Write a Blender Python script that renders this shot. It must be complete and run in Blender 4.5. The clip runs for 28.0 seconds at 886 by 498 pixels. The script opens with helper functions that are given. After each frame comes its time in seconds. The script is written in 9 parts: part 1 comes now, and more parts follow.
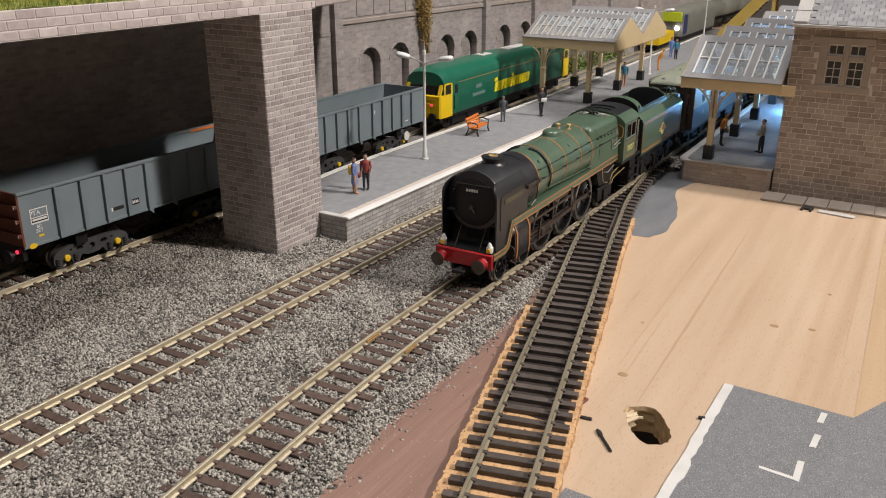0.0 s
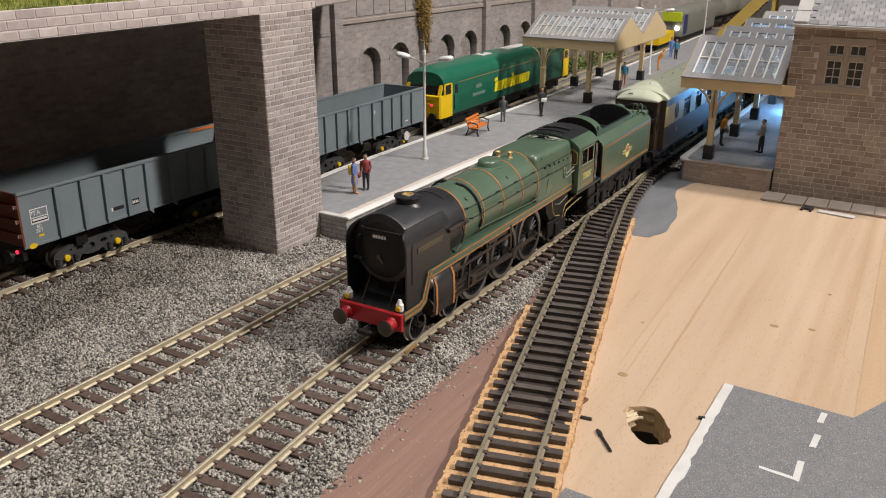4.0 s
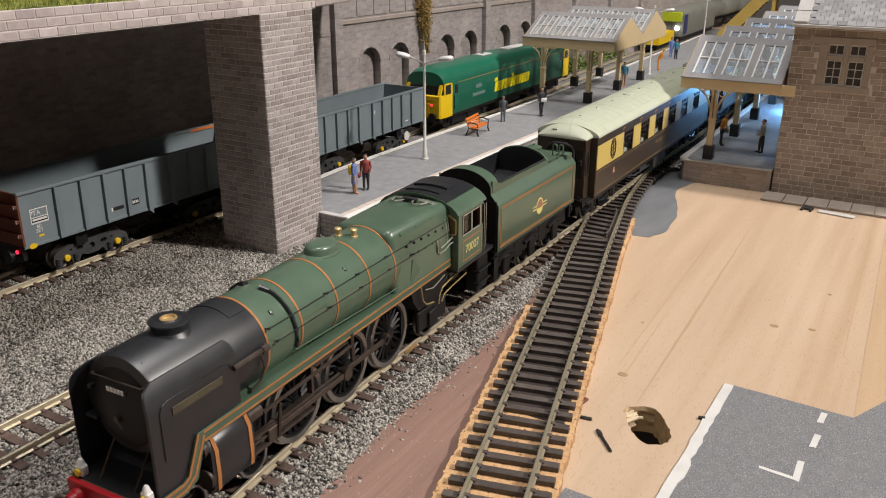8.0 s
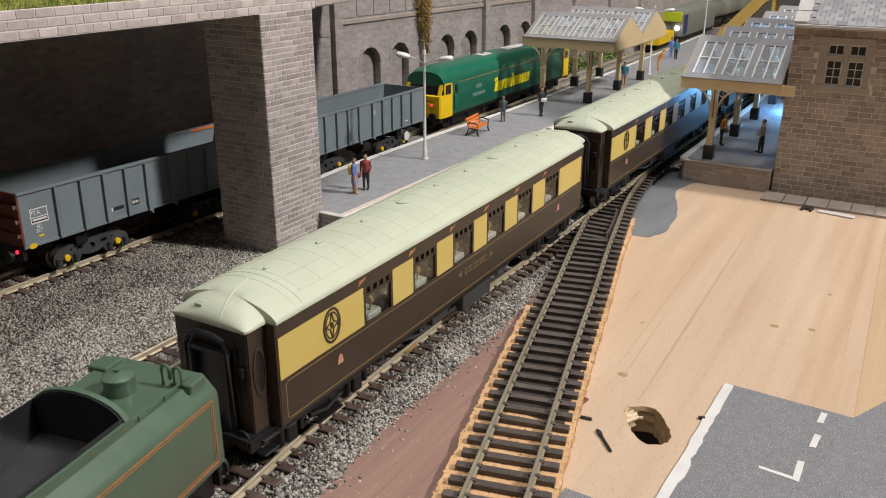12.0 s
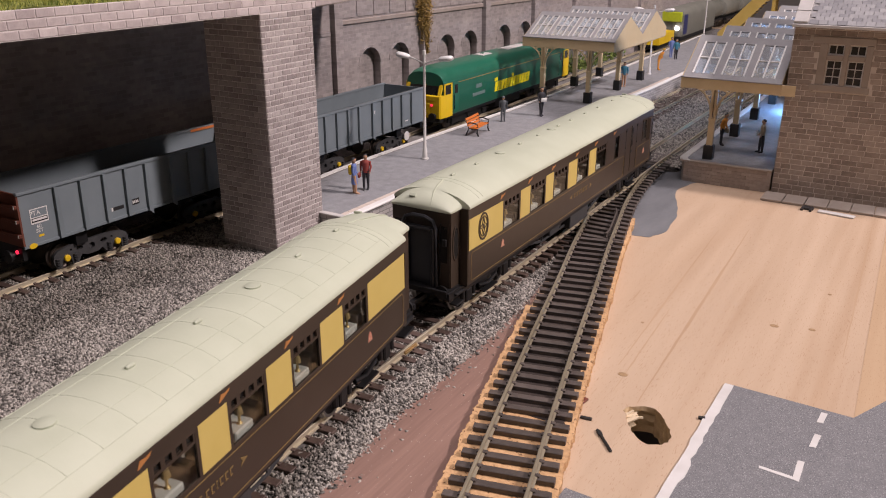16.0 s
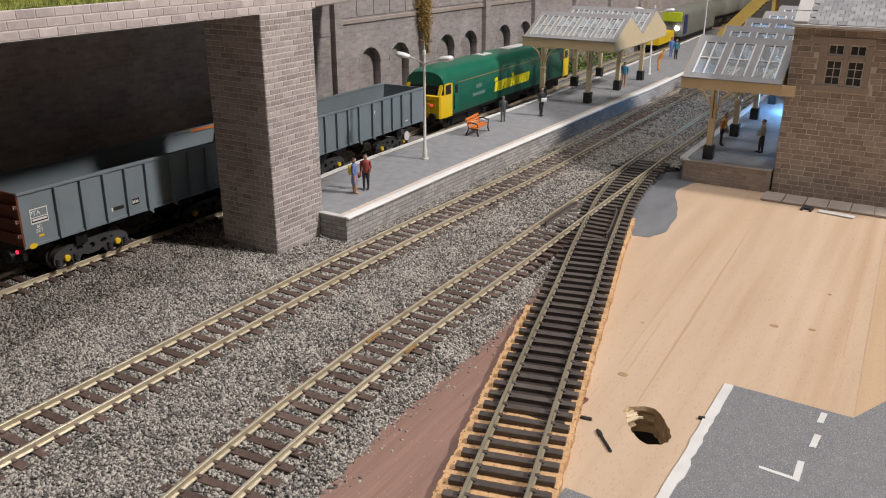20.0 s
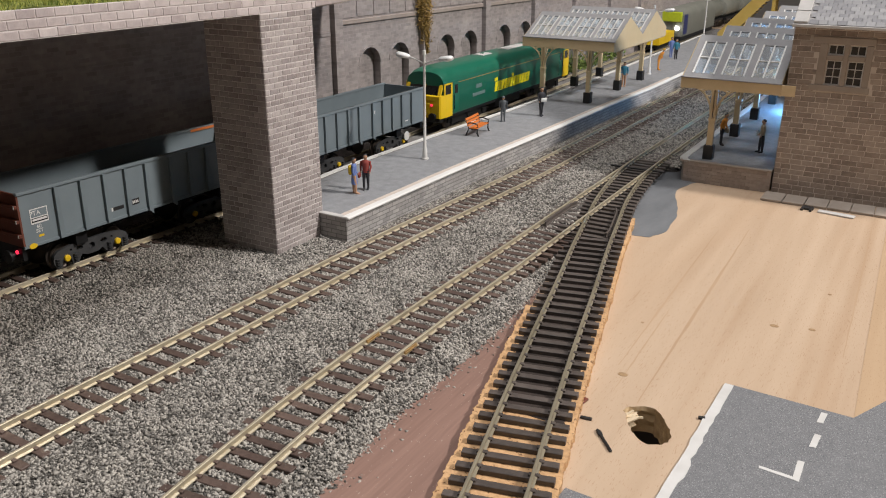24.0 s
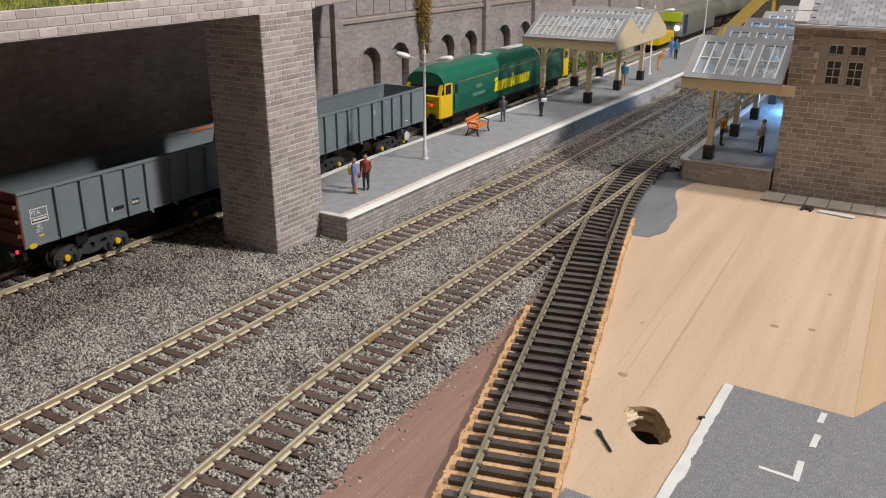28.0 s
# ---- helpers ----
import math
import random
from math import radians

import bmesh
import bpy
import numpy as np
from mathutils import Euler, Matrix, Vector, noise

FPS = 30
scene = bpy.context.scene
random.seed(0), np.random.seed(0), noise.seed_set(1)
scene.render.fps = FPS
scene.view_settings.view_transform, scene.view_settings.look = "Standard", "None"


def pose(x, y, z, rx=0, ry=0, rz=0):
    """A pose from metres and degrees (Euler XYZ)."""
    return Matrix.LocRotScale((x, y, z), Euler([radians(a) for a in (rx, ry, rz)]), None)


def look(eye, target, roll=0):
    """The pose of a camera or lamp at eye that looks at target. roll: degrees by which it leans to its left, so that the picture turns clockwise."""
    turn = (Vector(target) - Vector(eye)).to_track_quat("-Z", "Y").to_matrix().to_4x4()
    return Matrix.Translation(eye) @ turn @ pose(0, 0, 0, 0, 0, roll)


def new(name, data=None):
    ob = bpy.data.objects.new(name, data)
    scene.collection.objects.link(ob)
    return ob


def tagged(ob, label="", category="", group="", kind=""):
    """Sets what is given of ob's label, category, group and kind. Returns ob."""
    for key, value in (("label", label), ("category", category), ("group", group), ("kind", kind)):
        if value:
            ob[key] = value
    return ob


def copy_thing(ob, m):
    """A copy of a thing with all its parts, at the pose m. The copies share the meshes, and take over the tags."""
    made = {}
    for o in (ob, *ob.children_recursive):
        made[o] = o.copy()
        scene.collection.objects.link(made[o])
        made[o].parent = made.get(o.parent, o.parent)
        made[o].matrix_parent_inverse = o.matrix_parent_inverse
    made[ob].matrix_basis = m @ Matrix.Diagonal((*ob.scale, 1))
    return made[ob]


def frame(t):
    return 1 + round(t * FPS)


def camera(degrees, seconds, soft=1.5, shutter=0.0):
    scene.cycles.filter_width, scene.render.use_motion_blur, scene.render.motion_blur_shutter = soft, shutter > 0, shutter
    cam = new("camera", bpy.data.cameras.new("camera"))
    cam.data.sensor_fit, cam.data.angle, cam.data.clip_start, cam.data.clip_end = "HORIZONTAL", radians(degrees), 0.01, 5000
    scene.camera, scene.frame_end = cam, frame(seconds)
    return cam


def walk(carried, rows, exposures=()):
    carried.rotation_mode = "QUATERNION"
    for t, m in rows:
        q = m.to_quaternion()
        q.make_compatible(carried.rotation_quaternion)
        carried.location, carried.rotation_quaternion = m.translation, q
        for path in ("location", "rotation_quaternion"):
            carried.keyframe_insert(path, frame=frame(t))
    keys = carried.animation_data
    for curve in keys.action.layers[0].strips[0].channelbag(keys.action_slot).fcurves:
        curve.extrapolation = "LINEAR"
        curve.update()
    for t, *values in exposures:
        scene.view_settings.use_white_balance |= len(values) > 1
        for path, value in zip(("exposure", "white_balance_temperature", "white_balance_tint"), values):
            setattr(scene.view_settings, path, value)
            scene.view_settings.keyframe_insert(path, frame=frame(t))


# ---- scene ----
# Model railway at 1:76 (16.5 mm gauge). Lengths in the code are millimetres, scaled by MM.
# World: x across the tracks, y along them (away from the viewer), z = 0 at the rail heads.
MM = 0.001


def at(x, y, z=0.0, rx=0, ry=0, rz=0):
    return pose(x * MM, y * MM, z * MM, rx, ry, rz)


CAM_POSE = at(0, 0, 144.94, 69.052, 0, 31.003)
cam = camera(56.819, 28.0, soft=1.0)
walk(cam, [(0.0, CAM_POSE), (28.0, CAM_POSE)],
     [(0.0, -0.04, 6680, 11), (9.0, 0.0, 6640, 10.5), (12.5, 0.0, 6500, 10), (14.5, -0.14, 6750, 26), (18.0, -0.14, 6750, 26), (20.5, -0.09, 6470, 10), (28.0, -0.09, 6470, 10)])
cam.data.dof.use_dof = True
cam.data.dof.focus_distance = 0.40
cam.data.dof.aperture_fstop = 64.0

# ---- light: unseen ceiling lamps of the room, and one added fill ----
world = bpy.data.worlds.new("room_world")
scene.world = world
world.use_nodes = True
world.node_tree.nodes["Background"].inputs["Color"].default_value = (1.0, 0.96, 0.92, 1)
world.node_tree.nodes["Background"].inputs["Strength"].default_value = 0.10


def area_lamp(name, eye, target, size, watts, colour):
    data = bpy.data.lights.new(name, "AREA")
    data.shape, data.size, data.energy, data.color = "DISK", size, watts, colour
    ob = new(name, data)
    ob.matrix_world = look(eye, target)
    return ob


area_lamp("ceiling_lamp", (1.30, 0.75, 1.365), (-0.2, 0.45, 0), 0.15, 42.5, (1.0, 0.945, 0.895))
area_lamp("ceiling_lamp", (-0.02, 0.36, 1.55), (-0.10, 0.50, 0), 0.40, 13.5, (1.0, 0.98, 0.985))
# added fill behind the viewer, brightens faces turned this way
area_lamp("ceiling_lamp", (-0.30, -0.60, 1.50), (-0.1, 0.5, 0), 0.70, 5.0, (1.0, 0.96, 0.94))


# ---- mesh helpers ----
def part(name, bm, mat, parent=None, label="", angle=35, smooth=True):
    """Links a bmesh drawn in millimetres as one mesh object under parent."""
    bmesh.ops.recalc_face_normals(bm, faces=bm.faces)
    bmesh.ops.scale(bm, vec=(MM, MM, MM), verts=bm.verts)
    me = bpy.data.meshes.new(name)
    bm.to_mesh(me)
    bm.free()
    for m in (mat if isinstance(mat, (list, tuple)) else [mat]):
        me.materials.append(m)
    if smooth and me.polygons:
        me.polygons.foreach_set("use_smooth", [True] * len(me.polygons))
        me.set_sharp_from_angle(angle=radians(angle))
    ob = new(name, me)
    ob.parent = parent
    if label:
        tagged(ob, label)
    return ob


def thing(name, m, label, category, group="", kind=""):
    ob = new(name)
    ob.empty_display_size = 0.005
    ob.matrix_world = m
    return tagged(ob, label, category, group, kind)


def shared(name, me, parent, m):
    """A piece that shares its mesh with alike pieces."""
    ob = new(name, me)
    ob.parent = parent
    ob.matrix_basis = m
    return ob


def box(bm, x0, x1, y0, y1, z0, z1, bev=0.0, mi=0):
    vs = [bm.verts.new(p) for p in ((x0, y0, z0), (x1, y0, z0), (x1, y1, z0), (x0, y1, z0),
                                    (x0, y0, z1), (x1, y0, z1), (x1, y1, z1), (x0, y1, z1))]
    fs = [bm.faces.new([vs[i] for i in q]) for q in ((3, 2, 1, 0), (4, 5, 6, 7), (0, 1, 5, 4), (1, 2, 6, 5), (2, 3, 7, 6), (3, 0, 4, 7))]
    for f in fs:
        f.material_index = mi
    if bev:
        es = list({e for f in fs for e in f.edges})
        r = bmesh.ops.bevel(bm, geom=es, offset=bev, segments=1, affect="EDGES")
        for f in r["faces"]:
            f.material_index = mi
    return vs


def obox(bm, c, size, m=None, bev=0.0, mi=0):
    """A box of that size about c, turned by the 3x3 matrix m."""
    t = bmesh.new()
    box(t, -size[0] / 2, size[0] / 2, -size[1] / 2, size[1] / 2, -size[2] / 2, size[2] / 2, bev)
    mm = Matrix.Translation(c) @ (m.to_4x4() if m else Matrix())
    join(bm, t, mm, mi)


def join(bm, other, m=None, mi=0):
    vm = {}
    for v in other.verts:
        vm[v] = bm.verts.new((m @ v.co) if m else v.co)
    for f in other.faces:
        try:
            nf = bm.faces.new([vm[v] for v in f.verts])
            nf.material_index = mi if mi else f.material_index
        except ValueError:
            pass
    other.free()


def prism(bm, pts, axis, a0, a1, mi=0):
    """A polygon pulled from a0 to a1 along an axis. pts are (y, z) for x, (x, z) for y, (x, y) for z."""
    def place(p, a):
        return {"x": (a, p[0], p[1]), "y": (p[0], a, p[1]), "z": (p[0], p[1], a)}[axis]
    lo = [bm.verts.new(place(p, a0)) for p in pts]
    hi = [bm.verts.new(place(p, a1)) for p in pts]
    n = len(pts)
    fs = [bm.faces.new(lo[::-1]), bm.faces.new(hi)]
    for i in range(n):
        fs.append(bm.faces.new((lo[i], lo[(i + 1) % n], hi[(i + 1) % n], hi[i])))
    for f in fs:
        f.material_index = mi
    return lo, hi


def rod(bm, p0, p1, r0, r1=None, n=10, mi=0, caps=True):
    """A round bar or cone from p0 to p1."""
    r1 = r0 if r1 is None else r1
    p0, p1 = Vector(p0), Vector(p1)
    q = (p1 - p0).to_track_quat("Z", "Y")
    rings = []
    for p, r in ((p0, r0), (p1, r1)):
        rings.append([bm.verts.new(p + q @ Vector((r * math.cos(2 * math.pi * i / n), r * math.sin(2 * math.pi * i / n), 0))) for i in range(n)])
    fs = [bm.faces.new((rings[0][i], rings[0][(i + 1) % n], rings[1][(i + 1) % n], rings[1][i])) for i in range(n)]
    if caps:
        fs += [bm.faces.new(rings[0][::-1]), bm.faces.new(rings[1])]
    for f in fs:
        f.material_index = mi


def lathe(bm, prof, c=(0, 0, 0), axis="z", n=20, mi=0):
    """A turned shape: prof is a list of (radius, height) along the axis."""
    rings = []
    for r, h in prof:
        ring = []
        for i in range(n):
            a = 2 * math.pi * i / n
            u, v = r * math.cos(a), r * math.sin(a)
            p = {"z": (u, v, h), "y": (u, h, v), "x": (h, u, v)}[axis]
            ring.append(bm.verts.new((p[0] + c[0], p[1] + c[1], p[2] + c[2])))
        rings.append(ring)
    fs = []
    for a, b in zip(rings, rings[1:]):
        for i in range(n):
            fs.append(bm.faces.new((a[i], a[(i + 1) % n], b[(i + 1) % n], b[i])))
    if prof[0][0] > 1e-4:
        fs.append(bm.faces.new(rings[0][::-1]))
    if prof[-1][0] > 1e-4:
        fs.append(bm.faces.new(rings[-1]))
    for f in fs:
        f.material_index = mi


def tube(bm, pts, r, n=6, mi=0):
    """A bent wire or pipe through pts."""
    pts = [Vector(p) for p in pts]
    rings = []
    for i, p in enumerate(pts):
        d = (pts[min(i + 1, len(pts) - 1)] - pts[max(i - 1, 0)]).normalized()
        q = d.to_track_quat("Z", "Y")
        rings.append([bm.verts.new(p + q @ Vector((r * math.cos(2 * math.pi * k / n), r * math.sin(2 * math.pi * k / n), 0))) for k in range(n)])
    fs = []
    for a, b in zip(rings, rings[1:]):
        for k in range(n):
            fs.append(bm.faces.new((a[k], a[(k + 1) % n], b[(k + 1) % n], b[k])))
    fs += [bm.faces.new(rings[0][::-1]), bm.faces.new(rings[-1])]
    for f in fs:
        f.material_index = mi


def loft(bm, sections, closed=True, caps=True, mi=0):
    """Skin through equal-length rings of points."""
    rings = [[bm.verts.new(p) for p in s] for s in sections]
    n = len(rings[0])
    fs = []
    for a, b in zip(rings, rings[1:]):
        for i in range(n if closed else n - 1):
            fs.append(bm.faces.new((a[i], a[(i + 1) % n], b[(i + 1) % n], b[i])))
    if caps and closed:
        fs += [bm.faces.new(rings[0][::-1]), bm.faces.new(rings[-1])]
    for f in fs:
        f.material_index = mi


def spline(knots):
    """A smooth monotone curve through (position, value) knots, straight beyond its ends."""
    xs, ys = [float(k[0]) for k in knots], [float(k[1]) for k in knots]
    n = len(xs)
    d = [(ys[i + 1] - ys[i]) / (xs[i + 1] - xs[i]) for i in range(n - 1)]
    m = [d[0]] + [0.5 * (d[i - 1] + d[i]) for i in range(1, n - 1)] + [d[-1]]

    def f(x):
        if x <= xs[0]:
            return ys[0] + m[0] * (x - xs[0])
        if x >= xs[-1]:
            return ys[-1] + m[-1] * (x - xs[-1])
        i = max(k for k in range(n - 1) if xs[k] <= x)
        h = xs[i + 1] - xs[i]
        t = (x - xs[i]) / h
        return ((2 * t ** 3 - 3 * t ** 2 + 1) * ys[i] + (t ** 3 - 2 * t ** 2 + t) * h * m[i]
                + (-2 * t ** 3 + 3 * t ** 2) * ys[i + 1] + (t ** 3 - t ** 2) * h * m[i + 1])
    return f


# ---- plan of the layout ----
track_a = spline([(100, -226.5), (320, -226.3), (400, -223), (470, -219.8), (565, -218.6), (700, -217.5), (775, -215.8), (1100, -211)])
track_b = spline([(-1450, 60), (-700, 56), (-430, 36), (-310, 4), (-220, -27), (-140, -61), (-80, -89.5), (-20, -118.0), (40, -138.0), (100, -150.9), (160, -158.4), (220, -162.1), (280, -163.1), (340, -162.8), (400, -163.2), (470, -163.3), (550, -163.2), (640, -162.5), (1100, -158)])
track_c = spline([(80, -61.5), (130, -75), (172, -85.7), (226, -99.8), (275, -112), (314, -121.3), (367, -134.6), (402, -142.7), (454, -154.2), (509, -161.6), (545, -163.2)])
track_d = spline([(100, -342.9), (300, -342.9), (420, -345), (510, -345.5), (580, -350.5), (700, -351.5), (830, -351.5), (1100, -352)])
height_d = spline([(100, 0), (280, 0), (400, -3.1), (520, -3.1), (1100, -3.1)])
plat_front = spline([(316, -246.6), (358, -246), (418.5, -245.1), (490, -242.5), (579.5, -239.2), (697, -235.9), (766, -232.4), (874, -230.7), (1250, -224)])
plat_back = spline([(316, -303), (375.5, -309.3), (427, -309.6), (487, -307.9), (543, -305.5), (623, -302), (793, -300), (1100, -306)])
BOARD = -7.5
SLEEPER_TOP = -2.55


# ---- materials ----
def mat(name, col, rough=0.6, metal=0.0, var=0.18, scale=250, bump=0.15, bscale=1200, rnd=0.0, isle=0.0, col2=None, mix=0.5, coat=0.0, stretch=(1, 1, 1), turn=0.0, spec=0.5):
    """A procedural surface: two scales of noise over the colour, fine relief, and per-piece variation."""
    m = bpy.data.materials.new(name)
    m.use_nodes = True
    nt = m.node_tree
    nd, ln = nt.nodes, nt.links
    b = nd["Principled BSDF"]
    b.inputs["Roughness"].default_value = rough
    b.inputs["Metallic"].default_value = metal
    b.inputs["Specular IOR Level"].default_value = spec
    b.inputs["Coat Weight"].default_value = coat
    b.inputs["Coat Roughness"].default_value = 0.15
    tc = nd.new("ShaderNodeTexCoord")
    mp = nd.new("ShaderNodeMapping")
    mp.inputs["Scale"].default_value = stretch
    mp.inputs["Rotation"].default_value = (0, 0, radians(turn))
    ln.new(tc.outputs["Object"], mp.inputs["Vector"])
    info = nd.new("ShaderNodeObjectInfo")
    w = nd.new("ShaderNodeMath")
    w.operation = "MULTIPLY"
    w.inputs[1].default_value = 37.0
    ln.new(info.outputs["Random"], w.inputs[0])
    n1 = nd.new("ShaderNodeTexNoise")
    n1.noise_dimensions = "4D"
    n1.inputs["Scale"].default_value = scale
    n1.inputs["Detail"].default_value = 6
    ln.new(mp.outputs["Vector"], n1.inputs["Vector"])
    ln.new(w.outputs[0], n1.inputs["W"])
    n2 = nd.new("ShaderNodeTexNoise")
    n2.noise_dimensions = "4D"
    n2.inputs["Scale"].default_value = scale * 0.13
    n2.inputs["Detail"].default_value = 3
    ln.new(mp.outputs["Vector"], n2.inputs["Vector"])
    ln.new(w.outputs[0], n2.inputs["W"])
    add = nd.new("ShaderNodeMath")
    add.operation = "ADD"
    ln.new(n1.outputs["Fac"], add.inputs[0])
    ln.new(n2.outputs["Fac"], add.inputs[1])
    fac = add.outputs[0]
    for weight, node, out in ((rnd, info, "Random"), (isle, None, None)):
        if not weight:
            continue
        if node is None:
            node = nd.new("ShaderNodeNewGeometry")
            out = "Random Per Island"
        ma = nd.new("ShaderNodeMath")
        ma.operation = "MULTIPLY_ADD"
        ma.inputs[1].default_value = weight
        ln.new(node.outputs[out], ma.inputs[0])
        ln.new(fac, ma.inputs[2])
        sub = nd.new("ShaderNodeMath")
        sub.operation = "SUBTRACT"
        sub.inputs[1].default_value = weight * 0.5
        ln.new(ma.outputs[0], sub.inputs[0])
        fac = sub.outputs[0]
    ramp = nd.new("ShaderNodeMapRange")
    ramp.inputs["From Min"].default_value = 0.6
    ramp.inputs["From Max"].default_value = 1.4
    ln.new(fac, ramp.inputs["Value"])
    mixn = nd.new("ShaderNodeMix")
    mixn.data_type = "RGBA"
    c2 = col2 or tuple(min(1, c * (1 + var)) for c in col)
    c1 = col if col2 else tuple(c * (1 - var) for c in col)
    mixn.inputs[6].default_value = (*c1, 1)
    mixn.inputs[7].default_value = (*c2, 1)
    ln.new(ramp.outputs["Result"], mixn.inputs[0])
    ln.new(mixn.outputs[2], b.inputs["Base Color"])
    if bump:
        n3 = nd.new("ShaderNodeTexNoise")
        n3.inputs["Scale"].default_value = bscale
        n3.inputs["Detail"].default_value = 4
        ln.new(mp.outputs["Vector"], n3.inputs["Vector"])
        bp = nd.new("ShaderNodeBump")
        bp.inputs["Strength"].default_value = bump
        bp.inputs["Distance"].default_value = 0.0004
        ln.new(n3.outputs["Fac"], bp.inputs["Height"])
        ln.new(bp.outputs["Normal"], b.inputs["Normal"])
        rr = nd.new("ShaderNodeMapRange")
        rr.inputs["To Min"].default_value = max(0.02, rough - 0.08)
        rr.inputs["To Max"].default_value = min(1, rough + 0.08)
        ln.new(n1.outputs["Fac"], rr.inputs["Value"])
        ln.new(rr.outputs["Result"], b.inputs["Roughness"])
    return m


def brick_mat(name, cola, colb, mortar, length, height, axes, rough=0.8, joint=0.25, bump=0.5):
    """Small brickwork too far off to be laid piece by piece. axes: which object axes run along and up."""
    m = mat(name, cola, rough, bump=0)
    nt = m.node_tree
    nd, ln = nt.nodes, nt.links
    b = nd["Principled BSDF"]
    tc = nd.new("ShaderNodeTexCoord")
    sp = nd.new("ShaderNodeSeparateXYZ")
    cb = nd.new("ShaderNodeCombineXYZ")
    ln.new(tc.outputs["Object"], sp.inputs[0])
    ln.new(sp.outputs[axes[0]], cb.inputs[0])
    ln.new(sp.outputs[axes[1]], cb.inputs[1])
    br = nd.new("ShaderNodeTexBrick")
    br.inputs["Scale"].default_value = 1.0
    br.inputs["Brick Width"].default_value = length * MM
    br.inputs["Row Height"].default_value = height * MM
    br.inputs["Mortar Size"].default_value = joint * MM
    br.inputs["Color1"].default_value = (*cola, 1)
    br.inputs["Color2"].default_value = (*colb, 1)
    br.inputs["Mortar"].default_value = (*mortar, 1)
    ln.new(cb.outputs[0], br.inputs["Vector"])
    old = b.inputs["Base Color"].links[0].from_node
    mx = nd.new("ShaderNodeMix")
    mx.data_type, mx.blend_type = "RGBA", "MULTIPLY"
    mx.inputs[0].default_value = 1.0
    old.inputs[6].default_value = (0.72, 0.72, 0.72, 1)
    old.inputs[7].default_value = (1.15, 1.12, 1.1, 1)
    ln.new(br.outputs["Color"], mx.inputs[6])
    ln.new(old.outputs[2], mx.inputs[7])
    ln.new(mx.outputs[2], b.inputs["Base Color"])
    bp = nd.new("ShaderNodeBump")
    bp.invert = True
    bp.inputs["Strength"].default_value = bump
    bp.inputs["Distance"].default_value = 0.0003
    ln.new(br.outputs["Fac"], bp.inputs["Height"])
    ln.new(bp.outputs["Normal"], b.inputs["Normal"])
    return m


def glow(name, col, strength):
    m = bpy.data.materials.new(name)
    m.use_nodes = True
    b = m.node_tree.nodes["Principled BSDF"]
    b.inputs["Base Color"].default_value = (*col, 1)
    b.inputs["Emission Color"].default_value = (*col, 1)
    b.inputs["Emission Strength"].default_value = strength
    return m


def glass_mat(name, tint=(1, 1, 1), rough=0.02, alpha=0.25, milky=True):
    """Clear sheet: mostly see-through with a glossy face."""
    m = bpy.data.materials.new(name)
    m.use_nodes = True
    nt = m.node_tree
    out = nt.nodes["Material Output"]
    tr = nt.nodes.new("ShaderNodeBsdfTransparent")
    tr.inputs[0].default_value = (*tint, 1)
    gl = nt.nodes["Principled BSDF"] if milky else nt.nodes.new("ShaderNodeBsdfGlossy")
    gl.inputs[0].default_value = (*tint, 1)
    gl.inputs["Roughness"].default_value = rough
    mx = nt.nodes.new("ShaderNodeMixShader")
    mx.inputs[0].default_value = alpha
    nt.links.new(tr.outputs[0], mx.inputs[1])
    nt.links.new(gl.outputs[0], mx.inputs[2])
    nt.links.new(mx.outputs[0], out.inputs["Surface"])
    return m



def fleck(m, scale, lo, hi, colour, stretch=(1, 1, 1), turn=0.0):
    """Adds small flecks of another colour to a surface."""
    nd, ln = m.node_tree.nodes, m.node_tree.links
    base = nd["Principled BSDF"].inputs["Base Color"]
    src = base.links[0].from_socket
    tc = nd.new("ShaderNodeTexCoord")
    mp = nd.new("ShaderNodeMapping")
    mp.inputs["Rotation"].default_value = (0, 0, radians(turn))
    mp.inputs["Scale"].default_value = stretch
    ln.new(tc.outputs["Object"], mp.inputs["Vector"])
    tx = nd.new("ShaderNodeTexNoise")
    tx.inputs["Scale"].default_value = scale
    tx.inputs["Detail"].default_value = 2
    ln.new(mp.outputs["Vector"], tx.inputs["Vector"])
    rg = nd.new("ShaderNodeMapRange")
    rg.inputs["From Min"].default_value, rg.inputs["From Max"].default_value = lo, hi
    ln.new(tx.outputs["Fac"], rg.inputs["Value"])
    mx = nd.new("ShaderNodeMix")
    mx.data_type = "RGBA"
    mx.inputs[7].default_value = (*colour, 1)
    ln.new(rg.outputs["Result"], mx.inputs[0])
    ln.new(src, mx.inputs[6])
    ln.new(mx.outputs[2], base)
    return m


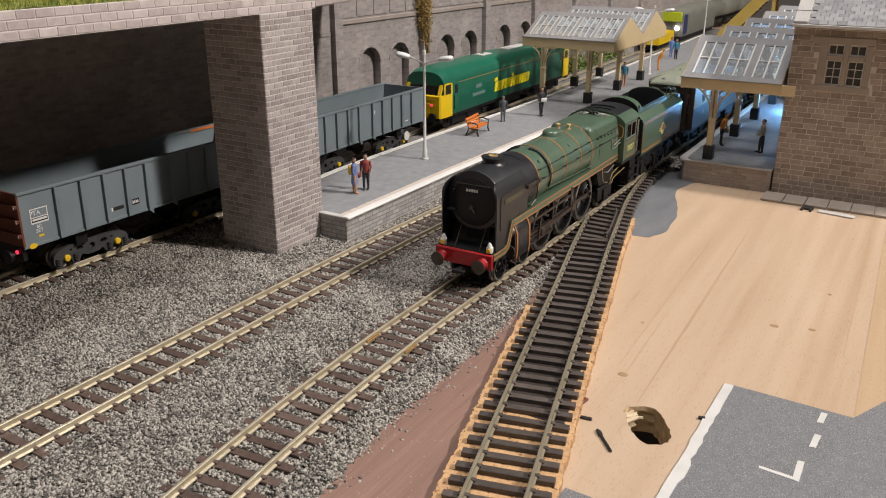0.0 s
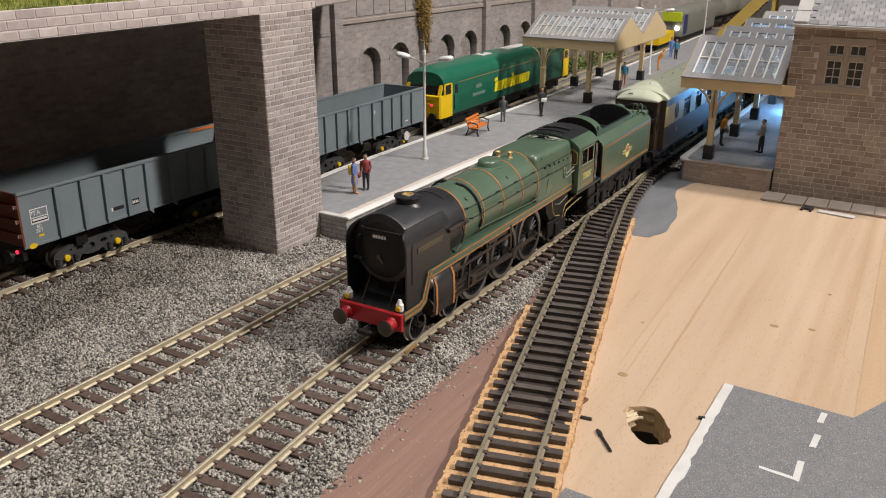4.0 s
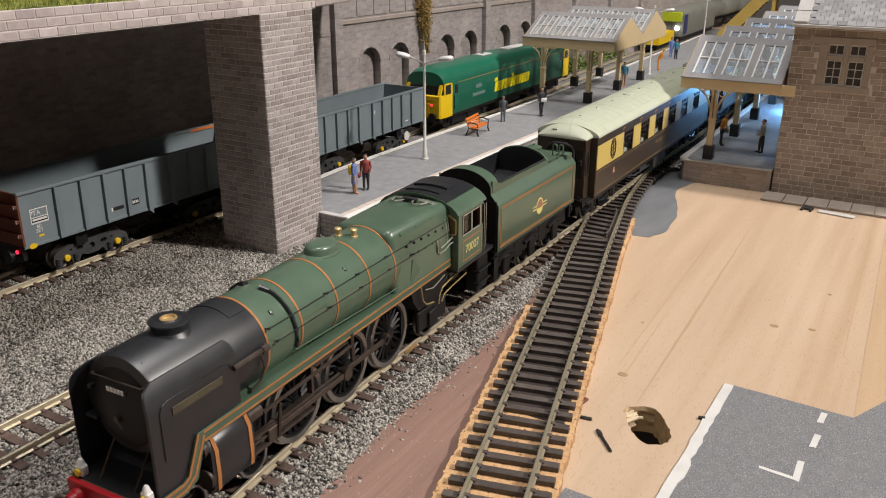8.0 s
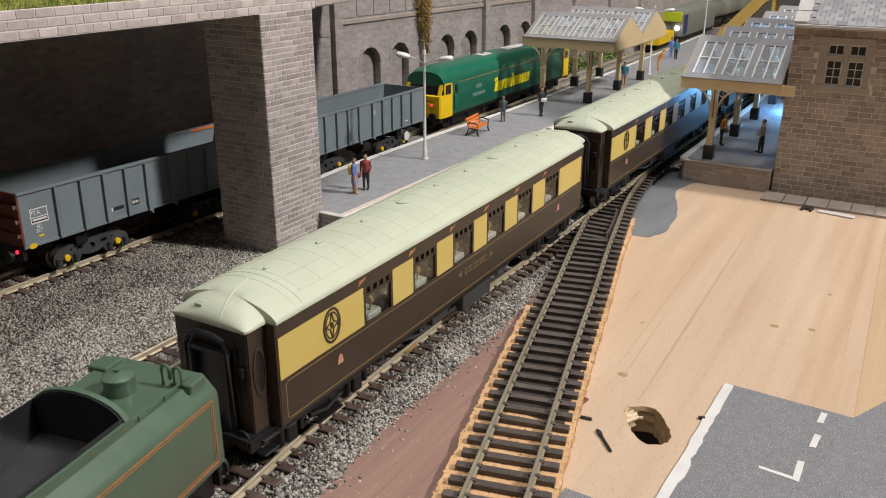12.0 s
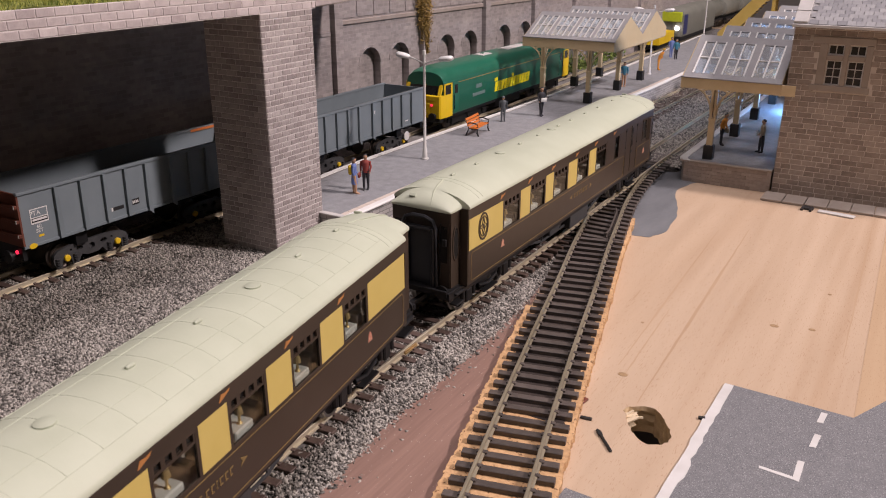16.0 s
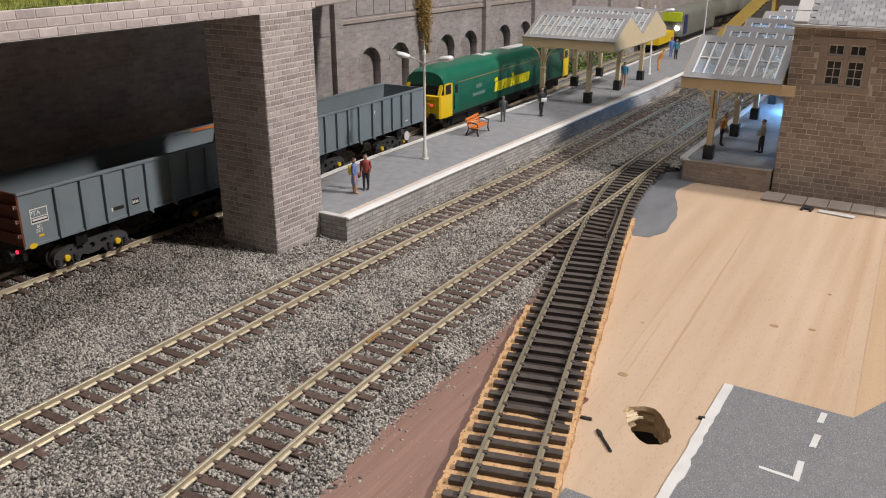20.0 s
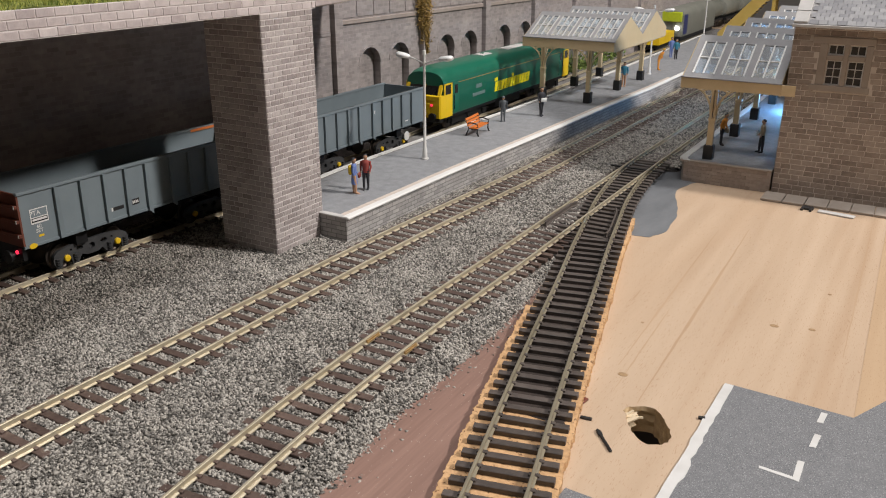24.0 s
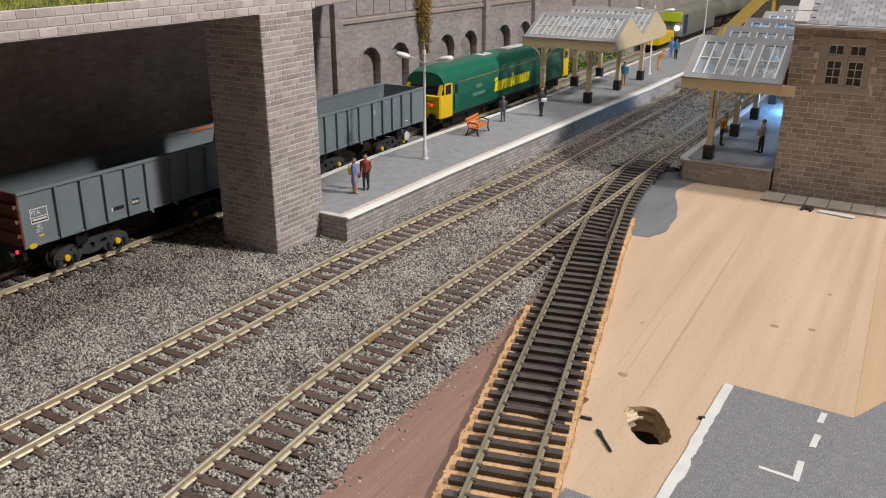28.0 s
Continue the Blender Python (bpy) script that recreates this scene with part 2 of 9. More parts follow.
def plywood(name, col, col2):
    """Birch ply: broad cathedral figure, fine pores along the grain and a few darker streaks."""
    m = mat(name, col, 0.6, scale=140, bump=0.15, bscale=500, col2=col2, stretch=(1, 0.05, 1), turn=14)
    nd, ln = m.node_tree.nodes, m.node_tree.links
    base = nd["Principled BSDF"].inputs["Base Color"]
    src = base.links[0].from_socket
    tc = nd.new("ShaderNodeTexCoord")
    for scale, stretch, lo, hi, dark, twist in ((5.5, (1, 0.10, 1), 0.56, 0.74, (0.90, 0.84, 0.78, 1), 1.6), (3400, (1, 0.12, 1), 0.60, 0.70, (0.80, 0.70, 0.62, 1), 0.0), (42, (1, 0.03, 1), 0.56, 0.74, (0.86, 0.78, 0.70, 1), 0.6)):
        mp = nd.new("ShaderNodeMapping")
        mp.inputs["Rotation"].default_value = (0, 0, radians(14))
        mp.inputs["Scale"].default_value = stretch
        ln.new(tc.outputs["Object"], mp.inputs["Vector"])
        tx = nd.new("ShaderNodeTexNoise")
        tx.inputs["Scale"].default_value = scale
        tx.inputs["Detail"].default_value = 4
        tx.inputs["Distortion"].default_value = twist
        ln.new(mp.outputs["Vector"], tx.inputs["Vector"])
        rg = nd.new("ShaderNodeMapRange")
        rg.inputs["From Min"].default_value, rg.inputs["From Max"].default_value = lo, hi
        ln.new(tx.outputs["Fac"], rg.inputs["Value"])
        mx = nd.new("ShaderNodeMix")
        mx.data_type, mx.blend_type = "RGBA", "MULTIPLY"
        mx.inputs[7].default_value = dark
        ln.new(rg.outputs["Result"], mx.inputs[0])
        ln.new(src, mx.inputs[6])
        src = mx.outputs[2]
    ln.new(src, base)
    return m


M_WOOD = plywood("birch_ply", (0.435, 0.308, 0.205), (0.565, 0.43, 0.308))
M_WOODTAN = plywood("tan_ply", (0.40, 0.265, 0.155), (0.545, 0.395, 0.255))
M_HOLE = mat("torn_ply", (0.30, 0.21, 0.11), 0.95, scale=300, bump=1.0, bscale=500, col2=(0.62, 0.47, 0.29))
M_KNOT = mat("knot_brown", (0.20, 0.115, 0.05), 0.7, scale=1500, bump=0.2, col2=(0.50, 0.34, 0.19))
M_STREAK = mat("dark_grain", (0.38, 0.245, 0.145), 0.6, scale=200, bump=0.15, bscale=500, col2=(0.52, 0.375, 0.25), stretch=(1, 0.05, 1))
M_SPLINTER = mat("pale_splinter", (0.60, 0.47, 0.31), 0.9, scale=300, bump=0.6, col2=(0.74, 0.62, 0.45))
M_BROWN = fleck(mat("brown_paint", (0.19, 0.112, 0.088), 0.55, scale=900, bump=0.35, bscale=300, col2=(0.31, 0.19, 0.15), stretch=(1, 0.05, 1), turn=12), 1500, 0.68, 0.72, (0.46, 0.37, 0.32), (1, 0.35, 1), 12)
M_GREYPAINT = mat("grey_paint", (0.115, 0.122, 0.132), 0.55, scale=160, bump=0.5, bscale=500, col2=(0.20, 0.208, 0.218), stretch=(1, 0.3, 1), turn=-40)
M_CORK = fleck(mat("cork", (0.34, 0.19, 0.085), 0.9, scale=650, bump=1.0, bscale=650, col2=(0.70, 0.44, 0.23)), 700, 0.62, 0.68, (0.16, 0.085, 0.04))
M_DARKBED = mat("dark_brown_bed", (0.016, 0.011, 0.009), 0.85, scale=400, bump=0.5, col2=(0.045, 0.030, 0.024))
M_ROAD = fleck(fleck(mat("road_card", (0.135, 0.138, 0.146), 0.75, scale=2600, bump=0.3, bscale=3500, col2=(0.195, 0.198, 0.205)), 2400, 0.57, 0.66, (0.33, 0.33, 0.335)), 2000, 0.60, 0.68, (0.07, 0.071, 0.075))
M_WHITELINE = mat("white_line", (0.50, 0.485, 0.46), 0.7, scale=170, bump=0.1, col2=(0.66, 0.655, 0.64))
M_BALLAST = mat("granite_ballast", (0.074, 0.068, 0.060), 0.75, scale=700, bump=0.3, isle=1.08, col2=(0.45, 0.42, 0.375))
M_BALLASTBED = mat("ballast_bed", (0.05, 0.046, 0.043), 0.9, scale=900, bump=1.0, bscale=900, col2=(0.30, 0.285, 0.27))
M_SLEEPER = mat("brown_sleeper", (0.060, 0.038, 0.031), 0.55, scale=500, bump=0.25, rnd=0.5, col2=(0.125, 0.085, 0.07))
M_SLEEPER_D = mat("dark_sleeper", (0.056, 0.046, 0.041), 0.45, scale=500, bump=0.25, rnd=0.5, col2=(0.115, 0.094, 0.083))
M_RAIL = mat("nickel_rail", (0.54, 0.47, 0.335), 0.46, metal=0.7, scale=300, bump=0.1, col2=(0.76, 0.69, 0.54), stretch=(1, 0.2, 1))
M_JOINER = mat("brass_joiner", (0.42, 0.27, 0.11), 0.4, metal=0.7, scale=600, bump=0.1, col2=(0.58, 0.41, 0.2))
M_RAIL_D = mat("dull_rail", (0.27, 0.235, 0.165), 0.42, metal=0.55, scale=300, bump=0.1, col2=(0.44, 0.39, 0.29), stretch=(1, 0.2, 1))
M_PIERBRICK = mat("pier_brick", (0.265, 0.228, 0.218), 0.85, scale=520, bump=0.6, rnd=0.6, col2=(0.47, 0.42, 0.405))
M_PIERJOINT = mat("grey_mortar", (0.60, 0.555, 0.535), 0.9, scale=400, bump=0.3, col2=(0.74, 0.70, 0.68))
M_PARABRICK = mat("parapet_brick", (0.38, 0.325, 0.318), 0.85, scale=350, bump=0.5, rnd=0.6, col2=(0.58, 0.515, 0.50))
M_STONE = mat("brown_stone", (0.215, 0.172, 0.146), 0.85, scale=420, bump=0.6, rnd=0.55, col2=(0.41, 0.34, 0.285))
# mortar coloured pale, also standing in for light on the stones' upper edges
M_STONEJOINT = mat("mortar_edge_light", (0.42, 0.36, 0.31), 0.9, scale=90, bump=0.3, col2=(0.74, 0.67, 0.60))
M_STONETRIM = mat("stone_dressing", (0.28, 0.235, 0.195), 0.85, scale=200, bump=0.3, col2=(0.39, 0.335, 0.285))
M_SLATE = mat("roof_slate", (0.20, 0.20, 0.212), 0.6, scale=300, bump=0.2, rnd=0.7, col2=(0.345, 0.342, 0.35))
M_SLATEBED = mat("slate_bed", (0.40, 0.39, 0.385), 0.8, scale=300, bump=0.2)
M_COPING = mat("grey_coping", (0.42, 0.405, 0.39), 0.75, scale=200, bump=0.3, col2=(0.60, 0.585, 0.565))
M_WALL = brick_mat("retaining_brick", (0.265, 0.238, 0.235), (0.365, 0.33, 0.322), (0.335, 0.308, 0.30), 7.0, 2.6, (0, 2), joint=0.22, bump=0.35)
M_STRING = mat("string_course", (0.26, 0.215, 0.19), 0.85, scale=200, bump=0.3, col2=(0.36, 0.31, 0.28))
M_PLATFORM = mat("platform_tarmac", (0.185, 0.19, 0.20), 0.8, scale=1500, bump=0.3, bscale=2200, col2=(0.315, 0.32, 0.33))
M_PLATSLAB = mat("edge_slab", (0.50, 0.42, 0.36), 0.75, scale=200, bump=0.2, col2=(0.64, 0.565, 0.50))
M_PLATWHITE = mat("white_edge", (0.62, 0.61, 0.585), 0.65, scale=150, bump=0.15, col2=(0.78, 0.775, 0.75))
M_PLATWALL = brick_mat("platform_brick", (0.34, 0.33, 0.325), (0.50, 0.485, 0.475), (0.22, 0.215, 0.21), 6.2, 2.3, (1, 2), joint=0.22, bump=0.6)
M_PLATEND = brick_mat("platform_end_brick", (0.30, 0.29, 0.28), (0.42, 0.405, 0.39), (0.20, 0.195, 0.19), 6.2, 2.3, (0, 2), joint=0.22, bump=0.6)
M_RPLATEND = mat("brown_platform_brick", (0.27, 0.22, 0.19), 0.85, scale=500, bump=0.5, rnd=0.5, col2=(0.42, 0.355, 0.31))
M_CREAM = mat("cream_paint", (0.56, 0.43, 0.245), 0.5, scale=200, bump=0.08, col2=(0.66, 0.52, 0.32))
M_BLACK = mat("black_paint", (0.012, 0.012, 0.013), 0.5, scale=200, bump=0.05, col2=(0.026, 0.025, 0.025))
M_ROOFGREY = mat("canopy_grey", (0.22, 0.217, 0.222), 0.55, scale=200, bump=0.1, col2=(0.31, 0.306, 0.31))
M_WHITE = mat("white_paint", (0.72, 0.71, 0.69), 0.5, scale=200, bump=0.05, var=0.06)
M_PANE = glass_mat("canopy_glass", (0.86, 0.9, 0.93), 0.12, 0.16)
M_DARKGLASS = mat("dark_window", (0.012, 0.011, 0.010), 0.15, scale=200, bump=0, col2=(0.03, 0.028, 0.026))
M_LAMPGLASS = mat("lamp_glass", (0.78, 0.78, 0.77), 0.3, scale=200, bump=0, var=0.05)
M_ROOM = mat("room_plaster", (0.32, 0.30, 0.28), 0.9, scale=2, bump=0)
M_ROOMFLOOR = mat("room_floor", (0.12, 0.10, 0.085), 0.8, scale=3, bump=0)
M_GRASS = mat("grass_blades", (0.11, 0.17, 0.02), 0.8, scale=200, bump=0, isle=1.0, col2=(0.50, 0.50, 0.12))
M_TURF = mat("turf", (0.08, 0.11, 0.02), 0.95, scale=200, bump=0.6, col2=(0.26, 0.27, 0.07))
M_IVY = mat("ivy_clump", (0.085, 0.062, 0.018), 0.85, scale=40, bump=0, isle=0.8, col2=(0.40, 0.26, 0.075))
M_BUSH = mat("green_foliage", (0.045, 0.075, 0.015), 0.85, scale=300, bump=0, isle=1.0, col2=(0.17, 0.23, 0.05))
# unseen face, made pale as a reflector that brightens the wall below
M_UNDER = mat("deck_underside", (0.44, 0.40, 0.36), 0.9, scale=200, bump=0.2)
M_LEDBLUE = glow("blue_led", (0.25, 0.62, 1.0), 14.0)


# ---- room and baseboard ----
def plain_box(name, x0, x1, y0, y1, z0, z1, m, label, category="wall"):
    bm = bmesh.new()
    box(bm, x0, x1, y0, y1, z0, z1)
    return tagged(part(name, bm, m), label, category, kind="structure")


plain_box("floor", -3200, 3200, -3000, 3800, -1040, -1000, M_ROOMFLOOR, "dark plain floor of the hobby room", "floor")
plain_box("ceiling", -3200, 3200, -3000, 3800, 1620, 1660, M_ROOM, "plain pale ceiling of the hobby room", "ceiling")
plain_box("wall_west", -3240, -3200, -3000, 3800, -1000, 1620, M_ROOM, "plain pale room wall")
plain_box("wall_east", 3200, 3240, -3000, 3800, -1000, 1620, M_ROOM, "plain pale room wall")
plain_box("wall_south", -3200, 3200, -3040, -3000, -1000, 1620, M_ROOM, "plain pale room wall")
plain_box("wall_north", -3200, 3200, 3800, 3840, -1000, 1620, M_ROOM, "plain pale room wall")


HOLE = [(-72.0, 240.5), (-71.4, 243.4), (-67.6, 246.1), (-62.9, 246.9), (-59.4, 243.2), (-56.0, 238.4), (-53.6, 233.3), (-53.3, 229.4), (-55.5, 226.3), (-58.8, 225.0), (-62.0, 226.1), (-65.6, 229.9), (-68.1, 233.9)]


def hole_outline():
    rng = random.Random(4)
    pts = []
    for (a, b) in zip(HOLE, HOLE[1:] + HOLE[:1]):
        for i in range(3):
            t = i / 3
            pts.append((a[0] + (b[0] - a[0]) * t + rng.uniform(-0.35, 0.35), a[1] + (b[1] - a[1]) * t + rng.uniform(-0.35, 0.35)))
    return pts


def build_baseboard():
    bm = bmesh.new()
    x0, x1, y0, y1 = -100, -25, 198, 272
    X0, X1, Y0, Y1 = -620, 420, -1500, 1700
    outer = [bm.verts.new((x, y, BOARD)) for x, y in ((x0, y0), (x1, y0), (x1, y1), (x0, y1))]
    ring = [bm.verts.new((x, y, BOARD)) for x, y in hole_outline()]
    edges = [bm.edges.new((outer[i], outer[(i + 1) % 4])) for i in range(4)]
    hole_edges = [bm.edges.new((ring[i], ring[(i + 1) % len(ring)])) for i in range(len(ring))]
    bmesh.ops.triangle_fill(bm, edges=edges + hole_edges, use_beauty=True)
    big = [bm.verts.new((x, y, BOARD)) for x, y in ((X0, Y0), (X1, Y0), (X1, Y1), (X0, Y1))]
    for i in range(4):
        bm.faces.new((big[i], big[(i + 1) % 4], outer[(i + 1) % 4], outer[i]))
    low = [bm.verts.new((v.co.x, v.co.y, BOARD - 18)) for v in big]
    for i in range(4):
        bm.faces.new((big[i], low[i], low[(i + 1) % 4], big[(i + 1) % 4]))
    board = part("baseboard", bm, M_WOOD, smooth=False)
    # torn sides of the drilled hole
    bm = bmesh.new()
    rng = random.Random(9)
    sections = []
    for k, (dz, s) in enumerate(((0.05, 1.0), (-1.5, 0.97), (-3, 1.02), (-5, 0.95), (-7.5, 1.0), (-9.8, 0.96))):
        sections.append([(-62.6 + (x + 62.6) * (s + (rng.uniform(-0.04, 0.04) if k else 0)),
                          236.0 + (y - 236.0) * (s + (rng.uniform(-0.04, 0.04) if k else 0)), BOARD + dz) for x, y in hole_outline()])
    loft(bm, sections, caps=False)
    part("hole_side", bm, M_HOLE, board, "torn rough plywood sides of a drilled hole")
    rng = random.Random(14)
    for i in range(9):
        bm = bmesh.new()
        l, w = rng.uniform(3.0, 6.5), rng.uniform(1.0, 2.4)
        m3 = Euler((rng.uniform(-0.5, 0.1), rng.uniform(-0.3, 0.4), rng.uniform(0.3, 1.3))).to_matrix()
        obox(bm, (-69.4 + rng.uniform(-1.6, 2.2), 239.6 + rng.uniform(-3.6, 3.4), BOARD - rng.uniform(0.6, 4.5)), (l, w, 0.5), m3)
        part("splinter", bm, M_SPLINTER, board, "pale torn plywood splinter", smooth=False)
    for x in (-600, 370):
        for y in (-1470, 60, 1640):
            bm = bmesh.new()
            box(bm, x, x + 50, y, y + 50, -1000, BOARD - 18, 2)
            part("leg", bm, M_WOOD, board, "plain timber leg", smooth=False)
    return tagged(board, "bare birch plywood baseboard with a ragged drilled hole", "baseboard", kind="structure")


baseboard = build_baseboard()


def grain_streak(x0, y0, x1, y1, w, seed):
    """A darker line of grain running along the board."""
    rng = random.Random(seed)
    bm = bmesh.new()
    rows = []
    for i in range(25):
        t = i / 24
        x, y = x0 + (x1 - x0) * t + rng.uniform(-0.12, 0.12), y0 + (y1 - y0) * t
        h = w * (0.3 + 0.7 * math.sin(math.pi * min(1, max(0, t)))) * rng.uniform(0.7, 1.2) / 2
        rows.append((bm.verts.new((x - h, y, BOARD + 0.03)), bm.verts.new((x + h, y, BOARD + 0.03))))
    for a, b in zip(rows, rows[1:]):
        bm.faces.new((a[0], a[1], b[1], b[0]))
    part("grain_line", bm, M_STREAK, baseboard, "darker line of grain", smooth=False)


for k, q in enumerate(((-69.6, 247.5, -74.9, 455, 1.3), (-84.4, 270, -89.4, 445, 1.1), (-79.5, 250, -82.5, 330, 0.7), (-12.0, 320, -17.0, 500, 0.9), (-99.6, 329, -99.9, 343, 1.0), (6.0, 300, 0.5, 505, 1.6), (18.0, 310, 12.0, 505, 1.0))):
    grain_streak(*q, k)
bm = bmesh.new()
prism(bm, [(4.0, 60), (-3.7, 279.5), (-8.8, 457.3), (-10.2, 515), (400, 515), (400, 60)], "z", BOARD + 0.02, BOARD + 0.14)
tagged(part("baseboard_panel", bm, M_WOODTAN, smooth=False), "second birch plywood sheet butted beside the first", "baseboard", kind="structure")


def strip(name, left, right, ys, z0, z1, m, label, category, ragged=0.0, seed=1, kind="structure", parent=None):
    """A thin sheet between two edge curves, with a little thickness."""
    rng = random.Random(seed)
    bm = bmesh.new()
    rows = []
    for y in ys:
        a, b = [e + ragged * (1.1 * noise.noise((y * 0.11, k, 1)) + 0.8 * noise.noise((y * 0.6, k, 7)) + rng.uniform(-0.35, 0.35)) for k, e in enumerate((left(y), right(y)))]
        rows.append([bm.verts.new(p) for p in ((a, y, z0), (a, y, z1), (b, y, z1), (b, y, z0))])
    for r, s in zip(rows, rows[1:]):
        for i in range(3):
            bm.faces.new((r[i], r[i + 1], s[i + 1], s[i]))
    bm.faces.new(rows[0])
    bm.faces.new(rows[-1][::-1])
    ob = part(name, bm, m, parent, smooth=False)
    return tagged(ob, label, category, kind=kind)


def steps(a, b, d):
    n = max(1, int(round((b - a) / d)))
    return [a + (b - a) * i / n for i in range(n + 1)]


def ballast_right(y):
    edge = spline([(90, -130.5), (149, -132.2), (193, -136.4), (216, -136.4), (232, -136.3), (264, -136.6), (297, -138.5), (324, -141.5), (363, -147)])
    return edge(y) if y < 365 else min(track_b(y) + 16, track_c(min(y, 545)) - 14)


BROWN = strip("brown_paint", lambda y: track_b(y) + 12, lambda y: track_c(y) - 17.6, steps(40, 326, 6), BOARD, BOARD + 0.18, M_BROWN,
              "brown painted strip of baseboard between the tracks", "paint", 0.35, 2)
CORK = strip("cork_underlay", lambda y: track_c(y) - (18.4 if y < 296 else 13.5), lambda y: track_c(y) + 17.0, steps(40, 432, 1.1), BOARD + 0.02, -4.4, M_CORK,
             "ragged tan cork underlay beneath the siding", "underlay", 0.75, 3)


# thin dark brown sheet on top of the cork, from y = 216 on
strip("painted_underlay", lambda y: track_c(y) - 13.2, lambda y: track_c(y) + 13.4, steps(216, 431, 3), -4.39, -4.25, M_DARKBED,
      "dark brown sheet over the cork between the siding sleepers", "underlay", 0.5, 6)


def flat_sheet(name, pts, z0, z1, m, label, category, parent=None, kind="structure"):
    bm = bmesh.new()
    prism(bm, pts, "z", z0, z1)
    ob = part(name, bm, m, parent, smooth=False)
    return tagged(ob, label, category if parent is None else "", kind=kind if parent is None else "")


def paint_patch():
    rng = random.Random(5)
    base = [(-187, 380), (-135.9, 427.5), (-134.5, 421.4), (-128, 412.1), (-118.5, 413.8), (-113.4, 427.6), (-115.3, 452.3), (-120.1, 473.1), (-127, 491.9), (-130.9, 508.6), (-127.6, 526.5), (-123.4, 538.2), (-123.4, 630), (-187, 630)]
    pts = []
    for (a, b) in zip(base, base[1:] + base[:1]):
        n = 4 if 405 < a[1] < 540 and a[0] > -180 else 1
        for i in range(n):
            t = i / n
            pts.append((a[0] + (b[0] - a[0]) * t + (rng.uniform(-0.5, 0.5) if i else 0), a[1] + (b[1] - a[1]) * t + (rng.uniform(-0.5, 0.5) if i else 0)))
    return pts


flat_sheet("grey_paint", paint_patch(), BOARD, BOARD + 0.16, M_GREYPAINT, "brushed dark grey paint at the platform end", "paint")
road = flat_sheet("road", [(-50.2, 30), (-48.1, 199.8), (-44.8, 276.3), (-3.7, 275), (4.8, 292.7), (41, 304), (210, 312), (210, 30)], BOARD, BOARD + 0.5, M_ROAD, "grey printed card road surface with white lines", "road")
flat_sheet("road_piece", [(-73.6, 30), (-72.3, 190.2), (-48.6, 189.6), (-50.6, 30)], BOARD, BOARD + 0.5, M_ROAD, "grey printed card road offcut", "road")


def road_lines():
    rng = random.Random(8)
    left, right = [], []
    for y in steps(32, 275.8, 3.5):
        wob = 0.35 if 217 < y < 257 else 0.08
        left.append((-48.3 + 0.0205 * (y - 183) + rng.uniform(-wob, wob), y))
        right.append((-45.0 + 0.0205 * (y - 183) + rng.uniform(-wob, wob * 1.4) + (0.9 if 213 < y < 221 else 0), y))
    flat_sheet("kerb_line", left + right[::-1], BOARD + 0.5, BOARD + 0.68, M_WHITELINE, "torn white edge line", "", road)
    for a, b in ((265.7, 272.9), (249.3, 257.9)):
        flat_sheet("lane_dash", [(-14.0, a), (-12.0, a + 0.3), (-11.5, b), (-13.5, b)], BOARD + 0.5, BOARD + 0.66, M_WHITELINE, "", "", road)
    flat_sheet("bay_corner", [(-15.8, 228.6), (-13.7, 228.3), (-13.8, 239.8), (-15.8, 239.6), (-15.7, 230.1), (-25.4, 230.7), (-25.4, 229.3)], BOARD + 0.5, BOARD + 0.66, M_WHITELINE, "", "", road)


road_lines()


# ---- ballast ----
def ballast_height(x, y):
    """The bed's surface: level between the tracks, a shoulder down to the board on the right."""
    edge = ballast_right(y)
    h = -3.3 if y < 700 else -3.0
    if y < 400:
        t = min(1, max(0, (edge - x) / 11.0))
        h = BOARD + (h - BOARD) * (t ** 0.8)
    if x < -322:
        h = min(h, -3.2 + height_d(y))
    return h


def build_ballast_bed():
    bm = bmesh.new()
    grid = []
    ys = steps(-60, 400, 8) + steps(412, 1500, 14)
    for y in ys:
        right = ballast_right(y) if y < 545 else -142
        left = -590 if y < 280 else -460
        row = []
        for i in range(40):
            t = (i / 39) ** 0.55
            x = left + (right - left) * t
            z = ballast_height(x, y) - 0.35 + 0.35 * noise.noise((x * 0.2, y * 0.2, 0))
            row.append(bm.verts.new((x, y, z if i < 39 else BOARD)))
        grid.append(row)
    for a, b in zip(grid, grid[1:]):
        for i in range(39):
            bm.faces.new((a[i], a[i + 1], b[i + 1], b[i]))
    return tagged(part("ballast_bed", bm, M_BALLASTBED), "grey granite ballast bed beneath the tracks", "ballast", kind="structure")


build_ballast_bed()

PITCH = 7.4


def sleeper_spots(track, y0, y1, pitch=PITCH):
    out, y = [], y0
    while y < y1:
        d = (track(y + 1) - track(y - 1)) / 2
        out.append((track(y), y, -math.degrees(math.atan(d))))
        y += pitch
    return out


SPOTS = {"a": sleeper_spots(track_a, 38.0, 1100, 7.29), "b": sleeper_spots(track_b, 37.65, 233, 7.487) + sleeper_spots(track_b, 237.1, 386, 7.115), "c": sleeper_spots(track_c, 182.7 - 21 * 6.92, 385, 6.92), "d": sleeper_spots(track_d, 130, 430)}


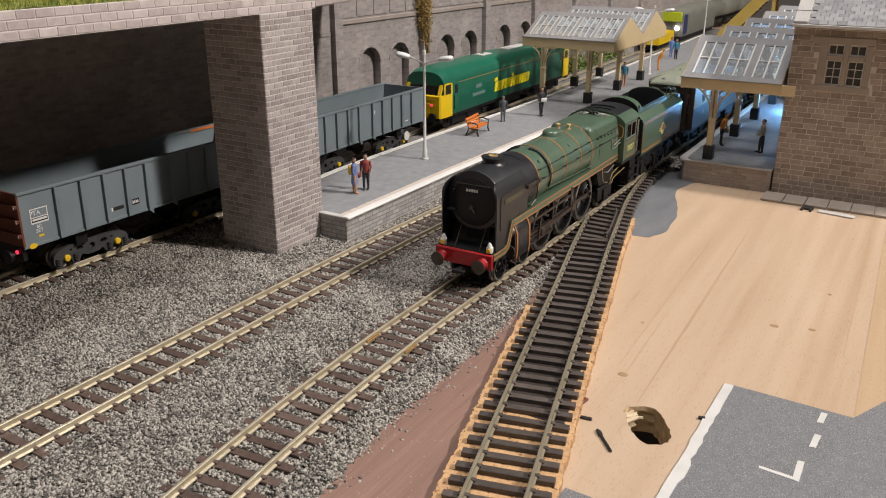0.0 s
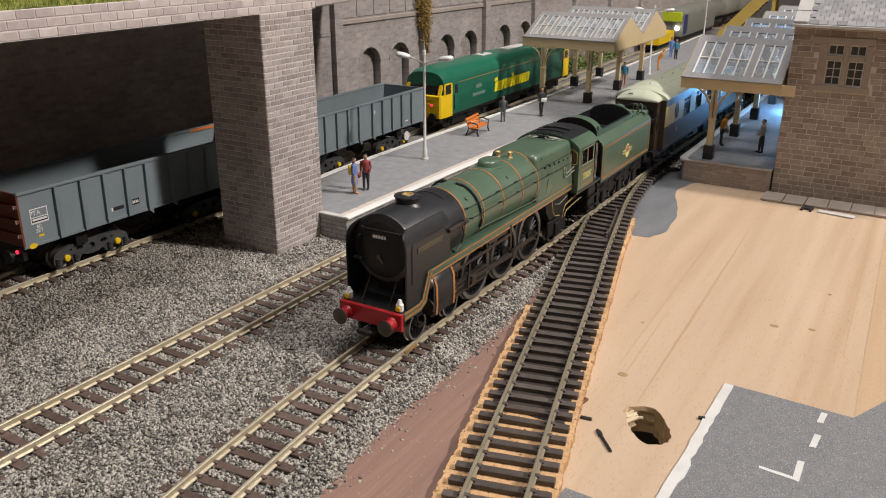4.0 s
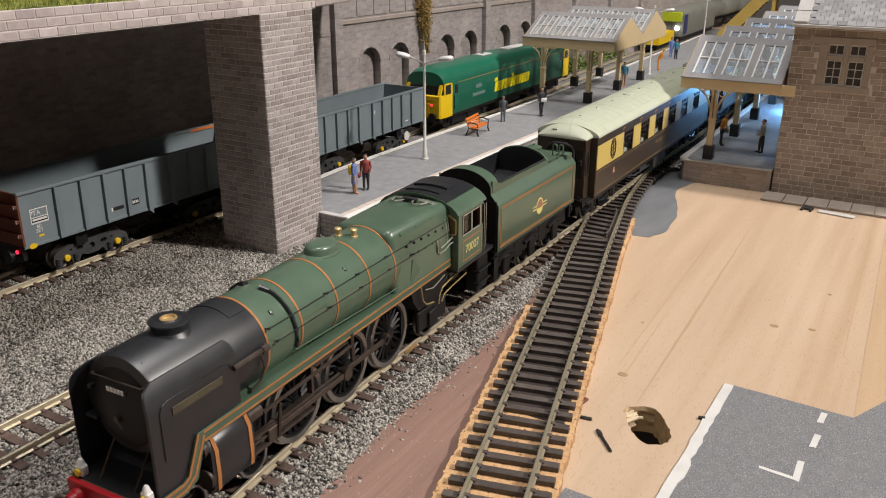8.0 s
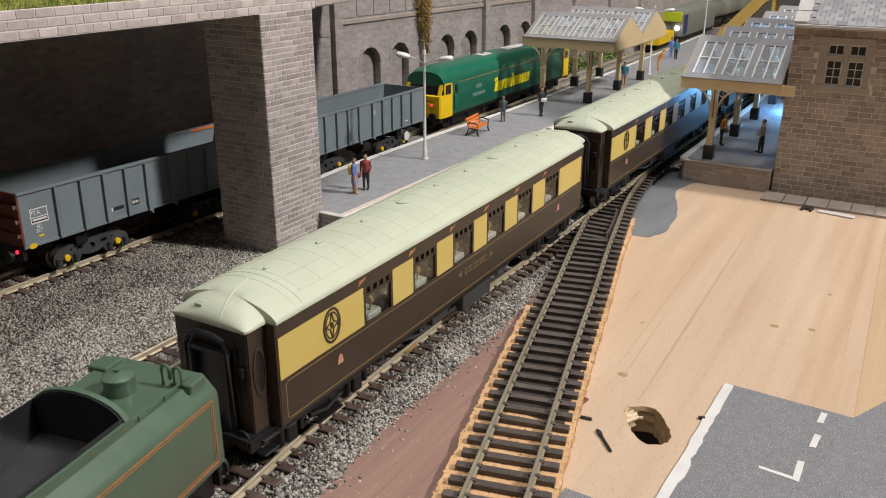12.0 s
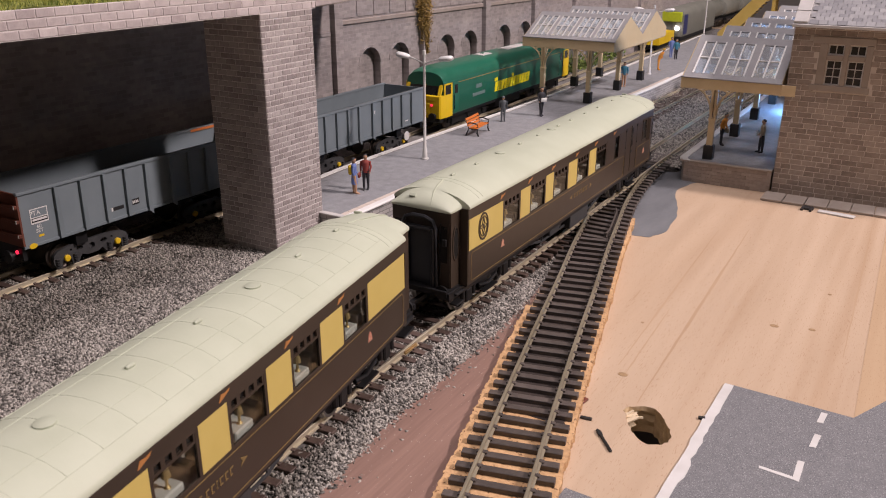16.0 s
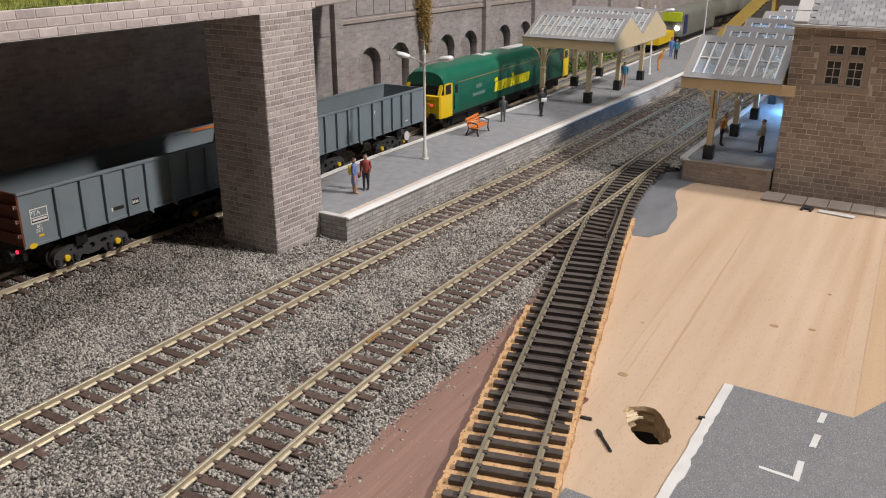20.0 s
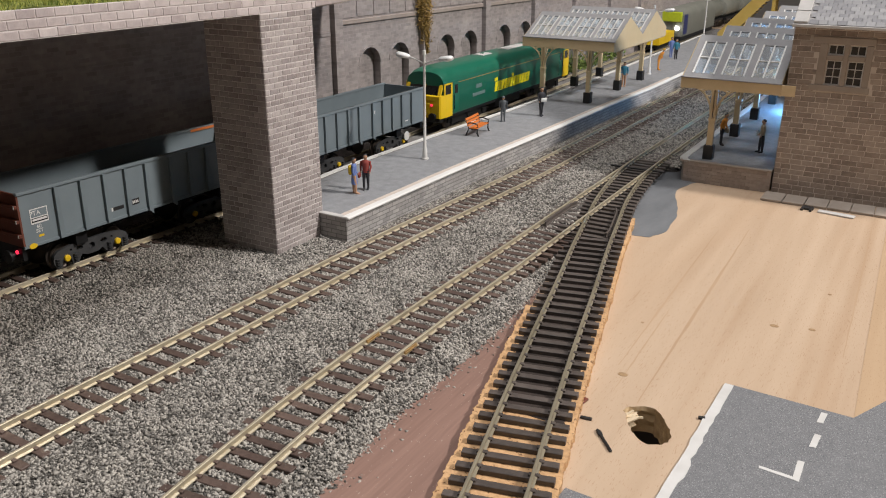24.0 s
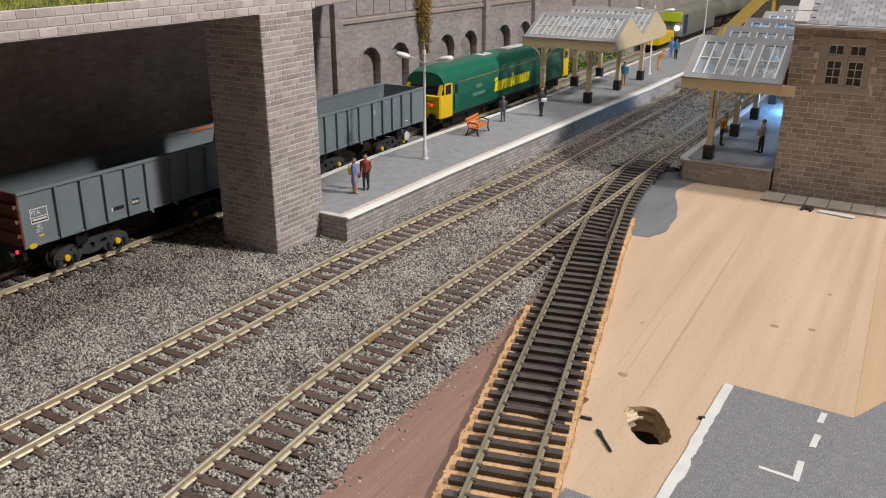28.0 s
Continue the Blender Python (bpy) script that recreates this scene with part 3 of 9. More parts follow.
def stone_sheet(name, n, rect, size, label, seed):
    """Loose chippings, kept off the sleepers and rails."""
    rs = np.random.RandomState(seed)
    x = rs.uniform(rect[0], rect[1], n)
    y = rs.uniform(rect[2], rect[3], n)
    yk = np.arange(rect[2] - 12, rect[3] + 12, 4.0)

    def curve(f):
        return np.interp(y, yk, [f(v) for v in yk])
    edge = curve(lambda v: ballast_right(v) if v < 545 else -142.0)
    keep = x < edge + rs.exponential(1.0, n) * np.where(rs.rand(n) < 0.10, 4.0, 1.0) - 0.4
    keep &= ~((y > 314) & (x < curve(plat_front) + 1) & (x > curve(plat_back) - 1))
    for key, track in (("a", track_a), ("b", track_b), ("d", track_d)):
        off = x - curve(track)
        mids = np.array([s[1] for s in SPOTS[key]])
        near = np.clip(np.searchsorted(mids, y), 1, len(mids) - 1)
        dy = np.minimum(np.abs(y - mids[near]), np.abs(y - mids[near - 1]))
        on = (np.abs(off) < 14.4) & (dy < 1.95) & ((np.abs(off) < 12.0) | (rs.rand(n) < 0.75)) & (rs.rand(n) < 0.985)
        keep &= ~on
        keep &= ~(np.abs(np.abs(off) - 8.7) < 1.25)
    offc = x - curve(track_c)
    keep &= ~((np.abs(offc) < 15.5) & (y > 376) & (y < 555))
    x, y = x[keep], y[keep]
    m = len(x)
    flat = np.where(y < 700, -3.3, -3.0)
    t = np.clip((edge[keep] - x) / 11.0, 0, 1)
    z = np.where(y < 400, BOARD + (flat - BOARD) * t ** 0.8, flat)
    z = np.where(x < -322, np.minimum(z, -3.2 + np.interp(y, yk, [height_d(v) for v in yk])), z)
    z = z + rs.uniform(-0.35, 0.35, m)
    corner = np.array([(1, 0, 0), (-1, 0, 0), (0, 1, 0), (0, -1, 0), (0, 0, 1), (0, 0, -1)], float)
    v = np.repeat(corner[None], m, 0) * rs.uniform(0.6, 1.15, (m, 6, 1)) + rs.uniform(-0.42, 0.42, (m, 6, 3))
    v *= (rs.uniform(0.5, 1.15, (m, 1, 3)) * np.where(rs.rand(m, 1, 1) < 0.15, 1.3, 1.0) * np.array([1.0, 1.0, 0.8])) * size / 2
    ax = rs.normal(size=(m, 3))
    ax /= np.linalg.norm(ax, axis=1)[:, None]
    an = rs.uniform(0, 6.28, m)
    c, s = np.cos(an)[:, None, None], np.sin(an)[:, None, None]
    k = ax[:, None, :]
    v = v * c + np.cross(np.repeat(k, 6, 1), v) * s + k * np.sum(k * v, 2, keepdims=True) * (1 - c)
    v += np.stack([x, y, z], 1)[:, None, :]
    tris = np.array([(x, y, z) if up else (y, x, z) for x, sx in ((0, 1), (1, -1)) for y, sy in ((2, 1), (3, -1)) for z, sz in ((4, 1), (5, -1)) for up in (sx * sy * sz > 0,)])
    faces = (tris[None] + (np.arange(m) * 6)[:, None, None]).reshape(-1)
    me = bpy.data.meshes.new(name)
    me.vertices.add(m * 6)
    me.vertices.foreach_set("co", (v.reshape(-1) * MM))
    me.loops.add(len(faces))
    me.loops.foreach_set("vertex_index", faces)
    me.polygons.add(m * 8)
    me.polygons.foreach_set("loop_start", np.arange(m * 8) * 3)
    me.polygons.foreach_set("loop_total", np.full(m * 8, 3))
    me.update(calc_edges=True)
    me.materials.append(M_BALLAST)
    return tagged(new(name, me), label, "ballast", kind="stuff")


stone_sheet("ballast_stones", 240000, (-364, -114, 95, 400), 1.62, "loose grey granite ballast chippings round the sleepers", 1)
stone_sheet("ballast_stones", 60000, (-252, -126, 400, 630), 1.8, "loose grey granite ballast chippings round the sleepers", 2)
stone_sheet("ballast_stones", 30000, (-240, -138, 630, 1050), 1.9, "loose grey granite ballast chippings between the platforms", 3)


# ---- tracks ----
def sleeper_mesh(name, half, m, w=1.6, deep=1.75):
    bm = bmesh.new()
    box(bm, -half, half, -w, w, -deep, 0, 0.18)
    for s in (-8.7, 8.7):
        box(bm, s - 1.75, s + 1.75, -0.75, 0.75, -0.02, 0.75, 0.15)
    bmesh.ops.recalc_face_normals(bm, faces=bm.faces)
    bmesh.ops.scale(bm, vec=(MM, MM, MM), verts=bm.verts)
    me = bpy.data.meshes.new(name)
    bm.to_mesh(me)
    bm.free()
    me.materials.append(m)
    return me


SLEEPER = sleeper_mesh("sleeper", 15, M_SLEEPER)
SLEEPER_C = sleeper_mesh("sleeper_siding", 15, M_SLEEPER_D, 1.4, 1.84)
RAIL_PROFILE = [(-1.05, -2.5), (1.05, -2.5), (1.05, -2.2), (0.28, -1.9), (0.28, -0.9), (0.5, -0.7), (0.5, -0.12), (0.38, 0), (-0.38, 0), (-0.5, -0.12), (-0.5, -0.7), (-0.28, -0.9), (-0.28, -1.9), (-1.05, -2.2)]


def rail(track, side, y0, y1, m, parent, d=8, dz=0.0, height=None, name="rail"):
    bm = bmesh.new()
    sections = []
    for y in steps(y0, y1, d):
        k = (track(y + 1) - track(y - 1)) / 2
        h = math.hypot(1, k)
        z = (height(y) if height else 0) + dz
        cx, cy = track(y) + side * 8.7 / h, y - side * 8.7 * k / h
        sections.append([(cx + p / h, cy - p * k / h, z + q) for p, q in RAIL_PROFILE])
    loft(bm, sections)
    return part(name, bm, m, parent, angle=30)


def lay_track(label, key, track, y0, y1, m, sleeper, height=None):
    t = thing("railway_track", at(0, 0, 0), label, "railway track", "railway tracks")
    for side in (-1, 1):
        rail(track, side, y0, y1, m, t, height=height)
    for x, y, turn in SPOTS[key]:
        if y > 950:
            break
        shared("sleeper", sleeper, t, at(x, y, SLEEPER_TOP + (height(y) if height else 0), rz=turn + random.uniform(-0.6, 0.6)))
    return t


lay_track("main line track with brown sleepers in grey ballast", "a", track_a, -200, 1400, M_RAIL, SLEEPER)
line_b = lay_track("main line track through the station, brown sleepers", "b", track_b, -1450, 1400, M_RAIL, SLEEPER)
for side in (-1, 1):
    k = (track_b(232) - track_b(230)) / 2
    bm = bmesh.new()
    box(bm, -1.1, 1.1, -4.2, 4.2, -2.3, -1.5, 0.1)
    box(bm, -0.75, 0.75, -4.2, 4.2, -1.6, -0.75, 0.1)
    joiner = part("rail_joiner", bm, M_JOINER, line_b, "folded brass rail joiner")
    joiner.matrix_world = at(track_b(231) + side * 8.7, 231, 0, rz=-math.degrees(math.atan(k)))
siding = thing("railway_track", at(0, 0, 0), "unballasted siding with dark sleepers on cork", "railway track", "railway tracks")
rail(track_c, 1, -120, 533, M_RAIL_D, siding, d=6)
rail(track_c, -1, -120, 530, M_RAIL_D, siding, d=6, dz=-0.06)
for x, y, turn in SPOTS["c"]:
    shared("sleeper", SLEEPER_C, siding, at(x, y, SLEEPER_TOP, rz=turn + random.uniform(-0.8, 0.8)))
lay_track("freight line track half hidden beneath the bridge", "d", track_d, 40, 1400, M_RAIL, SLEEPER, height_d)


def turnout():
    t = thing("turnout", at(0, 0, 0), "black railway turnout joining siding and main line", "turnout")
    y = 388
    while y < 581:
        xa = track_b(y) - 15
        xb = (track_c(y) if y < 540 else track_b(y)) + 15
        bm = bmesh.new()
        box(bm, xa, xb, y - 1.6, y + 1.6, SLEEPER_TOP - 2.3, SLEEPER_TOP, 0.2)
        for c in (track_b(y) - 8.7, track_b(y) + 8.7, track_c(min(y, 545)) - 8.7, track_c(min(y, 545)) + 8.7):
            box(bm, c - 1.7, c + 1.7, y - 0.7, y + 0.7, SLEEPER_TOP - 0.02, SLEEPER_TOP + 0.7)
        part("timber", bm, M_SLEEPER_D, t, smooth=False)
        y += 6.92
    bm = bmesh.new()
    for trk, side in ((track_c, 1), (track_b, -1)):
        secs = []
        for i, yy in enumerate(steps(388, 432, 6)):
            flare = 1.2 if yy in (388,) or yy > 428 else 0
            cx = trk(yy) + side * (8.7 - 2.2 - flare)
            secs.append([(cx + p, yy, q) for p, q in RAIL_PROFILE])
        loft(bm, secs)
    part("check_rail", bm, M_SLEEPER_D, t, "black check rails")
    bm = bmesh.new()
    box(bm, -182, -145, 526, 528.5, SLEEPER_TOP, SLEEPER_TOP + 0.8)
    part("tie_bar", bm, M_BLACK, t)


turnout()


# ---- brick pieces ----
def brick_mesh(name, length, height, depth, m, seed, cham=0.16, rough=0.06):
    """A brick about the origin: x along, z up, face towards -y."""
    rng = random.Random(seed)
    bm = bmesh.new()
    l, h = length / 2, height / 2

    def ring(dy, k):
        return [bm.verts.new((sx * (l - k) + rng.uniform(-rough, rough), dy + rng.uniform(-rough, rough) * min(0.6, depth), sz * (h - k) + rng.uniform(-rough, rough))) for sx, sz in ((-1, -1), (1, -1), (1, 1), (-1, 1))]
    a, b, c = ring(0, 0), ring(-depth + min(cham, depth * 0.6), 0), ring(-depth, cham)
    for p, q in ((a, b), (b, c)):
        for i in range(4):
            bm.faces.new((p[i], p[(i + 1) % 4], q[(i + 1) % 4], q[i]))
    bm.faces.new(c)
    bmesh.ops.recalc_face_normals(bm, faces=bm.faces)
    bmesh.ops.scale(bm, vec=(MM, MM, MM), verts=bm.verts)
    me = bpy.data.meshes.new(name)
    bm.to_mesh(me)
    bm.free()
    me.materials.append(m)
    return me


def lay_bricks(name, parent, m, x0, x1, z0, z1, length, height, depth, face, seed, skip=None, joint=0.32, sizes=(1.0,)):
    """Courses of bricks on a face. face(x, z) gives the piece's pose in the parent's space."""
    full = [brick_mesh(name, length - joint, height - joint, depth, m, seed + i) for i in range(4)]
    cut = {}
    rng = random.Random(seed)
    n = max(1, int(round((z1 - z0) / height)))
    h = (z1 - z0) / n
    for r in range(n):
        x = x0 - (length / 2 if r % 2 else 0)
        while x < x1 - 0.3:
            l = round(length * rng.choice(sizes), 1)
            a, b = max(x, x0), min(x + l, x1)
            x += l
            if b - a < 0.8:
                continue
            z = z0 + (r + 0.5) * h
            if skip and skip((a + b) / 2, z, (b - a) / 2, h / 2):
                continue
            if abs(b - a - length) < 0.1:
                me = rng.choice(full)
            else:
                key = round(b - a, 1)
                if key not in cut:
                    cut[key] = brick_mesh(name, b - a - joint, height - joint, depth, m, seed + 50)
                me = cut[key]
            shared(name, me, parent, face((a + b) / 2, z))


def turf(name, n, spot, height, m, label, seed, parent=None):
    """Blades of static grass."""
    rng = random.Random(seed)
    vs, fs = [], []
    for _ in range(n):
        x, y, z = spot(rng)
        h = height * rng.uniform(0.4, 1.2)
        a = rng.uniform(0, 6.28)
        w = 0.22
        lx, ly = rng.uniform(-0.5, 0.5) * h, rng.uniform(-0.5, 0.5) * h
        i = len(vs)
        vs += [((x - w * math.cos(a)) * MM, (y - w * math.sin(a)) * MM, z * MM), ((x + w * math.cos(a)) * MM, (y + w * math.sin(a)) * MM, z * MM), ((x + lx) * MM, (y + ly) * MM, (z + h) * MM)]
        fs.append((i, i + 1, i + 2))
    me = bpy.data.meshes.new(name)
    me.from_pydata(vs, [], fs)
    me.materials.append(m)
    ob = new(name, me)
    ob.parent = parent
    return tagged(ob, label, "grass" if parent is None else "", kind="stuff")


# ---- bridge over the freight line ----
def build_pier():
    bm = bmesh.new()
    box(bm, -300.5, -264.9, 282, 318, BOARD, 112.3)
    pier = part("bridge_pier", bm, M_PIERJOINT, smooth=False)
    tagged(pier, "pale grey brick bridge pier standing in ballast", "bridge pier", kind="structure")
    lay_bricks("brick", pier, M_PIERBRICK, 281.8, 318, BOARD + 2, 112.1, 6.1, 2.62, 0.26, lambda y, z: at(-264.9, y, z, rz=90), 11, joint=0.4)
    lay_bricks("brick", pier, M_PIERBRICK, -300.5, -264.7, BOARD + 2, 112.1, 6.1, 2.62, 0.26, lambda x, z: at(x, 282, z), 12, joint=0.4)
    return pier


def build_deck():
    bm = bmesh.new()
    # past y = 400: unseen extension, added to keep lamp light off the wall
    outline = [(-265.7, -150), (-265.7, 321), (-270.5, 345), (-278.5, 370), (-291.5, 400), (-289, 450), (-302, 500), (-640, 500), (-640, -150)]
    prism(bm, outline, "z", 112.4, 117.0)
    deck = part("bridge_deck", bm, M_UNDER, smooth=False)
    tagged(deck, "grassed bridge deck over the freight line", "bridge", kind="structure")
    bm = bmesh.new()
    box(bm, -270, -265, -150, 321, 112.1, 122)
    par = part("parapet", bm, M_PIERJOINT, deck, "pale pinkish brick parapet", smooth=False)
    lay_bricks("brick", par, M_PARABRICK, 95, 321, 112.2, 122.1, 7.2, 3.2, 0.3, lambda y, z: at(-265.0, y, z, rz=90), 21)
    bm = bmesh.new()
    secs = []
    for x0, y0 in ((-265.4, 321.2), (-270.4, 345), (-278.4, 370), (-291.4, 400)):
        secs.append([(x0 + 0.6, y0, 113.0), (x0 + 0.6, y0, 122), (x0 - 4, y0, 122), (x0 - 4, y0, 113.0)])
    loft(bm, secs)
    part("parapet_return", bm, M_PARABRICK, deck, smooth=False)
    bm = bmesh.new()
    secs = []
    for y in steps(-150, 319, 12):
        ring = []
        for i, x in enumerate((-266.1, -268, -271.5, -278.5, -298, -340, -440)):
            ring.append((x, y, 122.1 + (0.0, 0.8, 1.3, 1.6, 2.4, 3.0, 3.5)[i] + 1.0 * noise.noise((x * 0.06, y * 0.07, 3))))
        ring += [(-440, y, 117.2), (-269.9, y, 117.2)]
        secs.append(ring)
    loft(bm, secs)
    part("turf", bm, M_TURF, deck, "mown green and straw coloured turf")

    def spot(r):
        x = -265.8 - 34 * r.random() ** 1.7
        y = 85 + 238 * r.random()
        return x, y, 122.2 + 0.6 * noise.noise((x * 0.06, y * 0.07, 3)) + min(2.0, (-265.6 - x) * 0.1)
    turf("grass", 9000, spot, 2.6, M_GRASS, "short static grass in green and straw", 5, deck)


build_pier()
build_deck()


# ---- retaining wall ----
WALL_POSE = at(-400, 555, 0, rz=87.14)
ARCHES = [(-4, 60.4), (36, 60.4), (108, 60.4), (148, 60.4), (213.5, 60.4), (258, 60.4), (318, 60.4), (357, 60.4), (420, 60.4), (460, 60.4)]


def arch_points(c, top, w=13.2, n=10):
    base = 2.0
    pts = [(c - w, base), (c + w, base)]
    for i in range(n + 1):
        a = math.pi * i / n
        pts.append((c + w * math.cos(a), top - w + w * math.sin(a)))
    return pts


def build_wall():
    bm = bmesh.new()
    x0, x1 = -520, 900
    corners = [bm.verts.new((x, 0, z)) for x, z in ((x0, BOARD), (x1, BOARD), (x1, 140), (x0, 140))]
    edges = [bm.edges.new((corners[i], corners[(i + 1) % 4])) for i in range(4)]
    for c, top in ARCHES:
        vs = [bm.verts.new((x, 0, z)) for x, z in arch_points(c, top)]
        edges += [bm.edges.new((vs[i], vs[(i + 1) % len(vs)])) for i in range(len(vs))]
        back = [bm.verts.new((v.co.x, 8.0, v.co.z)) for v in vs]
        for i in range(len(vs)):
            bm.faces.new((vs[i], vs[(i + 1) % len(vs)], back[(i + 1) % len(vs)], back[i]))
        bm.faces.new(back)
    bmesh.ops.triangle_fill(bm, edges=edges, use_beauty=True)
    lip = [bm.verts.new((v.co.x, 12, v.co.z)) for v in corners]
    for i in range(4):
        bm.faces.new((corners[i], corners[(i + 1) % 4], lip[(i + 1) % 4], lip[i]))
    bm.faces.new(lip)
    wall = part("retaining_wall", bm, M_WALL, smooth=False)
    wall.matrix_world = WALL_POSE
    tagged(wall, "tall grey brick retaining wall with blind arched niches", "wall", kind="structure")
    for c, top in ARCHES:
        bm = bmesh.new()
        inner, outer = arch_points(c, top, 13.3, 10)[2:], arch_points(c, top + 1.8, 15.1, 10)[2:]
        f, b = -0.5, 0.2
        secs = [[(p[0], f, p[1]), (q[0], f, q[1]), (q[0], b, q[1]), (p[0], b, p[1])] for p, q in zip(inner, outer)]
        loft(bm, secs)
        part("arch_ring", bm, M_WALL, wall, smooth=False)
        bm = bmesh.new()
        prism(bm, [(p[0] * 1 + (c - p[0]) * 0.01, p[1]) for p in arch_points(c, top)], "y", 7.0, 7.4)
        part("niche_back", bm, M_WALL, wall, "recessed grey brick", smooth=False)
    for x in (-46, 70, 175, 276, 376, 480, 585):
        bm = bmesh.new()
        box(bm, x - 4.6, x + 4.6, -4.5, 0.1, BOARD, 140)
        part("pilaster", bm, M_WALL, wall, smooth=False)
    for a, b in zip((-41.2, 74.8, 179.8, 280.8, 380.8, 484.8), (65.2, 170.2, 271.2, 371.2, 475.2, 580.2)):
        bm = bmesh.new()
        box(bm, a, b, -1.6, 0.1, 80.5, 84.0, 0.4)
        part("string_course", bm, M_STRING, wall, smooth=False)
        for i, x in enumerate(steps(a, b, 21)[:-1]):
            bm = bmesh.new()
            box(bm, x + 0.6, x + 19.4, -0.7, 0.1, 85.6, 104)
            part("panel", bm, M_WALL, wall, smooth=False)
    bm = bmesh.new()
    box(bm, -520, -52, -1.0, 0.1, 73.8, 76.4)
    part("band", bm, M_WALL, wall, smooth=False)
    return wall


WALL = build_wall()


def leaf_clumps(name, n, spot, size, m, label, seed, category="plant", parent=None):
    """Many small leaf flakes."""
    rng = random.Random(seed)
    vs, fs = [], []
    for _ in range(n):
        c = Vector(spot(rng))
        q = Euler((rng.uniform(0, 6), rng.uniform(0, 6), rng.uniform(0, 6))).to_matrix()
        s = size * rng.uniform(0.5, 1.3)
        i = len(vs)
        for p in ((-0.5, 0, 0), (0, -0.35, 0.1), (0.5, 0, 0), (0, 0.35, 0.1)):
            vs.append(tuple((c + q @ (Vector(p) * s)) * MM))
        fs.append((i, i + 1, i + 2, i + 3))
    me = bpy.data.meshes.new(name)
    me.from_pydata(vs, [], fs)
    me.materials.append(m)
    ob = new(name, me)
    ob.parent = parent
    return tagged(ob, label, category if parent is None else "", kind="stuff" if parent is None else "")


def ivy_spot(r):
    t = r.random() ** 0.8
    z = 108 - 60 * t
    w = 13 * (1 - t) ** 1.2 + 2.2 + 1.2 * math.sin(z * 0.45)
    y = 620 + r.gauss(0, 0.45) * w + 5 * t
    return -400 + 0.05 * (y - 555) + 2.0 + abs(r.gauss(0, 1)) * (3.5 - 2.0 * t), y, z


leaf_clumps("ivy", 9500, ivy_spot, 1.5, M_IVY, "dry brown and green ivy hanging down the brick wall", 3)


def bush_spot(r):
    y = 700 + 390 * r.random()
    x = -373 - 0.015 * (y - 768) + r.gauss(0, 5)
    return x, y, -4 + abs(r.gauss(0, 1)) * (7 + 3 * math.sin(y * 0.07))


leaf_clumps("undergrowth", 5200, bush_spot, 3.4, M_BUSH, "low green undergrowth along the foot of the wall", 4)


# ---- platforms ----
def platform(name, front, back, ys, top, base, m_side, label, lip_right=True):
    bm = bmesh.new()
    rows = []
    for y in ys:
        f, b = front(y), back(y)
        f, b = (f - 0.8, b + 0.8) if f > b else (f + 0.8, b - 0.8)
        rows.append([bm.verts.new(p) for p in ((b, y, base), (b, y, top - 0.9), (f, y, top - 0.9), (f, y, base))])
    for r, s in zip(rows, rows[1:]):
        for i in range(3):
            bm.faces.new((r[i], r[i + 1], s[i + 1], s[i]))
    bm.faces.new(rows[0])
    bm.faces.new(rows[-1][::-1])
    ob = part(name, bm, m_side, smooth=False)
    return tagged(ob, label, "platform", kind="structure")


def band(name, parent, curve, o0, o1, ys, z0, z1, m, label="", lip=0.0):
    """A kerb-like band that follows an edge curve between two offsets."""
    bm = bmesh.new()
    secs = []
    for y in ys:
        a, b = curve(y) + o0, curve(y) + o1
        secs.append([(a, y, z0), (a, y, z1 - lip), (a + (b - a) * 0.15, y, z1), (b, y, z1), (b, y, z0)])
    loft(bm, secs)
    return part(name, bm, m, parent, label)


YS = steps(316, 1250, 18)
plat = platform("platform", plat_front, plat_back, YS, 10, BOARD, M_PLATWALL, "grey island platform with pale brick sides")
band("surface", plat, plat_front, -7.4, 0, YS, 8.9, 9.2, M_PLATFORM)
bm = bmesh.new()
secs = []
for y in YS:
    a, b = plat_front(y) - 7.0, plat_back(y) + 5.4
    secs.append([(a, y, 9.0), (a, y, 9.75), (b, y, 9.75), (b, y, 9.0)])
loft(bm, secs)
part("tarmac", bm, M_PLATFORM, plat, "smooth grey tarmac")
band("white_edge", plat, plat_front, 0.9, -3.2, [315.2] + YS[1:], 9.0, 10.15, M_PLATWHITE, "white painted coping edge", 0.5)
band("white_edge", plat, plat_back, -0.6, 2.6, [315.2] + YS[1:], 9.0, 10.1, M_PLATWHITE, "white painted coping edge", 0.4)
y = 316.0
SLABS = []
while y < 840:
    SLABS.append((y, min(y + 7.6, 840)))
    y += 7.6


def edge_slab_mesh(w, l):
    bm = bmesh.new()
    box(bm, -w / 2, w / 2, -l / 2, l / 2, -0.6, 0, 0.12)
    bmesh.ops.scale(bm, vec=(MM, MM, MM), verts=bm.verts)
    me = bpy.data.meshes.new("edge_slab")
    bm.to_mesh(me)
    bm.free()
    me.materials.append(M_PLATSLAB)
    return me


SLAB = edge_slab_mesh(3.5, 7.4)
for a, b in SLABS:
    k = (plat_front(a + 5) - plat_front(a)) / 5
    shared("edge_slab", SLAB, plat, at(plat_front((a + b) / 2) - 5.1, (a + b) / 2, 9.98, rz=-math.degrees(math.atan(k))))
bm = bmesh.new()
box(bm, -302.6, -247.4, 315.3, 316.1, BOARD, 9.0)
part("end_wall", bm, M_PLATEND, plat, "pale grey brick end wall", smooth=False)
bm = bmesh.new()
box(bm, -303, -246.2, 315.0, 318.5, 9.0, 10.0, 0.3)
part("end_coping", bm, M_COPING, plat, smooth=False)


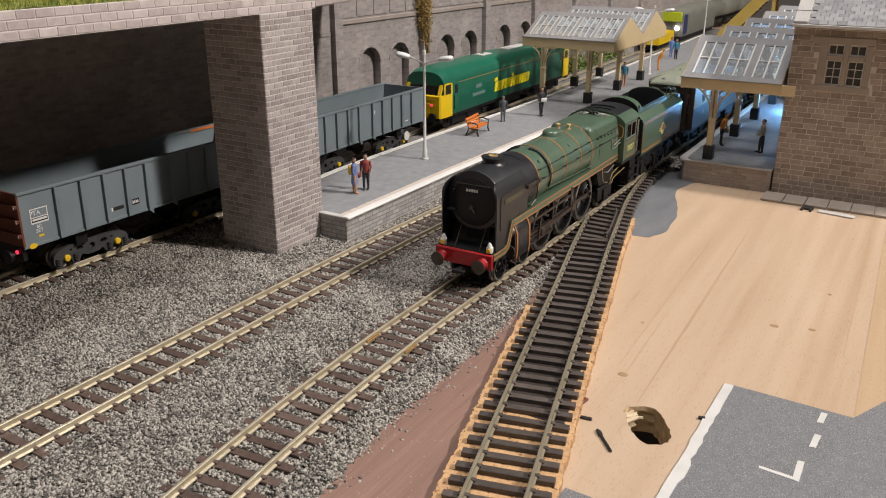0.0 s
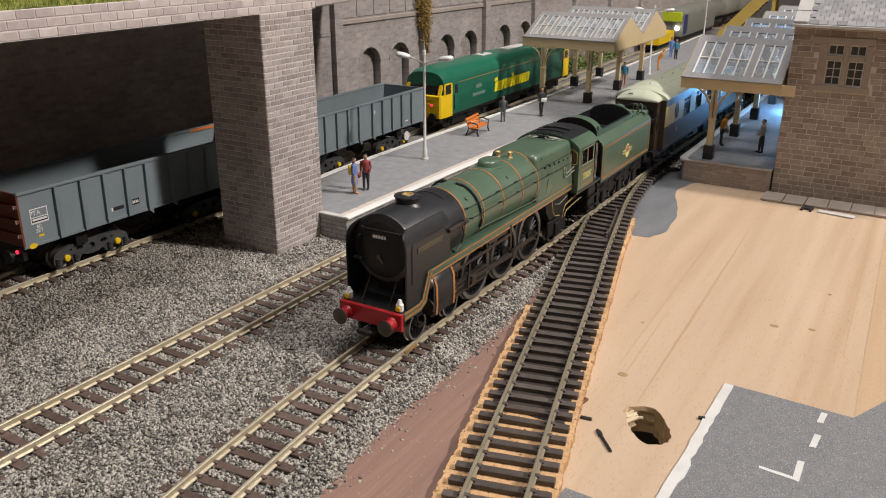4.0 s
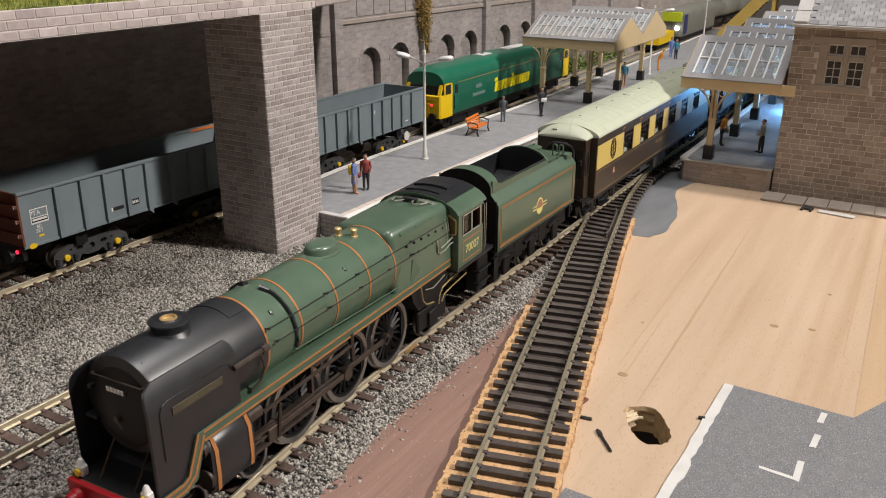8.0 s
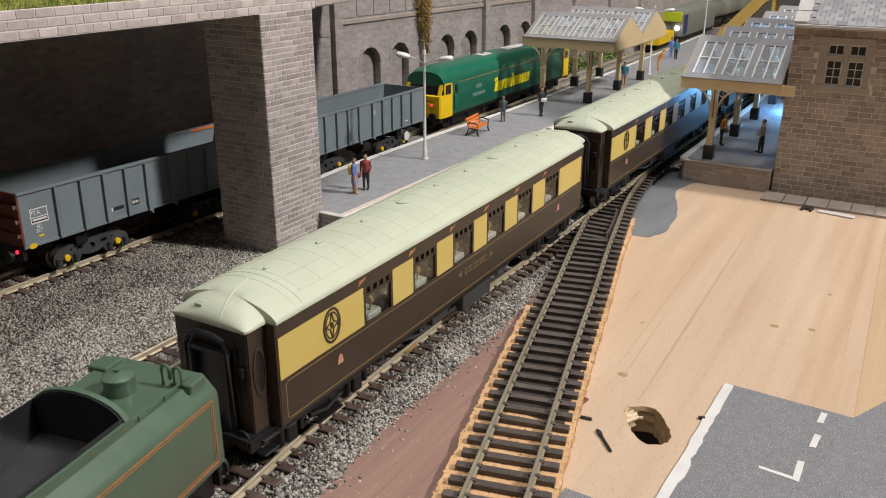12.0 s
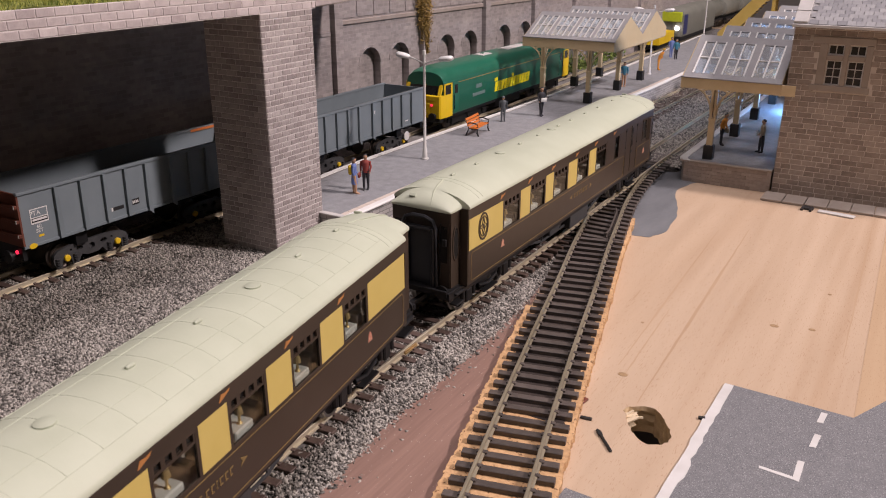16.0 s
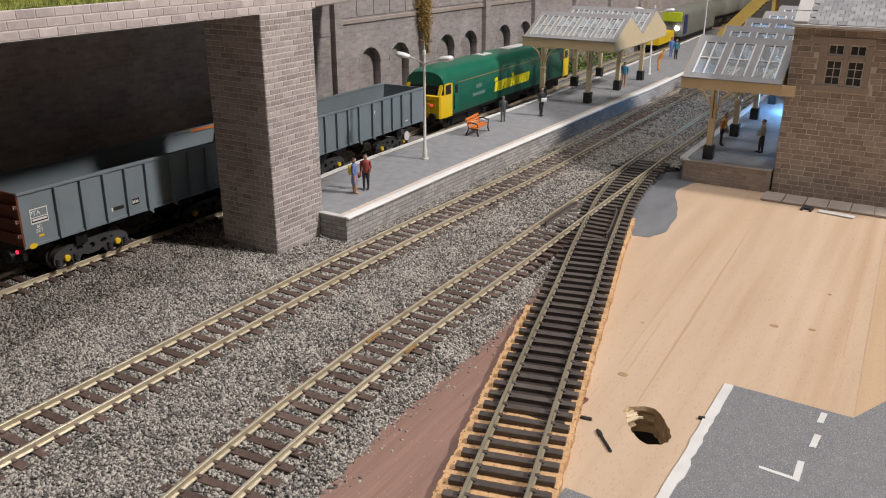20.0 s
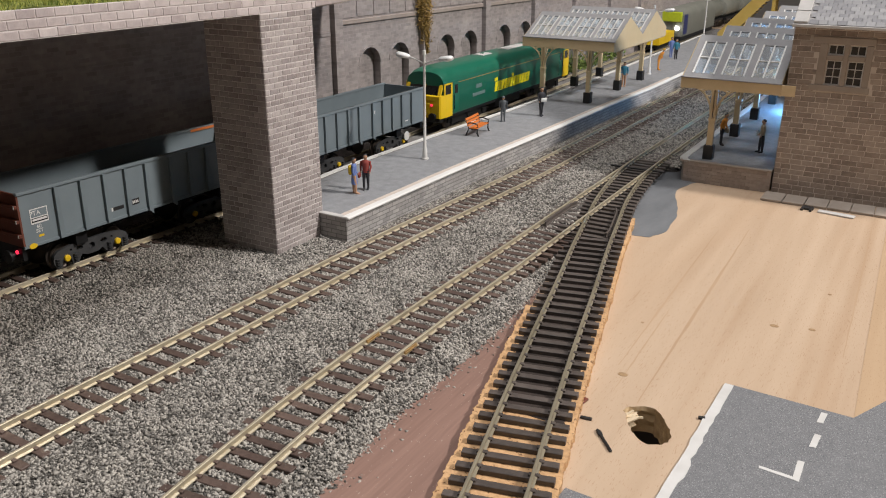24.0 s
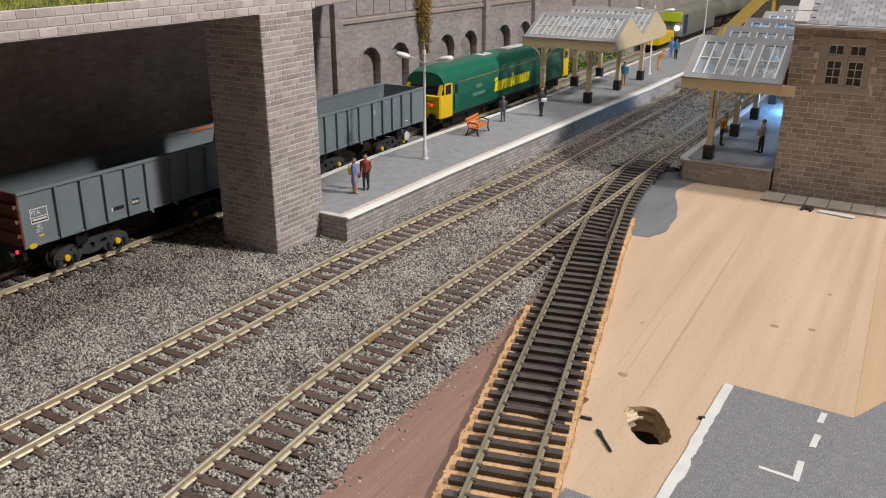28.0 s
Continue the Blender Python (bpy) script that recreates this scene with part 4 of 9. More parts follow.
def rplat_edge(y):
    return -138.2 + (14 * (1 - (y - 532.5) / 9) ** 2 * 0.25 if y < 541.5 else 0.006 * (y - 541.5))


RYS = [533, 534.5, 536.5, 539, 541.5] + steps(554, 1200, 24)
RTOP = 7.0
rplat = platform("platform", lambda y: -79.2, lambda y: rplat_edge(y), RYS, RTOP, BOARD, M_RPLATEND, "grey station platform beside the stone building")
bm = bmesh.new()
secs = [[(rplat_edge(y) + 4.0, y, RTOP - 1), (rplat_edge(y) + 4.0, y, RTOP - 0.3), (-79.4, y, RTOP - 0.3), (-79.4, y, RTOP - 1)] for y in RYS]
loft(bm, secs)
part("tarmac", bm, M_PLATFORM, rplat, "smooth grey tarmac")
band("white_edge", rplat, rplat_edge, -0.9, 4.2, [532.3] + RYS[1:], RTOP - 1.2, RTOP + 0.2, M_PLATWHITE, "white painted coping edge", 0.5)
bm = bmesh.new()
box(bm, -137, -79.2, 532.1, 535.3, RTOP - 1.2, RTOP + 0.05, 0.3)
part("end_coping", bm, M_STONETRIM, rplat, smooth=False)
lay_bricks("brick", rplat, M_RPLATEND, -134.5, -79.2, BOARD, RTOP - 1.3, 6.2, 2.4, 0.4, lambda x, z: at(x, 533, z), 41, joint=0.3)


# ---- station building ----
def build_station():
    bm = bmesh.new()
    X0, X1, Y0, Y1 = -78.5, 77, 535.4, 890
    holes = [(-58.7, -50.1, 62.2, 76.6), (-58.7, -50.1, 79.6, 85.6), (-47.2, -38.4, 62.2, 76.6), (-47.2, -38.4, 79.6, 85.6)]
    xs = sorted({X0, X1} | {v for h in holes for v in h[:2]})
    zs = sorted({BOARD, 97.4} | {v for h in holes for v in h[2:]})
    for a, b in zip(xs, xs[1:]):
        for c, d in zip(zs, zs[1:]):
            if not any(h[0] <= a and b <= h[1] and h[2] <= c and d <= h[3] for h in holes):
                box(bm, a, b, Y0, Y0 + 3, c, d)
    box(bm, X0, X0 + 3, Y0 + 3, Y1, BOARD, 97.4)
    box(bm, X1 - 3, X1, Y0 + 3, Y1, BOARD, 97.4)
    box(bm, X0 + 3, X1 - 3, Y1 - 3, Y1, BOARD, 97.4)
    bmesh.ops.remove_doubles(bm, verts=bm.verts, dist=0.001)
    house = part("station_building", bm, M_STONEJOINT, smooth=False)
    tagged(house, "brown stone station building with a slate roof", "building")
    dressed = ((-67.6, -34.0, 86.0, 89.9), (-66.3, -33.6, 58.6, 62.1), (-63.2, -34.8, 62.1, 86.0))

    def skip(x, z, hw, hh):
        return any(a < x < b and c < z < d for a, b, c, d in dressed)
    lay_bricks("stone", house, M_STONE, X0 - 0.3, 41, BOARD, 97.0, 7.0, 3.24, 0.17, lambda x, z: at(x, Y0, z), 31, skip, joint=0.4, sizes=(0.65, 0.85, 1.0, 1.2))
    lay_bricks("stone", house, M_STONE, Y0 - 0.4, 600, RTOP, 97.0, 7.0, 3.24, 0.17, lambda y, z: at(X0, y, z, rz=-90), 32, None, joint=0.4, sizes=(0.65, 0.85, 1.0, 1.2))
    for nm, (a, b, c, d) in (("lintel", (-67.6, -34.0, 86.0, 89.9)), ("sill", (-66.3, -33.6, 58.6, 62.1)), ("mullion", (-50.0, -47.3, 62.2, 85.9)), ("jamb", (-63.2, -58.8, 62.2, 85.9)), ("jamb", (-38.3, -34.8, 62.2, 85.9)),
                             ("transom", (-58.7, -50.1, 76.7, 79.5)), ("transom", (-47.2, -38.4, 76.7, 79.5))):
        bm = bmesh.new()
        box(bm, a, b, Y0 - (1.0 if nm in ("sill", "lintel") else 0.75), Y0 + 0.2, c, d, 0.15)
        part(nm, bm, M_STONETRIM, house, "dressed brown stone")
    for a, b, c, d in holes:
        bm = bmesh.new()
        box(bm, a, b, Y0 + 1.9, Y0 + 2.3, c, d)
        win = part("window", bm, M_DARKGLASS, house, "dark glass behind white glazing bars")
        bars = [(a, a + 0.7, c, d), (b - 0.7, b, c, d), (a, b, c, c + 0.7), (a, b, d - 0.7, d), ((a + b) / 2 - 0.25, (a + b) / 2 + 0.25, c, d)]
        if d - c > 8:
            for k in (1, 2):
                z = c + (d - c) * k / 3
                bars.append((a, b, z - 0.25, z + 0.25))
        for i, (p, q, r, s) in enumerate(bars):
            bm = bmesh.new()
            box(bm, p, q, Y0 + 1.2 + 0.02 * i, Y0 + 1.9, r, s)
            part("glazing_bar", bm, M_COPING, win, "pale painted glazing bar", smooth=False)
    # roof
    pitch = math.radians(40)
    bm = bmesh.new()
    ry0, rz0, run = 530.0, 97.0, 130
    prism(bm, [(ry0, rz0), (ry0 + run, rz0 + run * math.tan(pitch)), (ry0 + 2 * run, rz0), (ry0 + 2 * run, rz0 - 1.0), (ry0, rz0 - 1.0)], "x", -77.5, 79)
    roof = part("roof", bm, M_SLATEBED, house, "grey slate roof", smooth=False)
    me = [brick_mesh("slate", 4.7, 3.4, 0.45, M_SLATE, 70 + i, 0.12, 0.08) for i in range(3)]
    rng = random.Random(6)
    for r in range(16):
        d = 1.2 + r * 2.75
        x = -70.6 - (2.4 if r % 2 else 0)
        while x < 27:
            if x > -71.5:
                shared("slate", rng.choice(me), roof, at(x + 2.4, ry0 + d * math.cos(pitch), rz0 + d * math.sin(pitch) + 0.15 + rng.uniform(0, 0.12), rx=-90 + 40 + 3))
            x += 4.95
    for k in range(8):
        d = k * 9.0
        m3 = Matrix.Rotation(pitch, 3, "X")
        bm = bmesh.new()
        obox(bm, (-75.2, ry0 + (d + 4.4) * math.cos(pitch), rz0 + (d + 4.4) * math.sin(pitch) + 0.5), (7.6, 8.7, 2.0), m3, 0.2)
        part("verge_coping", bm, M_COPING, roof, "pale stone verge coping", smooth=False)
    bm = bmesh.new()
    box(bm, -79.6, 77, 528.6, 531.6, 95.0, 96.8, 0.25)
    part("gutter", bm, M_COPING, house, "pale gutter along the eaves")
    return house


build_station()


def paving():
    rng = random.Random(12)
    p = thing("paving", at(-43, 520, BOARD), "row of grey paving slabs along the building", "paving", kind="structure")
    x = -81.0
    me = []
    for i in range(3):
        bm = bmesh.new()
        box(bm, -6.1, 6.1, -8.8, 8.8, 0, 1.5, 0.2)
        bmesh.ops.scale(bm, vec=(MM, MM, MM), verts=bm.verts)
        m = bpy.data.meshes.new("paving_slab")
        bm.to_mesh(m)
        bm.free()
        m.materials.append(M_STONETRIM)
        me.append(m)
    while x < 77:
        shared("paving_slab", rng.choice(me), p, at(x + 6.3 + 43, 3.0 + rng.uniform(-0.5, 0.5), rng.uniform(0, 0.15), rz=rng.uniform(-1.2, 1.2)))
        x += 12.6
    bm = bmesh.new()
    box(bm, -10, 10, -2.4, 2.4, 0, 1.0, 0.15)
    b = part("loose_slab", bm, M_COPING)
    b.matrix_world = at(-37, 507.0, BOARD, rz=-7)
    tagged(b, "loose pale card strip lying on the plywood", "card strip")
    bm = bmesh.new()
    box(bm, -3.2, 3.2, -2.2, 2.2, 0, 1.6, 0.2)
    box(bm, -3.2, -1.8, -4.6, -2.0, 0, 1.2)
    box(bm, 1.6, 3.0, -4.6, -2.0, 0, 1.2)
    b = part("black_clip", bm, M_BLACK)
    b.matrix_world = at(-53.0, 510.0, BOARD, rz=-4)
    tagged(b, "small black plastic clip on the plywood", "clip")


paving()


# ---- canopies ----
def canopy(label, x0, x1, y0, bays, period, ground, posts, gable_side, group, heights, cols=3, share=0.085):
    """A ridge-and-furrow glazed canopy: ridges run across the platform."""
    c = thing("platform_canopy", at(x0, y0, ground), label, "canopy", group)
    w = x1 - x0
    zf0, zf1, zr = heights[0] - ground, heights[1] - ground, heights[2] - ground
    half = period / 2
    for b in range(bays):
        yb = b * period
        for s in (0, 1):
            slope = Vector((0, half, zr - zf1))
            ln = slope.length
            base = Matrix.Translation((0, yb, zf1)) if s == 0 else Matrix.Translation((0, yb + period, zf1)) @ Matrix.Scale(-1, 4, (0, 1, 0))
            m3 = base @ Matrix.Rotation(math.atan2(slope.z, slope.y), 4, "X")
            gap = w * share
            pw = (w - gap * (cols + 1)) / cols
            lo, hi = ln * 0.10, ln * 0.84
            pieces = [(0, w, -1.2, lo), (0, w, hi, ln + 0.2)] + [(k * (pw + gap), k * (pw + gap) + gap, lo, hi) for k in range(cols + 1)]
            slope_ob = None
            for a, d, e, f in pieces:
                bm = bmesh.new()
                box(bm, a, d, e, f, -0.5, 0.5)
                bmesh.ops.transform(bm, matrix=m3, verts=bm.verts)
                ob = part("roof_board", bm, M_ROOFGREY, slope_ob or c, "" if slope_ob else "grey boarded canopy roof", smooth=False)
                slope_ob = slope_ob or ob
            for k in range(cols):
                a = gap + k * (pw + gap)
                rails = [(a + pw * q - 0.45, a + pw * q + 0.45, lo - 0.4, hi + 0.2, 0.15, 1.0) for q in ((0, 0.5, 1) if cols == 3 else (0, 0.33, 0.67, 1))] + [(a, a + pw, (lo + hi) / 2 - 0.35, (lo + hi) / 2 + 0.35, 0.1, 0.8)]
                for q in rails:
                    bm = bmesh.new()
                    box(bm, *q)
                    bmesh.ops.transform(bm, matrix=m3, verts=bm.verts)
                    part("glazing_bar", bm, M_WHITE if cols == 3 else M_COPING, slope_ob, "white glazing bar" if cols == 3 else "pale grey glazing bar", smooth=False)
                for q in (0, 1):
                    for r in (0, 1):
                        bm = bmesh.new()
                        box(bm, a + pw * q / 2, a + pw * (q + 1) / 2, lo + (hi - lo) * r / 2, lo + (hi - lo) * (r + 1) / 2, -0.15, 0.05)
                        bmesh.ops.transform(bm, matrix=m3, verts=bm.verts)
                        pane = part("pane", bm, M_PANE, slope_ob, "clear plastic pane", smooth=False)
                        pane.visible_shadow = False
        for xs, show in ((0, gable_side < 0), (w, gable_side > 0)):
            bm = bmesh.new()
            pts = [(yb, zf0)]
            n = 16
            for k in range(n):
                ya = yb + period * k / n
                pts += [(ya + period * 0.5 / n, zf0 - 1.1), (ya + period / n, zf0)]
            pts += [(yb + period, zf1), (yb + half, zr - 0.6), (yb, zf1)]
            prism(bm, pts, "x", xs - 0.9, xs + 0.1)
            part("gable", bm, M_CREAM, c, "cream boarded gable with a sawtooth valance", smooth=False)
    bm = bmesh.new()
    box(bm, -0.5, w + 0.5, -2.2, -0.9, zf0, zf1, 0.15)
    part("fascia", bm, M_CREAM, c, "cream painted fascia board")
    bm = bmesh.new()
    box(bm, -0.8, w + 0.8, -3.0, -0.2, zf1, zf1 + 0.7, 0.1)
    part("gutter", bm, M_ROOFGREY, c, "dark gutter")
    for px, py in posts:
        x, y = px - x0, py - y0
        bm = bmesh.new()
        for dx in (-1.1, 1.1):
            box(bm, x + dx - 0.8, x + dx + 0.8, y - 1.5, y + 1.5, 26, zf0 + 3, 0.1)
        box(bm, x - 1.9, x + 1.9, y - 1.8, y + 1.8, 9, 27, 0.15)
        box(bm, x - 2.3, x + 2.3, y - 2.1, y + 2.1, 25.6, 27.2, 0.15)
        post = part("post", bm, M_CREAM, c, "cream painted timber post")
        bm = bmesh.new()
        box(bm, x - 3.1, x + 3.1, y - 3.1, y + 3.1, 0, 9.2, 0.25)
        part("post_base", bm, M_BLACK, post, "black painted post base")
        bm = bmesh.new()
        for sx, sy in ((-1, 0), (1, 0), (0, 1)):
            pts = [(x + sx * (1.6 + 16 * (1 - math.cos(k * math.pi / 16))), y + sy * (1.6 + 16 * (1 - math.cos(k * math.pi / 16))), 29 + (zf0 - 30) * math.sin(k * math.pi / 16)) for k in range(9)]
            tube(bm, pts, 0.75, 5)
            mid = pts[5]
            tube(bm, [(x + sx * 1.6, y + sy * 1.6, zf0 - 2), mid], 0.5, 5)
            for rr in (2.4,):
                ring = [(x + sx * (4.6 + rr * math.cos(k)), y + sy * (4.6 + rr * math.cos(k)), zf0 - 4.6 + rr * math.sin(k)) for k in [j * 0.785 for j in range(9)]]
                tube(bm, ring, 0.35, 4)
        part("bracket", bm, M_CREAM, post, "curved cream bracket")
    return c


canopy("cream and grey glazed canopy on the island platform", -311.7, -230.5, 654, 2, 70, 9.75, [(x, y) for y in (670, 744, 811) for x in (-257, -300)], 1, "canopies", (56.5, 64.0, 82.0), 4, 0.045)
canopy("cream and grey glazed canopy beside the station building", -139.8, -80.5, 529, 5, 71, RTOP - 0.3, [(-122, y) for y in (544.5, 620.4, 690, 764, 838)], -1, "canopies", (54.8, 61.2, 83.2))
bm = bmesh.new()
box(bm, -79.9, -72.0, 526.8, 528.0, 54.8, 61.2, 0.1)
part("fascia_return", bm, M_CREAM, None, smooth=False)
tagged(bpy.data.objects["fascia_return"], "cream canopy fascia end against the building", "fascia", kind="structure")

# blue lamp under the far end of the station canopy
led = bpy.data.lights.new("blue_lamp", "POINT")
led.energy, led.color, led.shadow_soft_size = 0.165, (0.18, 0.5, 1.0), 0.006
led_ob = new("blue_lamp", led)
led_ob.matrix_world = at(-98.0, 730, 22)
bm = bmesh.new()
box(bm, -4, 4, -3, 3, 0, 19, 0.5)
kiosk = part("blue_kiosk", bm, mat("blue_panel", (0.03, 0.16, 0.42), 0.4))
kiosk.matrix_world = at(-102.2, 781.4, RTOP - 0.3)
tagged(kiosk, "small blue lit kiosk on the station platform", "kiosk")
bm = bmesh.new()
box(bm, -2.6, 2.6, -3.4, -3.05, 4, 16)
part("lit_panel", bm, M_LEDBLUE, kiosk, "glowing pale blue panel")


# ---- the express train ----
M_GREEN = mat("loco_green", (0.056, 0.098, 0.064), 0.36, scale=120, bump=0.04, col2=(0.088, 0.140, 0.095), coat=0.3)
M_SMOKE = mat("smokebox_black", (0.0085, 0.0095, 0.012), 0.40, scale=150, bump=0.05, col2=(0.018, 0.020, 0.024), spec=0.75)
M_ORANGE = mat("lining_orange", (0.38, 0.155, 0.048), 0.5, scale=300, bump=0, var=0.2)
M_RED = mat("buffer_red", (0.36, 0.012, 0.018), 0.4, scale=200, bump=0.03, var=0.15)
M_BRASS = mat("brass", (0.66, 0.48, 0.23), 0.42, metal=0.6, scale=300, bump=0.02)
M_GEAR = mat("valve_gear", (0.050, 0.040, 0.034), 0.40, metal=0.5, scale=300, bump=0.05, col2=(0.105, 0.082, 0.068))
M_TYRE = mat("steel_tyre", (0.36, 0.35, 0.335), 0.32, metal=0.9, scale=300, bump=0.02)
M_FRAME = mat("frame_black", (0.007, 0.007, 0.008), 0.5, scale=300, bump=0.1, col2=(0.017, 0.0165, 0.017), spec=0.3)
M_SILVER = mat("silver_pipe", (0.42, 0.42, 0.36), 0.35, metal=0.5, scale=300, bump=0)
M_COPPER = mat("copper_pipe", (0.52, 0.40, 0.17), 0.35, metal=0.6, scale=300, bump=0)
M_YELLOW = mat("lamp_yellow", (0.80, 0.55, 0.02), 0.35, scale=300, bump=0, var=0.08)
M_NUMBER = mat("number_cream", (0.70, 0.62, 0.22), 0.5, scale=300, bump=0, var=0.05)
M_CABRED = mat("cab_red", (0.30, 0.015, 0.015), 0.45, scale=300, bump=0)
M_CLEAR = glass_mat("clear_glazing", (0.86, 0.88, 0.86), 0.08, 0.09, False)
M_AMBER = mat("amber_glass", (0.10, 0.062, 0.022), 0.15, scale=200, bump=0)
M_NAMEPLATE = mat("nameplate", (0.052, 0.044, 0.030), 0.45, metal=0.2, scale=1800, bump=0, col2=(0.11, 0.095, 0.06))


def text_mesh(name, words, size, m, parent, pm, label="", squash=1.0):
    """Raised lettering; pm is its pose in the parent's space (text faces +z of the pose)."""
    cu = bpy.data.curves.new(name, "FONT")
    cu.body, cu.size, cu.extrude = words, size * MM, 0.00005
    cu.align_x, cu.align_y = "CENTER", "CENTER"
    tmp = bpy.data.objects.new(name + "_tmp", cu)
    scene.collection.objects.link(tmp)
    me = bpy.data.meshes.new_from_object(tmp.evaluated_get(bpy.context.evaluated_depsgraph_get()))
    bpy.data.objects.remove(tmp)
    me.materials.clear()
    me.materials.append(m)
    ob = new(name, me)
    ob.parent = parent
    ob.matrix_basis = pm
    if label:
        tagged(ob, label)
    return ob


SIDE_R = Matrix(((0, 0, 1, 0), (1, 0, 0, 0), (0, 1, 0, 0), (0, 0, 0, 1)))    # text on a +x side, reading along +y
FRONT = Matrix(((1, 0, 0, 0), (0, 0, -1, 0), (0, 1, 0, 0), (0, 0, 0, 1)))    # text on a -y face


def side_text(x, y, z):
    return Matrix.Translation((x * MM, y * MM, z * MM)) @ SIDE_R


def bars(bm, x, y0, y1, z0, z1, n, fill=0.6, slant=0.0, depth=0.12):
    """Unreadable lettering as plain bars on a +x side."""
    w = (y1 - y0) / n
    for i in range(n):
        a = y0 + i * w
        pts = [(a, z0), (a + w * fill, z0), (a + w * fill + slant, z1), (a + slant, z1)]
        prism(bm, pts, "x", x, x + depth)


def ring_lines(bm, x, y0, y1, z0, z1, w=0.35, d=0.1):
    """A lined rectangle on a side at x."""
    a, b = (x, x + d) if x > 0 else (x - d, x)
    box(bm, a, b, y0, y1, z0, z0 + w)
    box(bm, a, b, y0, y1, z1 - w, z1)
    box(bm, a, b, y0, y0 + w, z0 + w, z1 - w)
    box(bm, a, b, y1 - w, y1, z0 + w, z1 - w)


def wheelset(name, parent, y, r, spokes, label, m_disc=None, gauge=7.35, width=2.4, crank=0.0):
    """An axle with its two wheels, turning about its middle."""
    bm = bmesh.new()
    rod(bm, (-gauge, 0, 0), (gauge, 0, 0), 1.3, n=10)
    ob = part(name, bm, M_FRAME, parent, label, angle=30)
    ob.location = (0, y * MM, r * MM)
    turns = []
    for s in (-1, 1):
        bm = bmesh.new()
        x0, x1 = s * gauge, s * (gauge + width)
        prof = [(r * 0.86, x0), (r + 0.7, x0), (r + 0.7, x0 + s * 0.6), (r, x0 + s * 0.8), (r, x1), (r * 0.86, x1)]
        lathe(bm, prof + [prof[0]], axis="x", n=32, mi=1)
        if spokes:
            rod(bm, (x0 + s * 0.4, 0, 0), (x1 + s * 0.3, 0, 0), r * 0.2, n=12)
            ri = [(r * 0.80, x0 + s * 0.4), (r * 0.9, x0 + s * 0.4), (r * 0.9, x1 - s * 0.2), (r * 0.80, x1 - s * 0.2), (r * 0.80, x0 + s * 0.4)]
            lathe(bm, ri, axis="x", n=32)
            for k in range(spokes):
                a = 2 * math.pi * k / spokes
                turns.append((s, a))
            if crank:
                a = crank_phase(s)
                d = Vector((0, math.cos(a), math.sin(a)))
                rod(bm, d * 4.3 + Vector((s * (gauge + 1.5), 0, 0)), d * 4.3 + Vector((s * (gauge + width + 2.6), 0, 0)), 1.0, n=8)
                rod(bm, d * 4.3 + Vector((s * (gauge + 1.0), 0, 0)), d * 4.3 + Vector((s * (gauge + width + 0.3), 0, 0)), 2.3, n=10)
                # balance weight
                pts = []
                for q in range(7):
                    b = a + math.pi + (q - 3) * 0.19
                    pts.append((0.82 * r * math.cos(b), 0.82 * r * math.sin(b)))
                prism(bm, pts, "x", x0 + s * 0.5, x1 - s * 0.3)
        else:
            dish = [(0.05, x1 - s * 0.5), (r * 0.3, x1 - s * 0.4), (r * 0.55, x1 - s * 1.0), (r * 0.86, x1 - s * 0.3), (r * 0.86, x0 + s * 0.5), (0.05, x0 + s * 0.5)]
            lathe(bm, dish, axis="x", n=24)
        part("wheel", bm, [m_disc or M_FRAME, M_TYRE], ob, angle=30)
    if spokes:
        me = spoke_mesh(r)
        for s, a in turns:
            shared("spoke", me, ob, Matrix.Translation((s * (gauge + 1.2) * MM, 0, 0)) @ Matrix.Rotation(a, 4, "X"))
    WHEELS.append((ob, r, y))
    return ob


SPOKES = {}


def spoke_mesh(r):
    """One wheel spoke along +y, shared by all wheels of that radius."""
    if r not in SPOKES:
        bm = bmesh.new()
        rod(bm, (0, r * 0.15, 0), (0, r * 0.85, 0), r * 0.05, r * 0.038, n=4, caps=False)
        bmesh.ops.scale(bm, vec=(MM, MM, MM), verts=bm.verts)
        me = bpy.data.meshes.new("spoke")
        bm.to_mesh(me)
        bm.free()
        me.materials.append(M_FRAME)
        SPOKES[r] = me
    return SPOKES[r]


def crank_phase(s):
    return 0.35 if s > 0 else 0.35 + math.pi / 2


WHEELS = []
RODS = []
DRIVERS = (60.5, 87.0, 113.5)
DR = 12.3


